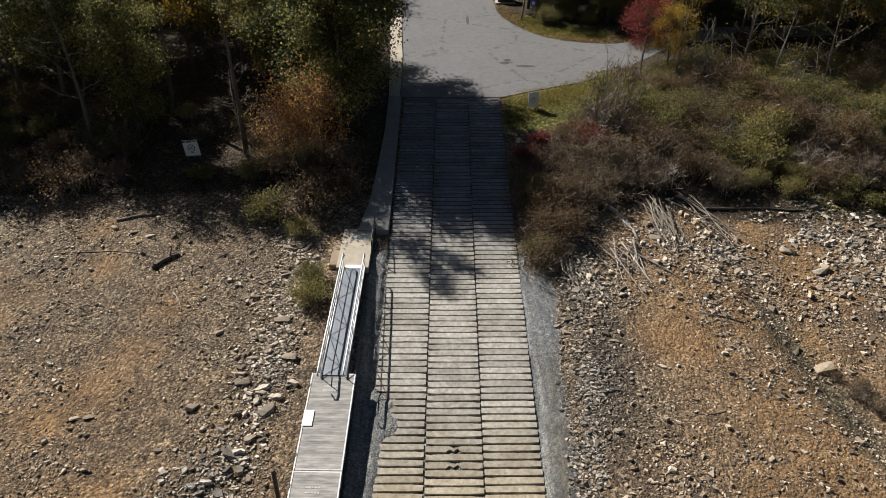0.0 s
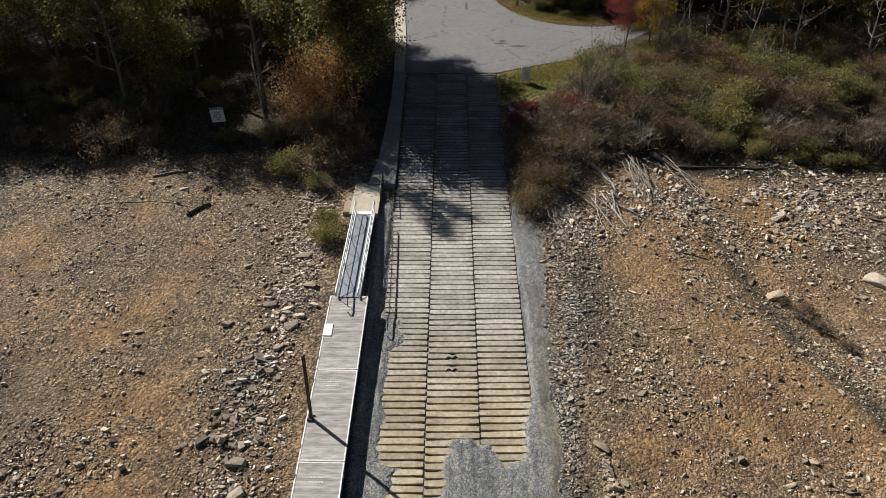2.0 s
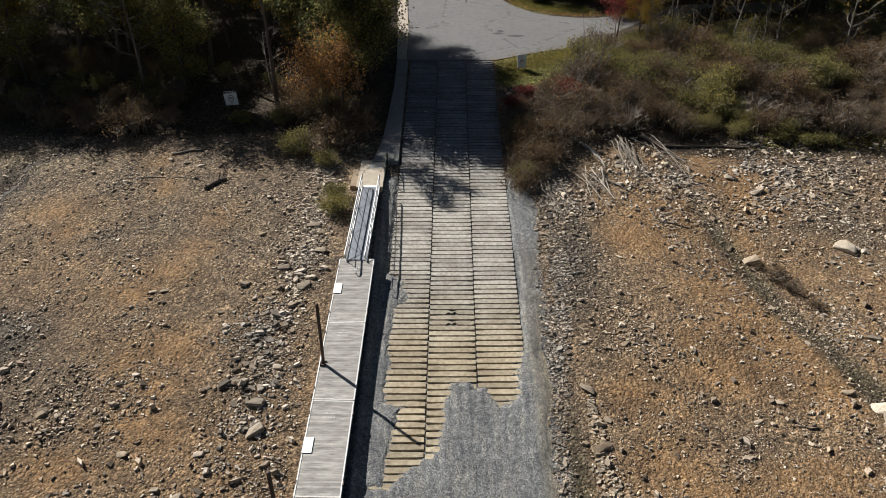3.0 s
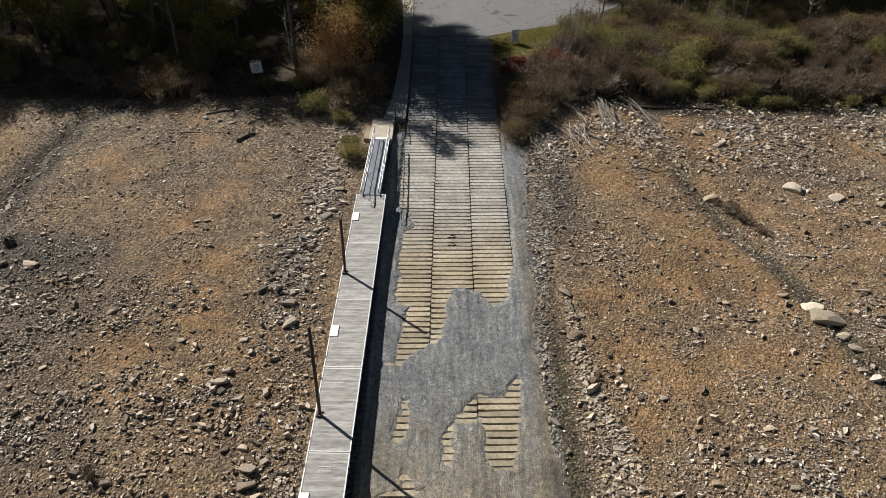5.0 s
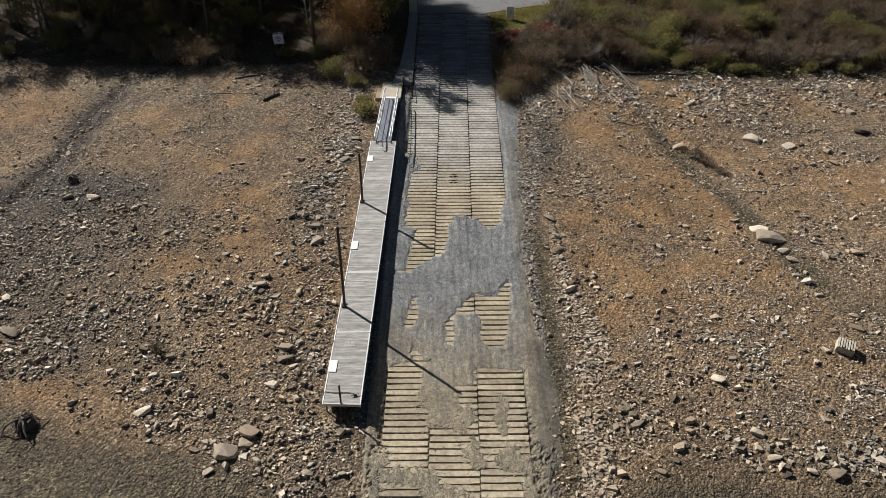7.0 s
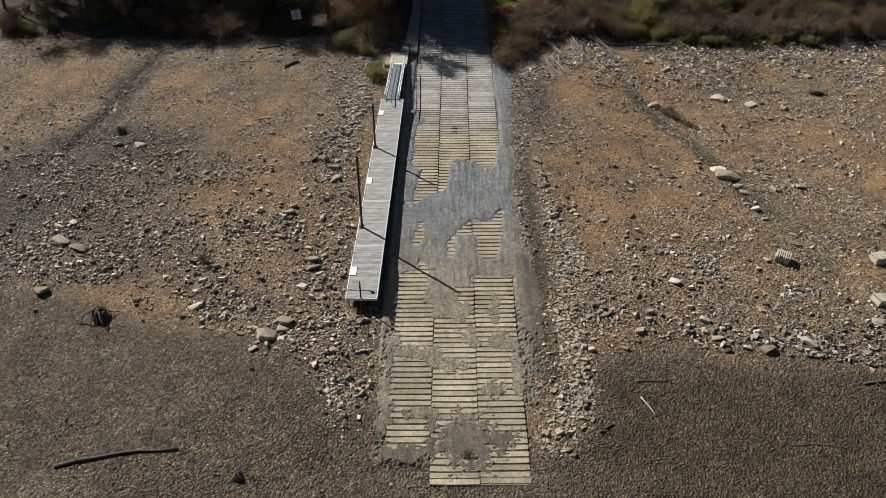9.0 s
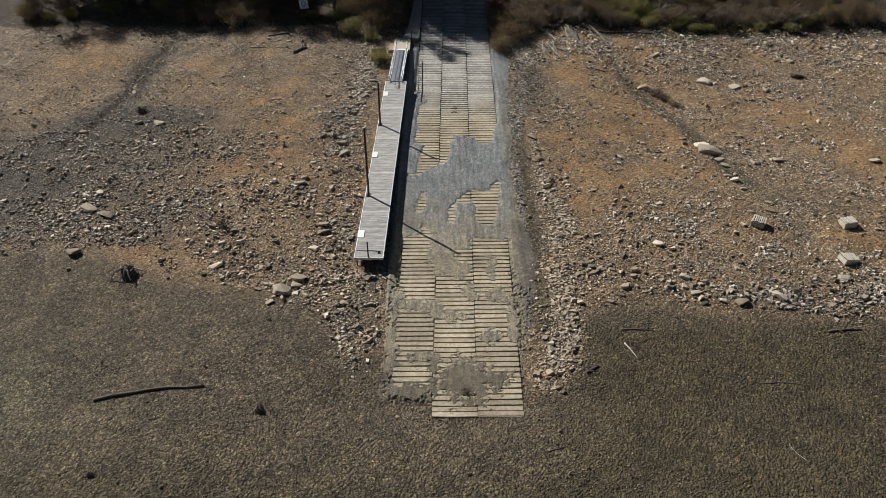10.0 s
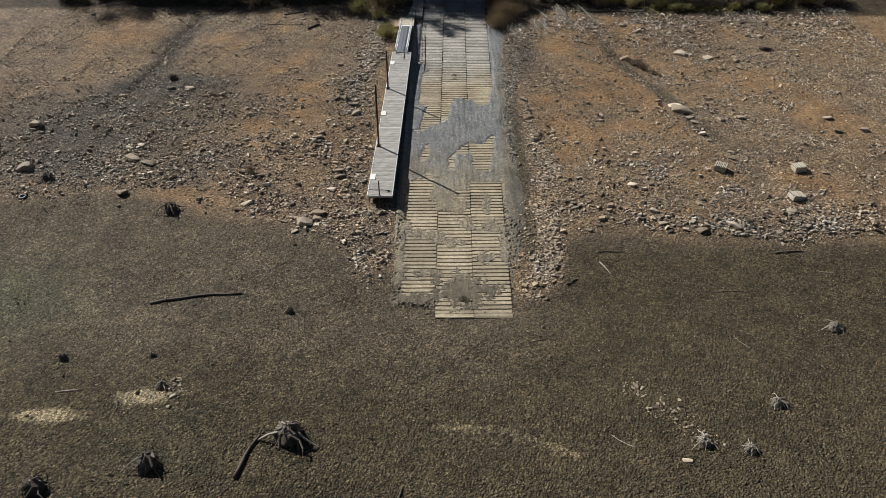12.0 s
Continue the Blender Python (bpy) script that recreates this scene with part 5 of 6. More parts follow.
# the wood to the east and behind the car park
tries = 0
while len(spots) < 262 and tries < 9000:
    tries += 1
    x, y = rng.uniform(9, 66), rng.uniform(69, 112)
    if y < 86 and x < 25 or x > 30 and y < 76.5 or y < 70 + max(0, 30 - x) * 0.5 or abs(y - 85.5) < 3.2 and x < 48 or x < 16 and y < 90 or line_dist(x, y, [(29, 82), (26, 68)]) < 3.2 or not free(x, y, 4.2):
        continue
    spots.append((x, y))
    k = rng.random()
    if x < 52 and y < 92 and k < 0.3:
        m, lab = rng.choice(T_BARE[1:]), "bare grey-barked tree without leaves"
    elif y > 86 and k < 0.72:
        m, lab = rng.choice(T_DENSE), "dense green broadleaf tree behind the road"
    elif k < 0.6:
        m, lab = rng.choice(T_GREEN), "green broadleaf tree turning yellow in autumn"
    elif k < 0.63:
        m, lab = rng.choice(T_YELLOW), "tree with thinning yellow autumn leaves"
    elif k < 0.82:
        m, lab = T_AUTUMN, "tree with sparse orange autumn leaves"
    elif k < 0.93:
        m, lab = T_BROWN, "tree with sparse brown autumn leaves"
    else:
        m, lab = rng.choice(T_BARE), "bare pale-barked tree without leaves"
    plant_tree(m, x, y, lab, rng.uniform(0.65, 1.0), rng.uniform(0, 360))
for x, y, s in ((30.5, 90.2, 0.95), (36.0, 91.0, 1.0), (41.5, 90.0, 0.95), (47.0, 91.5, 1.0), (40.0, 79.5, 0.7), (47.0, 78.0, 0.8), (54.0, 77.0, 0.85), (52.0, 84.0, 0.9)):
    plant_tree(rng.choice(T_DENSE), x, y, "dense green broadleaf tree beside the road", s, rng.uniform(0, 360))
plant_tree(T_RED, 20.6, 74.2, "small maple with crimson leaves beside the road", 0.8, 70)
plant_tree(T_YELLOW[0], 22.6, 71.5, "slim tree with bright yellow leaves by the road", 0.52, 10)
plant_tree(T_BARE[2], 14.9, 59.6, "slender leafless tree above the brush", 0.66, 35)
for x, y, s in ((23.5, 71.5, 1.0), (31.5, 75.0, 1.25), (24.5, 76.0, 1.0), (33.0, 71.0, 1.1), (37.5, 69.0, 1.2), (45.0, 68.0, 1.2), (19.0, 68.3, 0.7)):
    plant_tree(T_SAPLING, x, y, "thin leafless sapling above the brush", s, rng.uniform(0, 360), (rng.uniform(-6, 6), rng.uniform(-6, 6)))
plant_shrub(S_TALL, 14.3, 59.3, "tall leafless multi-stemmed sapling above the brush", 1.0, 0, 1.0, "sapling", "saplings above the brush")
plant_shrub(S_TALL, 25.5, 68.5, "tall leafless multi-stemmed sapling above the brush", 0.9, 120, 1.0, "sapling", "saplings above the brush")
plant_shrub(S_TALL, 33.5, 66.0, "tall leafless multi-stemmed sapling above the brush", 0.7, 220, 1.0, "sapling", "saplings above the brush")

# brush on the east bank
rng = random.Random(77)
brush = []
tries = 0
while len(brush) < 270 and tries < 9000:
    tries += 1
    x, y = rng.uniform(6.2, 60), rng.uniform(41, 81)
    front = np.interp(x, [6, 7.5, 11, 14, 20, 28, 62], [40.5, 42.5, 47.5, 51.2, 51.8, 52, 52.5])
    back = np.interp(x, [6, 8, 11, 16, 22, 26, 32, 60], [56.5, 57.5, 61, 66.5, 71.5, 75, 75, 72])
    if y < front or y > back or (x - 7.6) ** 2 + (y - 58) ** 2 < 4 or any((x - a) ** 2 + (y - b) ** 2 < 2.0 for a, b in brush):
        continue
    brush.append((x, y))
    k = rng.random()
    near = y - front
    patch = float(fbm(x, y, 6.5, 91)) + 0.22 * (k - 0.5) + 0.2 * math.exp(-((x - 21) / 6) ** 2 - ((y - 62) / 4) ** 2) - 0.14 * math.exp(-((x - 11) / 5) ** 2 - ((y - 51) / 5) ** 2)
    if near < 3.0 and x > 13:
        patch -= 0.12
    if patch < 0.4:
        m, lab = rng.choice(S_TWIG), "leafless tangle of thin grey-brown twigs"
    elif patch < 0.5:
        m, lab = rng.choice(S_BROWN), "dry brown shrub with sparse withered leaves"
    elif patch < 0.66 and k < 0.96:
        m, lab = rng.choice(S_OLIVE), "low olive-green shrub among dry brush"
    elif k > 0.99:
        m, lab = S_YELLOW, "yellowing shrub among dry brush"
    else:
        m, lab = S_GREEN, "low green shrub among dry brush"
    plant_shrub(m, x, y, lab, rng.choice((0.7, 0.85, 1.0, 1.1, 1.3)) if x > 12 else rng.uniform(0.65, 0.95), rng.uniform(0, 360), rng.uniform(0.75, 1.25))
plant_shrub(S_BARE, 13.6, 59.6, "spreading leafless shrub with pale arching branches", 1.0, 0)
plant_shrub(S_BARE, 24.5, 58.5, "spreading leafless shrub with pale arching branches", 0.8, 80)
plant_shrub(S_BARE, 17.5, 52.5, "spreading leafless shrub with pale arching branches", 0.75, 190)
plant_shrub(S_BARE, 30.5, 55.0, "spreading leafless shrub with pale arching branches", 0.85, 250)
plant_shrub(S_RED, 6.8, 54.8, "crimson-leaved shrub beside the ramp", 1.0, 0)
plant_shrub(S_RED, 12.4, 57.4, "dull red shrub above the ramp", 1.1, 200)
plant_shrub(S_RED, 8.2, 57.6, "dark red shrub beside the ramp", 0.8, 90)
for x, y, s in ((6.9, 43.4, 0.8), (7.9, 45.2, 0.95), (7.6, 47.6, 1.0), (8.9, 49.5, 1.1), (7.4, 50.5, 0.9)):
    plant_shrub(rng.choice(S_OLIVE + S_BROWN), x, y, "brown and olive shrub at the ramp's edge", s, rng.uniform(0, 360))
# undergrowth at the west wood's edge
for x, y, m, s, lab in ((-29.4, 51.0, S_BROWN[1], 1.35, "grey-brown bushy shrub at the wood's edge"), (-13.2, 47.6, S_OLIVE[1], 1.1, "olive-yellow shrub beside the landing"),
                        (-10.2, 48.6, S_BROWN[0], 1.35, "russet-brown shrub at the wood's edge"), (-8.7, 38.8, S_OLIVE[2], 0.85, "olive shrub beside the gangway"),
                        (-9.0, 40.6, S_OLIVE[0], 0.7, "olive shrub beside the gangway"), (-19.3, 52.8, S_GREEN, 1.0, "low bright green shrub at the wood's edge"),
                        (-10.4, 45.8, S_OLIVE[0], 0.7, "olive shrub at the wood's edge"), (-7.8, 50.5, S_BROWN[2], 1.0, "brown shrub beside the footpath"),
                        (-33.5, 51.5, S_TWIG[1], 0.9, "brown shrub at the wood's edge"), (-26.5, 53.0, S_TWIG[0], 0.8, "leafless twiggy shrub at the wood's edge")):
    plant_shrub(m, x, y, lab, s, rng.uniform(0, 360))
for x, y, s in ((31.5, 51.3, 0.8), (34.2, 50.7, 1.0), (36.3, 51.0, 0.9), (43.5, 51.2, 1.0), (47.5, 50.6, 1.1)):
    plant_shrub(S_GREEN, x, y, "low bright green clump at the brush's edge", s, rng.uniform(0, 360))
for _ in range(70):
    x, y = rng.uniform(-62, -7), rng.uniform(52.5, 66)
    if x > -9.5 and y > 60 or -24.5 < x < -18 and y < 58:
        continue
    plant_shrub(rng.choice(S_BROWN + S_OLIVE + S_TWIG), x, y, "shaded undergrowth shrub below the trees", rng.uniform(0.6, 1.1), rng.uniform(0, 360))
for _ in range(26):
    x, y = rng.uniform(12, 30), rng.uniform(87.5, 96)
    plant_shrub(rng.choice(S_OLIVE + [S_GREEN]), x, y, "low green undergrowth behind the road", rng.uniform(0.7, 1.1), rng.uniform(0, 360))


for x, y, s in ((24.3, 31.6, 0.45), (25.2, 30.2, 0.5), (23.7, 33.0, 0.3), (26.2, 28.6, 0.35), (24.9, 32.2, 0.35)):
    plant_shrub(S_TWIG[1] if s > 0.4 else S_BROWN[0], x, y, "dry tangled weed in the damp gully", s, rng.uniform(0, 360), 0.8, "weed", "weeds on the shore")
plant_shrub(S_TWIG[1], -20.6, 5.4, "small leafless weed on the stony shore", 0.4, 40, 1.0, "weed", "weeds on the shore")
plant_shrub(S_TWIG[0], 1.0, -13.0, "small dry weed on the gravel at the ramp's foot", 0.28, 10, 0.8, "weed", "weeds on the shore")
# fallen leaves and grass
def litter_strip(name, pts, width, n, seed, size, material, label, category, lift=0.03, stand=False):
    rng = np.random.default_rng(seed)
    pts = np.array(pts, float)
    seg = np.hypot(*np.diff(pts, axis=0).T)
    u = rng.uniform(0, seg.sum(), n)
    k = np.minimum(np.searchsorted(np.cumsum(seg), u), len(seg) - 1)
    t = (u - np.concatenate([[0], np.cumsum(seg)])[k]) / seg[k]
    p = pts[k] + (pts[k + 1] - pts[k]) * t[:, None] + rng.normal(0, width, (n, 2))
    z = np.maximum(height(p[:, 0], p[:, 1]), ramp_z(p[:, 1]) * (p[:, 1] > 66) - 9 * (p[:, 1] <= 66)) + lift
    c = np.stack([p[:, 0], p[:, 1], z], 1)
    me = leaves(c, size, material, name, seed, 0.0)
    if not stand:
        v = np.empty(len(me.vertices) * 3, np.float32)
        me.vertices.foreach_get("co", v)
        v = v.reshape(-1, 3)
        base = np.repeat(c[:, 2], 4)
        v[:, 2] = base + (v[:, 2] - base) * 0.2
        me.vertices.foreach_set("co", v.ravel())
    tagged(new(name, me), label, category, kind="stuff")


litter_strip("fallen_leaves", [(7.4, 95), (8.4, 91), (9.6, 88), (11.5, 85.8), (14, 83.8), (17, 82.9), (22, 83.3)], 0.55, 2600, 5, 0.2, L_FALLEN, "orange and yellow fallen leaves along the road's edge", "fallen leaves")
litter_strip("fallen_leaves", [(6, 65), (10, 66.5), (14, 68.5), (18, 71.5)], 1.1, 4200, 6, 0.16, L_FALLEN, "yellow fallen leaves on the grass beside the ramp", "fallen leaves")
litter_strip("fallen_leaves", [(-3, 92), (0, 80), (6, 76), (16, 76)], 3.2, 220, 7, 0.15, L_FALLEN, "scattered fallen leaves on the asphalt", "fallen leaves", 0.05)
litter_strip("grass", [(6.4, 62), (8, 64.5), (11, 66.5), (14.5, 69)], 1.2, 4200, 8, 0.15, L_GRASS, "patchy green grass beside the ramp head", "grass", 0.06, True)
litter_strip("grass", [(9.8, 91), (11.5, 87.6), (14, 85.6), (19, 84.4)], 0.8, 3500, 9, 0.2, L_GRASS, "thin grass along the road's edge", "grass", 0.06, True)
litter_strip("grass", [(29, 50.8), (36, 51.6), (46, 51.4)], 1.0, 900, 10, 0.25, L_GRASS, "green grass tufts at the edge of the brush", "grass", 0.1, True)

# ---------------------------------------------------------------- dock
DOCK_TOP, DOCK_END = Vector((-6.24, 31.4, 7.72)), Vector((-6.85, 0.0, 3.16))
SECTION = (DOCK_TOP - DOCK_END).length / 5
along = (DOCK_TOP - DOCK_END).normalized()
across = Vector((1, 0, 0))
across = (across - along * across.dot(along)).normalized()
upward = across.cross(along)
DOCK = Matrix(((across.x, along.x, upward.x, 0), (across.y, along.y, upward.y, 0), (across.z, along.z, upward.z, 0), (0, 0, 0, 1)))
HALF = 1.22


def dock_section(k):
    """One section, its upper end at the local origin; local y runs up the slope, z square to the deck."""
    at = Matrix.Translation(DOCK_TOP + (DOCK_END - DOCK_TOP) * k / 5) @ DOCK
    root = thing("dock_section", at, "grey weathered timber dock section with white edge trim", "dock", "sections of the dock")
    rng = random.Random(k)
    b = Builder()
    n = 41
    w = (SECTION - 0.24) / n
    for i in range(n):
        y1 = -0.12 - i * w
        b.box((-HALF + 0.05, y1 - w + 0.002, -0.04), (HALF - 0.05, y1, rng.uniform(-0.001, 0.001)), 0.0015)
    decking = part("decking", b, M_DECK, root, "weathered grey deck boards")
    rails = {}
    for s in (-1, 1):
        b = Builder()
        b.box((s * HALF - 0.05, -SECTION + 0.02, -0.24), (s * HALF + 0.02, -0.02, 0.012), 0.012)
        rails[s] = part("side_rail", b, M_WHITE if s < 0 else M_ALU, root, "pale edge trim")
    for y in (-0.12, -SECTION + 0.02):
        b = Builder()
        b.box((-HALF + 0.05, y, -0.22), (HALF - 0.05, y + 0.1, 0.008), 0.01)
        part("end_rail", b, M_TRIM, root, "pale strip across the joint")
    for y in (-0.5, -SECTION / 2 - 0.75, -SECTION + 2.0):
        b = Builder()
        b.box((-HALF + 0.12, y - 1.5, -0.75), (HALF - 0.12, y, -0.25), 0.08)
        part("float", b, M_BLACK, root, "black plastic float")
    for s in (-1, 1):
        for y in (-0.35, -SECTION + 0.35):
            p = at @ Vector((s * (HALF - 0.16), y, -0.2))
            g = h(p.x, p.y) - 0.15
            inv = at.inverted()
            b = Builder()
            b.tube([inv @ p, inv @ Vector((p.x, p.y, g))], 0.05, 8)
            part("leg", b, M_STEEL, root)
        for y in (-0.9, -SECTION + 0.9):
            b = Builder()
            b.box((s * HALF + s * 0.05 - 0.03, y - 0.12, -0.12), (s * HALF + s * 0.05 + 0.03, y + 0.12, 0.03), 0.01)
            part("bracket", b, M_STEEL, rails[s])
    if k in (0, 2, 4):
        b = Builder()
        b.box((-HALF - 0.06, -SECTION * 0.5 - 0.5, 0.012), (-HALF + 0.5, -SECTION * 0.5 + 0.55, 0.05), 0.015)
        part("step_pad", b, M_WHITE, root, "white step pad")
    for j in range(2):
        b = Builder()
        x0, y0 = -0.05, -SECTION * 0.15 - j * 0.28
        for i in range(5):
            wd = (0.09, 0.14, 0.07, 0.12, 0.1)[(i + j) % 5]
            b.box((x0 - 0.35 + i * 0.15 - wd / 2, y0 - 0.05, 0.004), (x0 - 0.35 + i * 0.15 + wd / 2, y0 + 0.05, 0.009))
        part("lettering_bar", b, M_STENCIL, decking, "worn white stencilled marks")
    return root


for k in range(5):
    dock_section(k)


def mooring_post(x, y, top, radius, label, deck=True):
    g = h(x, y) - 0.4
    root = thing("mooring_post", (x, y, g), label, "post", "mooring posts")
    b = Builder()
    b.tube([(0, 0, 0), (0.01, 0, (top - g) * 0.5), (0, 0.02, top - g - 0.03), (0, 0.02, top - g)], [radius, radius, radius, radius * 0.85], 12)
    pipe = part("pipe", b, M_STEEL, root, shade_smooth=True)
    if deck:
        z = DOCK_END.z + (DOCK_TOP.z - DOCK_END.z) * y / 31.4 - g
        b = Builder()
        b.box((-radius - 0.1, -radius - 0.1, z - 0.1), (radius + 0.1, -radius - 0.02, z + 0.1), 0.01)
        b.box((-radius - 0.1, radius + 0.02, z - 0.1), (radius + 0.1, radius + 0.1, z + 0.1), 0.01)
        b.box((-radius - 0.1, -radius - 0.1, z - 0.1), (-radius - 0.02, radius + 0.1, z + 0.1), 0.01)
        part("pile_hoop", b, M_STEEL, pipe)
    return root


mooring_post(-7.42, 21.6, 10.9, 0.1, "tall rusty steel mooring post through the dock")
mooring_post(-7.6, 8.9, 11.2, 0.1, "tall rusty steel mooring post through the dock")
mooring_post(-6.9, 0.12, 4.7, 0.06, "short steel post at the dock's outer end", False)


def small_things_on_dock():
    at = Matrix.Translation(DOCK_END + along * 0.95 + upward * 0.02) @ DOCK
    root = thing("chain", at, "dark slack chain across the dock's end", "chain")
    b = Builder()
    b.tube([(-1.15, 0.05, 0.02), (-0.5, -0.02, 0.02), (0.1, 0.03, 0.02), (0.75, -0.06, 0.02)], 0.022, 6)
    part("links", b, M_BLACK, root)
    at = Matrix.Translation(DOCK_END + along * 0.75 + across * 0.8 + upward * 0.02) @ DOCK
    root = thing("cleat", at @ pose(0, 0, 0, 0, 0, 20), "dark metal mooring cleat on the deck", "cleat")
    b = Builder()
    b.tube([(-0.28, 0, 0.07), (0, 0, 0.09), (0.28, 0, 0.07)], [0.02, 0.035, 0.02], 8)
    part("horn", b, M_BLACK, root)
    b = Builder()
    b.box((-0.1, -0.05, 0.0), (0.1, 0.05, 0.08), 0.015)
    part("foot", b, M_BLACK, root)


small_things_on_dock()

# ---------------------------------------------------------------- gangway and landing
GANG_A, GANG_B = Vector((-6.05, 41.3, 8.5)), Vector((-6.25, 31.0, 7.74))


def gangway():
    length = (GANG_A - GANG_B).length
    f = (GANG_A - GANG_B).normalized()
    s = Vector((1, 0, 0))
    s = (s - f * s.dot(f)).normalized()
    u = s.cross(f)
    at = Matrix(((s.x, f.x, u.x, GANG_B.x), (s.y, f.y, u.y, GANG_B.y), (s.z, f.z, u.z, GANG_B.z), (0, 0, 0, 1)))
    root = thing("gangway", at, "aluminium gangway with truss railings leading to the dock", "gangway")
    b = Builder()
    b.box((-0.7, 0.2, -0.05), (0.7, length - 0.2, 0.0), 0.01)
    part("walkway", b, M_GRATE, root, "blue-grey walkway deck")
    for y0, y1, z in ((length - 0.2, length + 0.15, 0.012),):
        b = Builder()
        b.box((-0.62, y0, z - 0.03), (0.62, y1, z), 0.008)
        part("hinge_plate", b, M_WHITE, root, "pale hinged end plate")
    n = 6
    for side in (-1, 1):
        x = side * 0.72
        for z, r, name in ((0.98, 0.052, "top_rail"), (0.55, 0.025, "middle_rail"), (0.02, 0.05, "bottom_chord")):
            b = Builder()
            if name == "top_rail":
                b.tube([(x, -0.45, 0.6), (x, -0.62, 0.8), (x, -0.5, 0.93), (x, -0.2, z), (x, length * 0.5, z), (x, length - 0.1, z), (x, length + 0.2, 0.93), (x, length + 0.28, 0.8), (x, length + 0.15, 0.6)], r, 8)
            else:
                b.tube([(x, 0.0, z), (x, length * 0.5, z), (x, length, z)], r, 8)
            part(name, b, M_ALU, root, shade_smooth=True)
        for i in range(n + 1):
            y = 0.05 + (length - 0.1) * i / n
            b = Builder()
            b.tube([(x, y, 0.0), (x, y, 0.97)], 0.025, 6)
            part("upright", b, M_ALU, root)
        for i in range(n):
            y0, y1 = 0.05 + (length - 0.1) * i / n, 0.05 + (length - 0.1) * (i + 1) / n
            b = Builder()
            b.tube([(x, y0, 0.03), (x, y1, 0.96)] if (i % 2 == 0) else [(x, y0, 0.96), (x, y1, 0.03)], 0.02, 6)
            part("diagonal", b, M_ALU, root)


gangway()


def landing():
    zt = 8.46
    root = thing("landing", (0, 0, 0), "tan concrete landing slab at the head of the gangway", "landing slab", kind="structure")
    b = Builder()
    b.box((-7.3, 41.2, 6.6), (-5.1, 46.4, zt), 0.03)
    part("slab", b, M_CONCRETE, root)
    b = Builder()
    b.box((-7.9, 41.9, 6.6), (-7.3, 46.2, zt - 0.25), 0.05)
    part("wing", b, plain("brown_concrete", (0.25, 0.19, 0.13), 0.9, grain=0.25, scale=1.5), root, "brown-stained concrete edge")
    emblem = thing("painted_emblem", (-6.0, 45.3, zt + 0.003), "round blue and yellow emblem painted on the slab", "painted emblem")
    for r0, r1, mat, pname in ((0.0, 0.26, plain("yellow_paint", (0.5, 0.46, 0.33), grain=0.2), "centre"), (0.3, 0.52, plain("pale_blue_paint", (0.4, 0.45, 0.46), grain=0.2), "ring")):
        b = Builder()
        for k in range(24):
            a0, a1 = k * math.pi / 12, (k + 1) * math.pi / 12
            q = [(r0 * math.cos(a0), r0 * math.sin(a0), 0.002), (r1 * math.cos(a0), r1 * math.sin(a0), 0.002), (r1 * math.cos(a1), r1 * math.sin(a1), 0.002), (r0 * math.cos(a1), r0 * math.sin(a1), 0.002)]
            b.add(q if r0 else q[:1] + q[1:3], [(0, 1, 2, 3)] if r0 else [(0, 1, 2)])
        part(pname, b, mat, emblem)
    for k in range(14):
        a = math.pi + k * math.pi / 13
        b = Builder()
        b.box((0.6 * math.cos(a) - 0.04, 0.6 * math.sin(a) - 0.03, 0.0), (0.6 * math.cos(a) + 0.04, 0.6 * math.sin(a) + 0.03, 0.004))
        part("dash", b, M_WHITE, emblem)
    rail = thing("handrail", (-5.0, 43.0, 0), "dark green pipe handrail beside the landing", "handrail")
    for y in (0.0, 1.5, 3.0):
        g = h(-5.0, 43.0 + y) - 0.1
        b = Builder()
        b.tube([(0, y, g), (0, y, 9.45 + 0.05 * y)], 0.045, 8)
        part("post", b, M_GREEN, rail)
    for dz in (0.0, -0.5):
        b = Builder()
        b.tube([(0, -0.1, 9.45 + dz), (0, 3.1, 9.6 + dz)], 0.04, 8)
        part("rail", b, M_GREEN, rail)


landing()

# ---------------------------------------------------------------- signs


def text_part(words, size, material, parent, at, label):
    cu = bpy.data.curves.new("lettering", 'FONT')
    cu.offset = 0.012 * size / 0.2
    cu.body, cu.size, cu.extrude, cu.align_x, cu.align_y = words, size, 0.004, 'CENTER', 'CENTER'
    tmp = bpy.data.objects.new("lettering", cu)
    scene.collection.objects.link(tmp)
    me = bpy.data.meshes.new_from_object(tmp.evaluated_get(bpy.context.evaluated_depsgraph_get()))
    bpy.data.objects.remove(tmp)
    me.materials.clear()
    me.materials.append(material)
    ob = part("lettering", me, None, parent, label)
    ob.matrix_basis = at
    return ob


def ring_builder(r0, r1, n=28, y=-0.022):
    b = Builder()
    for k in range(n):
        a0, a1 = 2 * math.pi * k / n, 2 * math.pi * (k + 1) / n
        b.add([(r0 * math.cos(a0), y, r0 * math.sin(a0)), (r1 * math.cos(a0), y, r1 * math.sin(a0)), (r1 * math.cos(a1), y, r1 * math.sin(a1)), (r0 * math.cos(a1), y, r0 * math.sin(a1))], [(0, 1, 2, 3)])
    return b


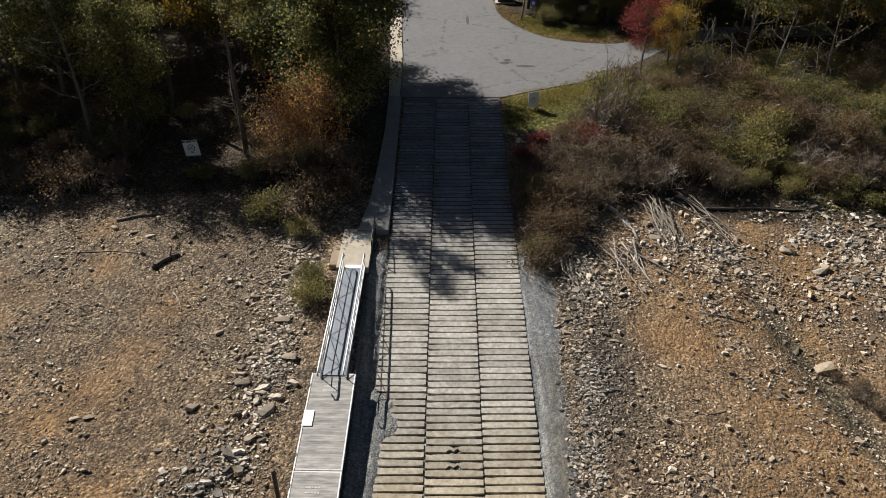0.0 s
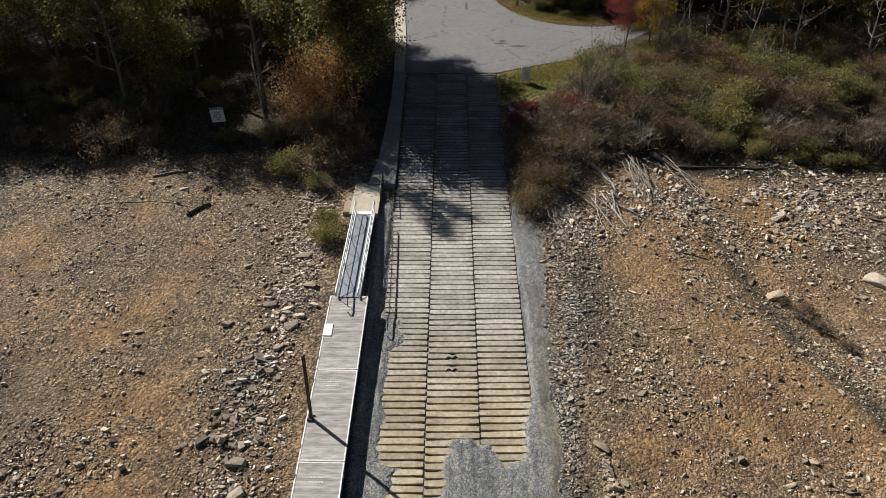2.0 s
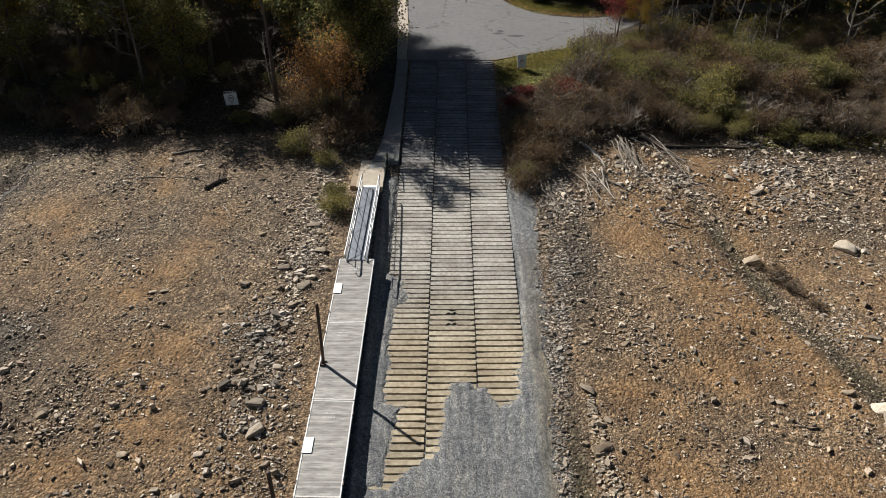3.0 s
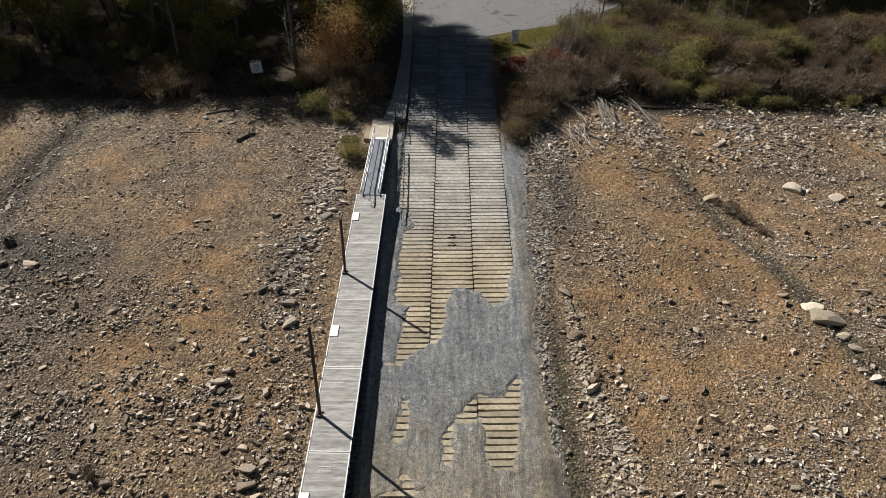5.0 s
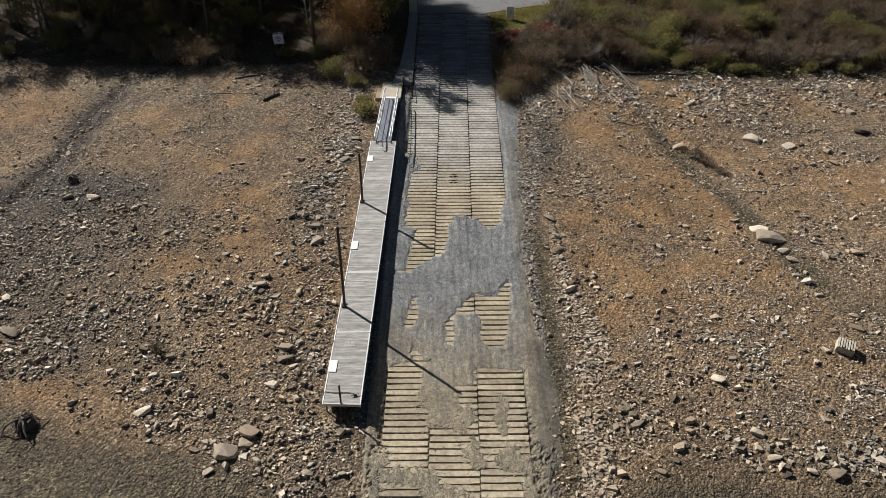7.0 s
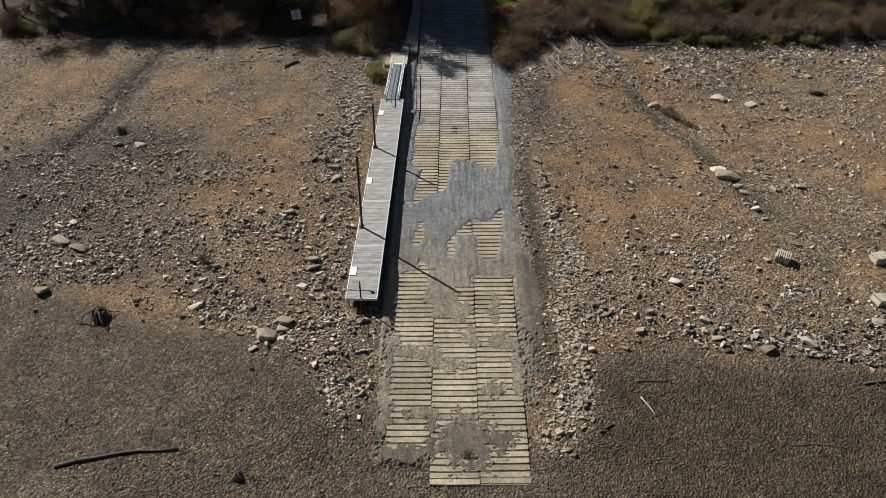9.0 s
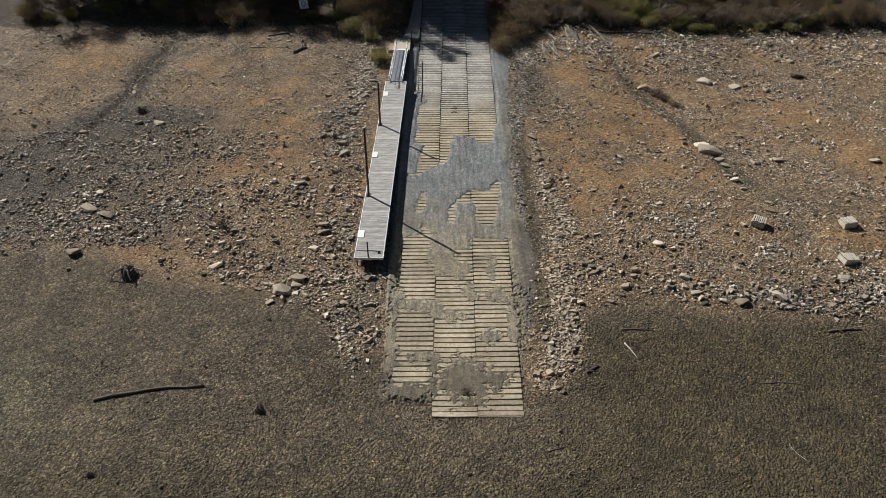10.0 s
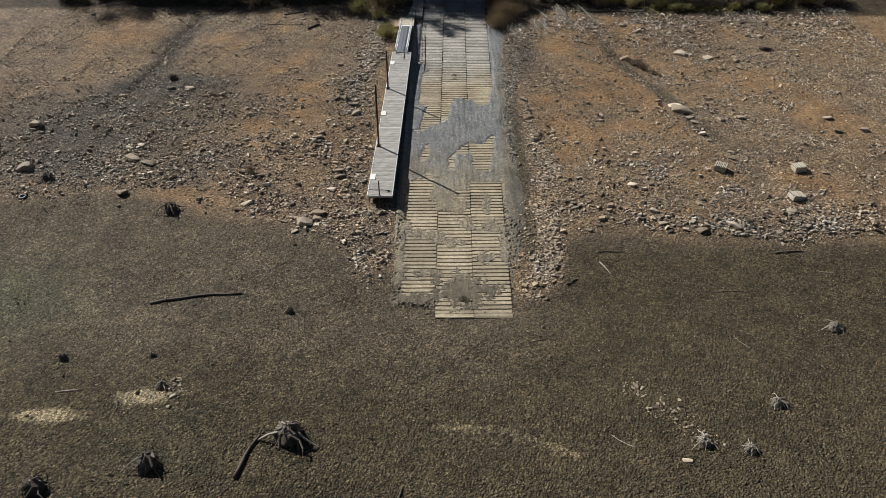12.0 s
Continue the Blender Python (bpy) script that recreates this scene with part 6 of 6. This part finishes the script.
def notice(x, y, zc, w, ht, turn, roll, label, words, leg=0.035):
    g = h(x, y)
    root = thing("sign", pose(x, y, zc, 0, roll, turn), label, "sign")
    b = Builder()
    b.box((-w / 2, -0.015, -ht / 2), (w / 2, 0.015, ht / 2), 0.006)
    panel = part("panel", b, M_WHITE, root)
    for s in (-1, 1):
        b = Builder()
        b.box((s * w * 0.36 - leg, 0.02, -(zc - g) - 0.3), (s * w * 0.36 + leg, 0.02 + 2 * leg, ht / 2), 0.008)
        part("post", b, M_BARK, root)
    if words:
        text_part(words, w * 0.185, M_INK, panel, pose(0, -0.018, ht * 0.41, 90, 0, 0), "dark capital letters")
    ring = ring_builder(w * 0.2, w * 0.245)
    ob = part("circle", ring, M_ORANGE if not words else M_INK, panel)
    for i, z in enumerate((0.07, -0.02, -0.33)):
        b = Builder()
        b.box((-w * (0.13 if i < 2 else 0.1), -0.022, z * w - 0.022 * w), (w * (0.13 if i < 2 else 0.1), -0.017, z * w + 0.022 * w))
        part("lettering_bar", b, M_INK, panel)
    return root


notice(-20.85, 55.3, 10.95, 1.3, 1.4, -4, -6, "white square notice board with black lettering", "ENTIRE BAY")
notice(8.4, 64.3, 11.75, 1.0, 1.45, 12, 0, "white notice board on two posts beside the ramp", "")


def blue_sign(x, y):
    g = h(x, y)
    root = thing("parking_sign", (x, y, g), "small blue and white sign on a post", "sign")
    b = Builder()
    b.box((-0.03, 0.02, -0.2), (0.03, 0.07, 2.2), 0.006)
    part("post", b, M_STEEL, root)
    b = Builder()
    b.box((-0.32, -0.01, 1.55), (0.32, 0.015, 2.25), 0.005)
    panel = part("panel", b, M_BLUE, root, "blue panel")
    b = Builder()
    b.box((-0.16, -0.016, 1.7), (0.16, -0.011, 2.05))
    part("mark", b, M_WHITE, panel)


blue_sign(11.0, 90.6)


def waste_container(x, y):
    g = h(x, y) + 0.05
    root = thing("waste_container", (x, y, g), "dark metal waste container beside the car park", "container")
    b = Builder()
    b.box((-0.95, -0.8, 0.1), (0.95, 0.8, 1.35), 0.06)
    part("body", b, M_BLACK, root)
    b = Builder()
    b.box((-1.0, -0.85, 1.36), (1.0, 0.85, 1.44), 0.02)
    part("lid", b, M_BLACK, root)
    b = Builder()
    b.box((-1.3, -1.1, -0.1), (1.3, 1.1, 0.08), 0.02)
    part("pad", b, M_CONCRETE, root, "concrete pad")


waste_container(8.1, 97.6)

# ---------------------------------------------------------------- logs, driftwood and stumps


def log(x0, y0, x1, y1, r, material, label, name="log", bend=0.06, seed=0, lift=0.6):
    rng = random.Random(seed + int(abs(x0 * 13 + y0 * 7)))
    n = 7
    pts, rad = [], []
    dx, dy = x1 - x0, y1 - y0
    ln = math.hypot(dx, dy)
    for i in range(n):
        u = i / (n - 1)
        o = bend * ln * math.sin(u * 3.1 + rng.uniform(-0.4, 0.4)) * rng.uniform(0.6, 1)
        x, y = x0 + dx * u - dy / ln * o, y0 + dy * u + dx / ln * o
        pts.append(Vector((x, y, h(x, y) + r * lift)))
        rad.append(r * (1 - 0.45 * u) * rng.uniform(0.88, 1.1))
    root = thing(name, (x0, y0, h(x0, y0)), label, "log" if name == "log" else "stick")
    b = Builder()
    o = Vector((x0, y0, h(x0, y0)))
    b.tube([p - o for p in pts], rad, 8)
    stem = part("stem", b, material, root, shade_smooth=True)
    for k in range(2):
        i = rng.randrange(1, n - 1)
        d = Vector((rng.uniform(-1, 1), rng.uniform(-1, 1), rng.uniform(0.2, 0.8))).normalized() * r * rng.uniform(2, 5)
        b = Builder()
        b.tube([pts[i] - o, pts[i] - o + d], [r * 0.4, r * 0.2], 6)
        part("branch_stub", b, material, stem)
    return root


log(-20.2, 41.9, -18.7, 43.3, 0.17, M_DARKWOOD, "short dark log on the shore")
log(-24.6, 47.4, -21.6, 48.0, 0.13, M_ROOT, "grey driftwood log at the wood's edge")
log(-26.5, 43.6, -20.8, 43.1, 0.045, M_ROOT, "long thin bent branch on the shore", "stick", 0.12)
log(-24.5, -14.9, -17.3, -13.4, 0.13, M_DARKWOOD, "long dark sunken log on the lake bed")
log(11.7, 50.6, 14.3, 45.1, 0.17, M_BLEACHED, "bleached driftwood trunk against the brush")
log(12.6, 49.6, 14.1, 46.4, 0.1, M_BLEACHED, "bleached driftwood trunk against the brush")
log(17.2, 37.6, 19.6, 37.2, 0.07, M_DARKWOOD, "dark stick on the shore", "stick")
log(20.5, 49.6, 28.5, 49.9, 0.12, M_DARKWOOD, "long dark log below the brush")
log(13.2, -7.2, 15.6, -7.25, 0.06, M_DARKWOOD, "dark stick on the lake bed", "stick", 0.02)
log(13.2, -8.6, 13.9, -10.2, 0.06, M_DRIFT, "pale stick on the lake bed", "stick", 0.02)
log(29.0, -7.5, 31.6, -7.3, 0.09, M_DARKWOOD, "dark stick on the lake bed", "stick", 0.04)
log(9.9, -11.5, 10.9, -10.9, 0.1, M_DARKWOOD, "dark wood chunk on the lake bed", "stick", 0.02)
log(-13.3, -32.2, -12.6, -28.6, 0.14, M_DARKWOOD, "split dark log lying beside a stump")
log(-3.3, -33.4, -3.05, -32.2, 0.09, M_DARKWOOD, "short dark stick on the lake bed", "stick", 0.02)
log(-22.9, -25.9, -22.6, -27.0, 0.06, M_DARKWOOD, "short dark stick on the lake bed", "stick", 0.02)
log(-27.5, -25.2, -25.8, -25.0, 0.06, M_DRIFT, "pale stick on the lake bed", "stick", 0.03)
log(6.3, -18.4, 7.6, -18.0, 0.045, M_DARKWOOD, "thin stick on the lake bed", "stick", 0.04)
log(22.0, -12.6, 25.6, -12.9, 0.045, M_DARKWOOD, "thin stick on the lake bed", "stick", 0.05)


def driftwood(x0, y0, x1, y1, n, spread, seed, label):
    """A raft of stranded poles and twigs, each a thing of its own."""
    rng = random.Random(seed)
    for k in range(n):
        a, b = rng.gauss(0, spread), rng.gauss(0, spread * 1.2)
        u0, u1 = rng.uniform(0, 0.25), rng.uniform(0.55, 1.05)
        px, py = x0 + (x1 - x0) * u0 + a, y0 + (y1 - y0) * u0 + a * 0.3
        qx, qy = x0 + (x1 - x0) * u1 + b, y0 + (y1 - y0) * u1 + b * 0.4
        r = rng.uniform(0.02, 0.055)
        root = thing("driftwood_pole", (px, py, h(px, py)), label, "driftwood", "stranded driftwood poles")
        p, q = Vector((0, 0, rng.uniform(0.05, 0.5))), Vector((qx - px, qy - py, h(qx, qy) - h(px, py) + rng.uniform(0.03, 0.2)))
        bow = Vector((rng.uniform(-.35, .35), rng.uniform(-.15, .15), 0))
        m, m2 = p.lerp(q, 0.35) + bow, p.lerp(q, 0.7) + bow * rng.uniform(-0.3, 1.0)
        bb = Builder()
        bb.tube([p, m, m2, q], [r, r * 0.85, r * 0.65, r * 0.35], 6)
        part("pole", bb, M_BLEACHED if rng.random() < 0.25 else M_DRIFT if rng.random() < 0.5 else M_ROOT, root)


driftwood(16.2, 50.4, 17.3, 43.0, 26, 0.55, 3, "bleached driftwood pole stranded below the brush")
driftwood(18.0, 50.8, 22.5, 45.0, 12, 1.0, 4, "thin grey branch stranded below the brush")
driftwood(12.4, 45.0, 14.6, 39.6, 16, 0.8, 5, "thin grey branch stranded on the shore")
driftwood(8.5, 43.5, 10.2, 38.0, 12, 0.7, 6, "thin pale branch stranded on the rubble")


def stump(x, y, size, seed, label, material=None):
    """A worn root crown: a low ragged dome with many thin roots that hang and sprawl."""
    rng = random.Random(seed)
    root = thing("stump", (x, y, h(x, y)), label, "stump", "stumps on the lake bed")
    b = Builder()
    k = 11
    rings = []
    for rad, z in ((0.5, -0.06), (0.5, 0.2), (0.4, 0.46), (0.16, 0.6)):
        rings.append([(rad * size * math.cos(t * 6.283 / k) * rng.uniform(.75, 1.2), rad * size * math.sin(t * 6.283 / k) * rng.uniform(.75, 1.2), size * z * rng.uniform(0.75, 1.2)) for t in range(k)])
    f = [(r * k + i, r * k + (i + 1) % k, (r + 1) * k + (i + 1) % k, (r + 1) * k + i) for r in range(3) for i in range(k)] + [tuple(3 * k + i for i in range(k))]
    b.add([p for r in rings for p in r], f)
    part("core", b, M_DARKWOOD if material is not M_DRIFT else M_ROOT, root)
    n = 24
    for i in range(n):
        a = i * 6.283 / n + rng.uniform(-.3, .3)
        far = i % 7 == 0
        reach = size * (rng.uniform(0.9, 1.35) if far else rng.uniform(0.45, 0.75))
        top = size * rng.uniform(0.35, 0.7)
        o = Vector((math.cos(a), math.sin(a), 0))
        side = Vector((-o.y, o.x, 0)) * rng.uniform(-.35, .35) * size
        bb = Builder()
        pts = [o * size * 0.08 + Vector((0, 0, top))]
        for s, z in ((0.35, 0.95), (0.6, 0.72), (0.82, 0.4), (1.0, -0.1)):
            wob = Vector((rng.uniform(-1, 1), rng.uniform(-1, 1), rng.uniform(-.6, .6))) * 0.1 * size
            pts.append(o * reach * s + side * s * s + Vector((0, 0, top * z)) + wob)
        r0 = size * rng.uniform(0.025, 0.05) * (1.3 if far else 1)
        bb.tube(pts, [r0, r0, r0 * 0.85, r0 * 0.65, r0 * 0.35], 5)
        part("root", bb, material if material and rng.random() < 0.8 else (M_ROOT if rng.random() < 0.75 else M_DRIFT), root)
    return root


stump(-10.7, -28.6, 1.75, 1, "large dark stump with bleached arching roots")
stump(-18.9, -31.5, 1.35, 2, "dark stump with a few pale roots", M_DARKWOOD)
stump(-25.0, -33.4, 1.2, 3, "dark hollow stump on the lake bed", M_DARKWOOD)
stump(-20.2, -24.6, 0.7, 4, "small dark stump with thin roots")
stump(30.0, -17.5, 0.9, 5, "bleached stump on the lake bed", M_DRIFT)
stump(22.5, -25.6, 0.8, 6, "bleached stump on the lake bed", M_DRIFT)
stump(16.5, -29.0, 0.9, 7, "pale stump with sprawling roots on the lake bed", M_DRIFT)
stump(19.2, -29.7, 0.75, 8, "bleached stump on the lake bed", M_DRIFT)
stump(-13.1, -15.3, 0.6, 9, "small dark stump on the lake bed", M_DARKWOOD)
stump(-27.2, -0.8, 1.3, 10, "dark stump at the foot of the bank", M_DARKWOOD)
stump(-22.1, -21.3, 0.4, 11, "small dark stump on the lake bed", M_DARKWOOD)
stump(-28.6, -21.6, 0.6, 12, "small dark stump on the lake bed", M_DARKWOOD)
stump(-41.5, 4.5, 1.0, 13, "dark stump among shore rubble", M_DARKWOOD)
stump(-34.9, 26.3, 0.9, 14, "dark root mass beside the gully", M_DARKWOOD)


def slat_crate(at, wide, deep, tall, label):
    """A weathered box of timber slats with gaps, tipped on the shore."""
    root = thing("slatted_crate", at, label, "crate", "stranded slatted crates")
    rng = random.Random(int(wide * 100))
    n = 7
    for k in range(n):
        x = -wide / 2 + wide * (k + 0.5) / n
        b = Builder()
        b.box((-deep / 2, -wide / n * 0.31, -0.02), (deep / 2, wide / n * 0.31, 0.02), 0.006)
        ob = part("slat", b, M_SLAT, root)
        ob.matrix_basis = pose(x, rng.uniform(-0.05, 0.05), tall, 0, rng.uniform(-1.5, 1.5), 90 + rng.uniform(-1, 1))
    for side in (-1, 1):
        for k in range(4):
            b = Builder()
            b.box((-wide / 2, -0.02, -0.065), (wide / 2, 0.02, 0.065), 0.006)
            part("slat", b, M_SLAT, root).matrix_basis = pose(0, side * (deep / 2 - 0.02), 0.1 + (tall - 0.25) * k / 3)
            b = Builder()
            b.box((-deep / 2 + 0.05, -0.02, -0.065), (deep / 2 - 0.05, 0.02, 0.065), 0.006)
            part("slat", b, M_SLAT, root).matrix_basis = pose(side * (wide / 2 - 0.02), 0, 0.1 + (tall - 0.25) * k / 3, 0, 0, 90)
        for end in (-1, 1):
            b = Builder()
            b.box((-0.05, -0.05, 0.0), (0.05, 0.05, tall - 0.03), 0.008)
            part("corner_post", b, M_DRIFT, root).matrix_basis = pose(side * (wide / 2 - 0.09), end * (deep / 2 - 0.09), 0)
    for y in (-deep * 0.25, deep * 0.25):
        b = Builder()
        b.box((-wide / 2 + 0.05, -0.05, -0.05), (wide / 2 - 0.05, 0.05, 0.05), 0.008)
        part("batten", b, M_DARKWOOD, root).matrix_basis = pose(0, y, tall - 0.08)


M_SLAT = wood_material("bleached_slats", (0.33, 0.3, 0.24), (0.6, 0.55, 0.45), (1.0, 12.0, 12.0), 0.3)
slat_crate(pose(27.7, 5.2, h(27.7, 5.2) - 0.1, 10, 6, -28), 1.15, 0.95, 0.7, "bleached slatted timber crate tipped on the stony shore")
slat_crate(pose(35.7, 5.1, h(35.7, 5.1) - 0.08, 4, -5, 8), 1.2, 0.95, 0.65, "bleached slatted timber crate standing on the shore")
slat_crate(pose(33.6, 0.2, h(33.6, 0.2) - 0.08, 6, 9, 14), 1.35, 1.0, 0.55, "bleached slatted timber crate leaning above the rubble")

BOULDERS_WEST = ((-11.7, 31.7, 0.93), (-10.5, 31.0, 0.75), (-9.5, 30.6, 0.75), (-9.9, 29.6, 1.03), (-10.4, 27.7, 0.75), (-8.7, 31.6, 0.67), (-9.3, 33.6, 1.1), (-10.3, 36.8, 0.9), (-14.6, 25.7, 0.56),
                 (-10.5, 22.2, 0.7), (-11.3, 19.4, 1.15), (-11.0, 17.4, 1.2), (-13.9, 15.9, 0.63), (-18.2, 15.9, 0.65), (-24.0, 18.6, 0.63), (-15.7, 13.7, 0.62), (-13.3, 13.6, 0.54), (-14.1, 35.8, 0.54),
                 (-20.6, 29.2, 0.5), (-19.8, 29.2, 0.55), (-19.3, 21.6, 0.55), (-11.1, 44.2, 0.8), (-14.7, 12.3, 1.14), (-14.4, 13.2, 0.83), (-11.6, 6.0, 1.05), (-11.4, 4.9, 1.05), (-12.1, 7.4, 0.6),
                 (-10.7, 6.5, 0.6), (-10.7, 4.2, 0.62), (-19.5, 5.0, 0.77), (-24.6, 11.4, 0.72))
BOULDERS_LOW = ((-32.0, 7.3, 1.4), (-33.9, 10.9, 1.0), (-20.0, 0.4, 1.2), (-20.3, 3.4, 0.68), (-19.7, 2.7, 0.5), (-12.7, -1.2, 1.6), (-12.7, -2.1, 1.1), (-13.8, -2.8, 1.75), (-14.6, -4.1, 0.75), (-12.0, 2.6, 0.8),
                (-11.8, -3.3, 0.6), (-10.2, -3.1, 0.52), (-8.5, -4.2, 0.73), (-6.5, -4.1, 0.58), (-32.0, 23.6, 1.15), (-34.3, 23.6, 0.86), (-28.8, 21.9, 0.77), (-23.9, 18.8, 0.72), (-47.3, 15.2, 2.0),
                (-44.7, 6.5, 1.9), (-34.0, 8.3, 1.5), (-33.0, 2.1, 1.4), (-24.4, 46.4, 0.6), (-22.8, 45.9, 0.55), (-21.4, 45.4, 0.6), (-19.7, 45.3, 0.5), (15.0, -30.5, 0.6), (-19.2, -25.6, 0.5))
BOULDERS_EAST = ((23.4, 33.7, 1.22), (26.9, 42.9, 1.35), (25.2, 45.0, 0.96), (31.4, 35.4, 1.7), (34.5, 33.7, 1.7), (43.3, 36.7, 1.8), (38.1, 32.8, 1.2), (37.7, 30.5, 1.1), (27.1, 17.8, 2.3), (26.4, 19.1, 1.4),
                 (27.5, 16.2, 1.25), (24.8, 20.3, 0.74), (30.9, 20.9, 0.82), (27.8, 15.0, 1.0), (33.2, 15.7, 1.06), (44.0, 41.0, 1.08), (28.8, 25.3, 0.8), (27.7, 12.2, 1.0), (27.3, 12.9, 0.7), (28.1, 10.6, 0.68),
                 (19.6, 8.4, 0.62), (18.2, 2.7, 0.95), (20.3, 6.0, 0.7), (19.7, 4.4, 0.6), (29.9, 8.6, 0.67), (29.5, 7.2, 0.95), (27.6, 6.9, 0.6))
BOULDERS_SHORE = ((12.0, 0.0, 0.7), (11.5, 0.4, 0.8), (12.2, -0.8, 0.9), (19.5, -1.6, 0.9), (22.0, -4.2, 0.8), (23.4, -4.3, 1.15), (26.6, -3.9, 1.2), (20.0, -3.2, 0.87), (12.9, -4.1, 0.67), (11.5, 13.1, 0.45),
                  (11.5, 11.9, 0.54), (13.9, 10.9, 0.62), (15.5, 4.9, 0.59), (42.9, 15.5, 1.2), (42.8, 12.3, 1.2), (45.8, 12.7, 1.1), (32.4, -2.0, 1.0), (8.8, 20.4, 0.9), (9.1, 16.3, 1.0), (15.5, 45.4, 0.9), (20.8, 42.5, 0.8))
for i, (x, y, s) in enumerate(BOULDERS_WEST + BOULDERS_LOW + BOULDERS_EAST + BOULDERS_SHORE):
    rock(x, y, s, i)
rng = random.Random(9)
for i in range(150):
    x, y = rng.uniform(-50, 50), rng.uniform(-3, 47)
    if abs(x - 0.5) < 9.5 or y < float(shore(x)) + 0.5 or x < -14 and y > 14 and i % 4:
        continue
    rock(x, y, rng.uniform(0.3, 0.55), 100 + i, "broken brown stone lying on the shore")


def tyre(x, y):
    root = thing("tyre", pose(x, y, h(x, y) + 0.08, 12, 0, 0), "old black tyre half sunk in the shore mud", "tyre")
    b = Builder()
    n, k = 20, 8
    for i in range(n):
        a = 2 * math.pi * i / n
        for j in range(k):
            t = 2 * math.pi * j / k
            r = 0.3 + 0.11 * math.cos(t)
            b.v.append((r * math.cos(a), r * math.sin(a), 0.1 * math.sin(t)))
    b.f = [(i * k + j, ((i + 1) % n) * k + j, ((i + 1) % n) * k + (j + 1) % k, i * k + (j + 1) % k) for i in range(n) for j in range(k)]
    part("tread", b, M_BLACK, root, shade_smooth=True)


tyre(-42.6, 1.3)
rng = random.Random(19)
for i in range(34):
    x, y = rng.uniform(-45, 45), rng.uniform(-30, 46)
    if abs(x - 0.5) < 10:
        continue
    a, ln = rng.uniform(0, 6.28), rng.uniform(0.8, 2.4)
    log(x, y, x + ln * math.cos(a), y + ln * math.sin(a), rng.uniform(0.02, 0.04), M_DRIFT if i % 2 else M_DARKWOOD, "thin dry stick lying on the shore", "stick", 0.08)
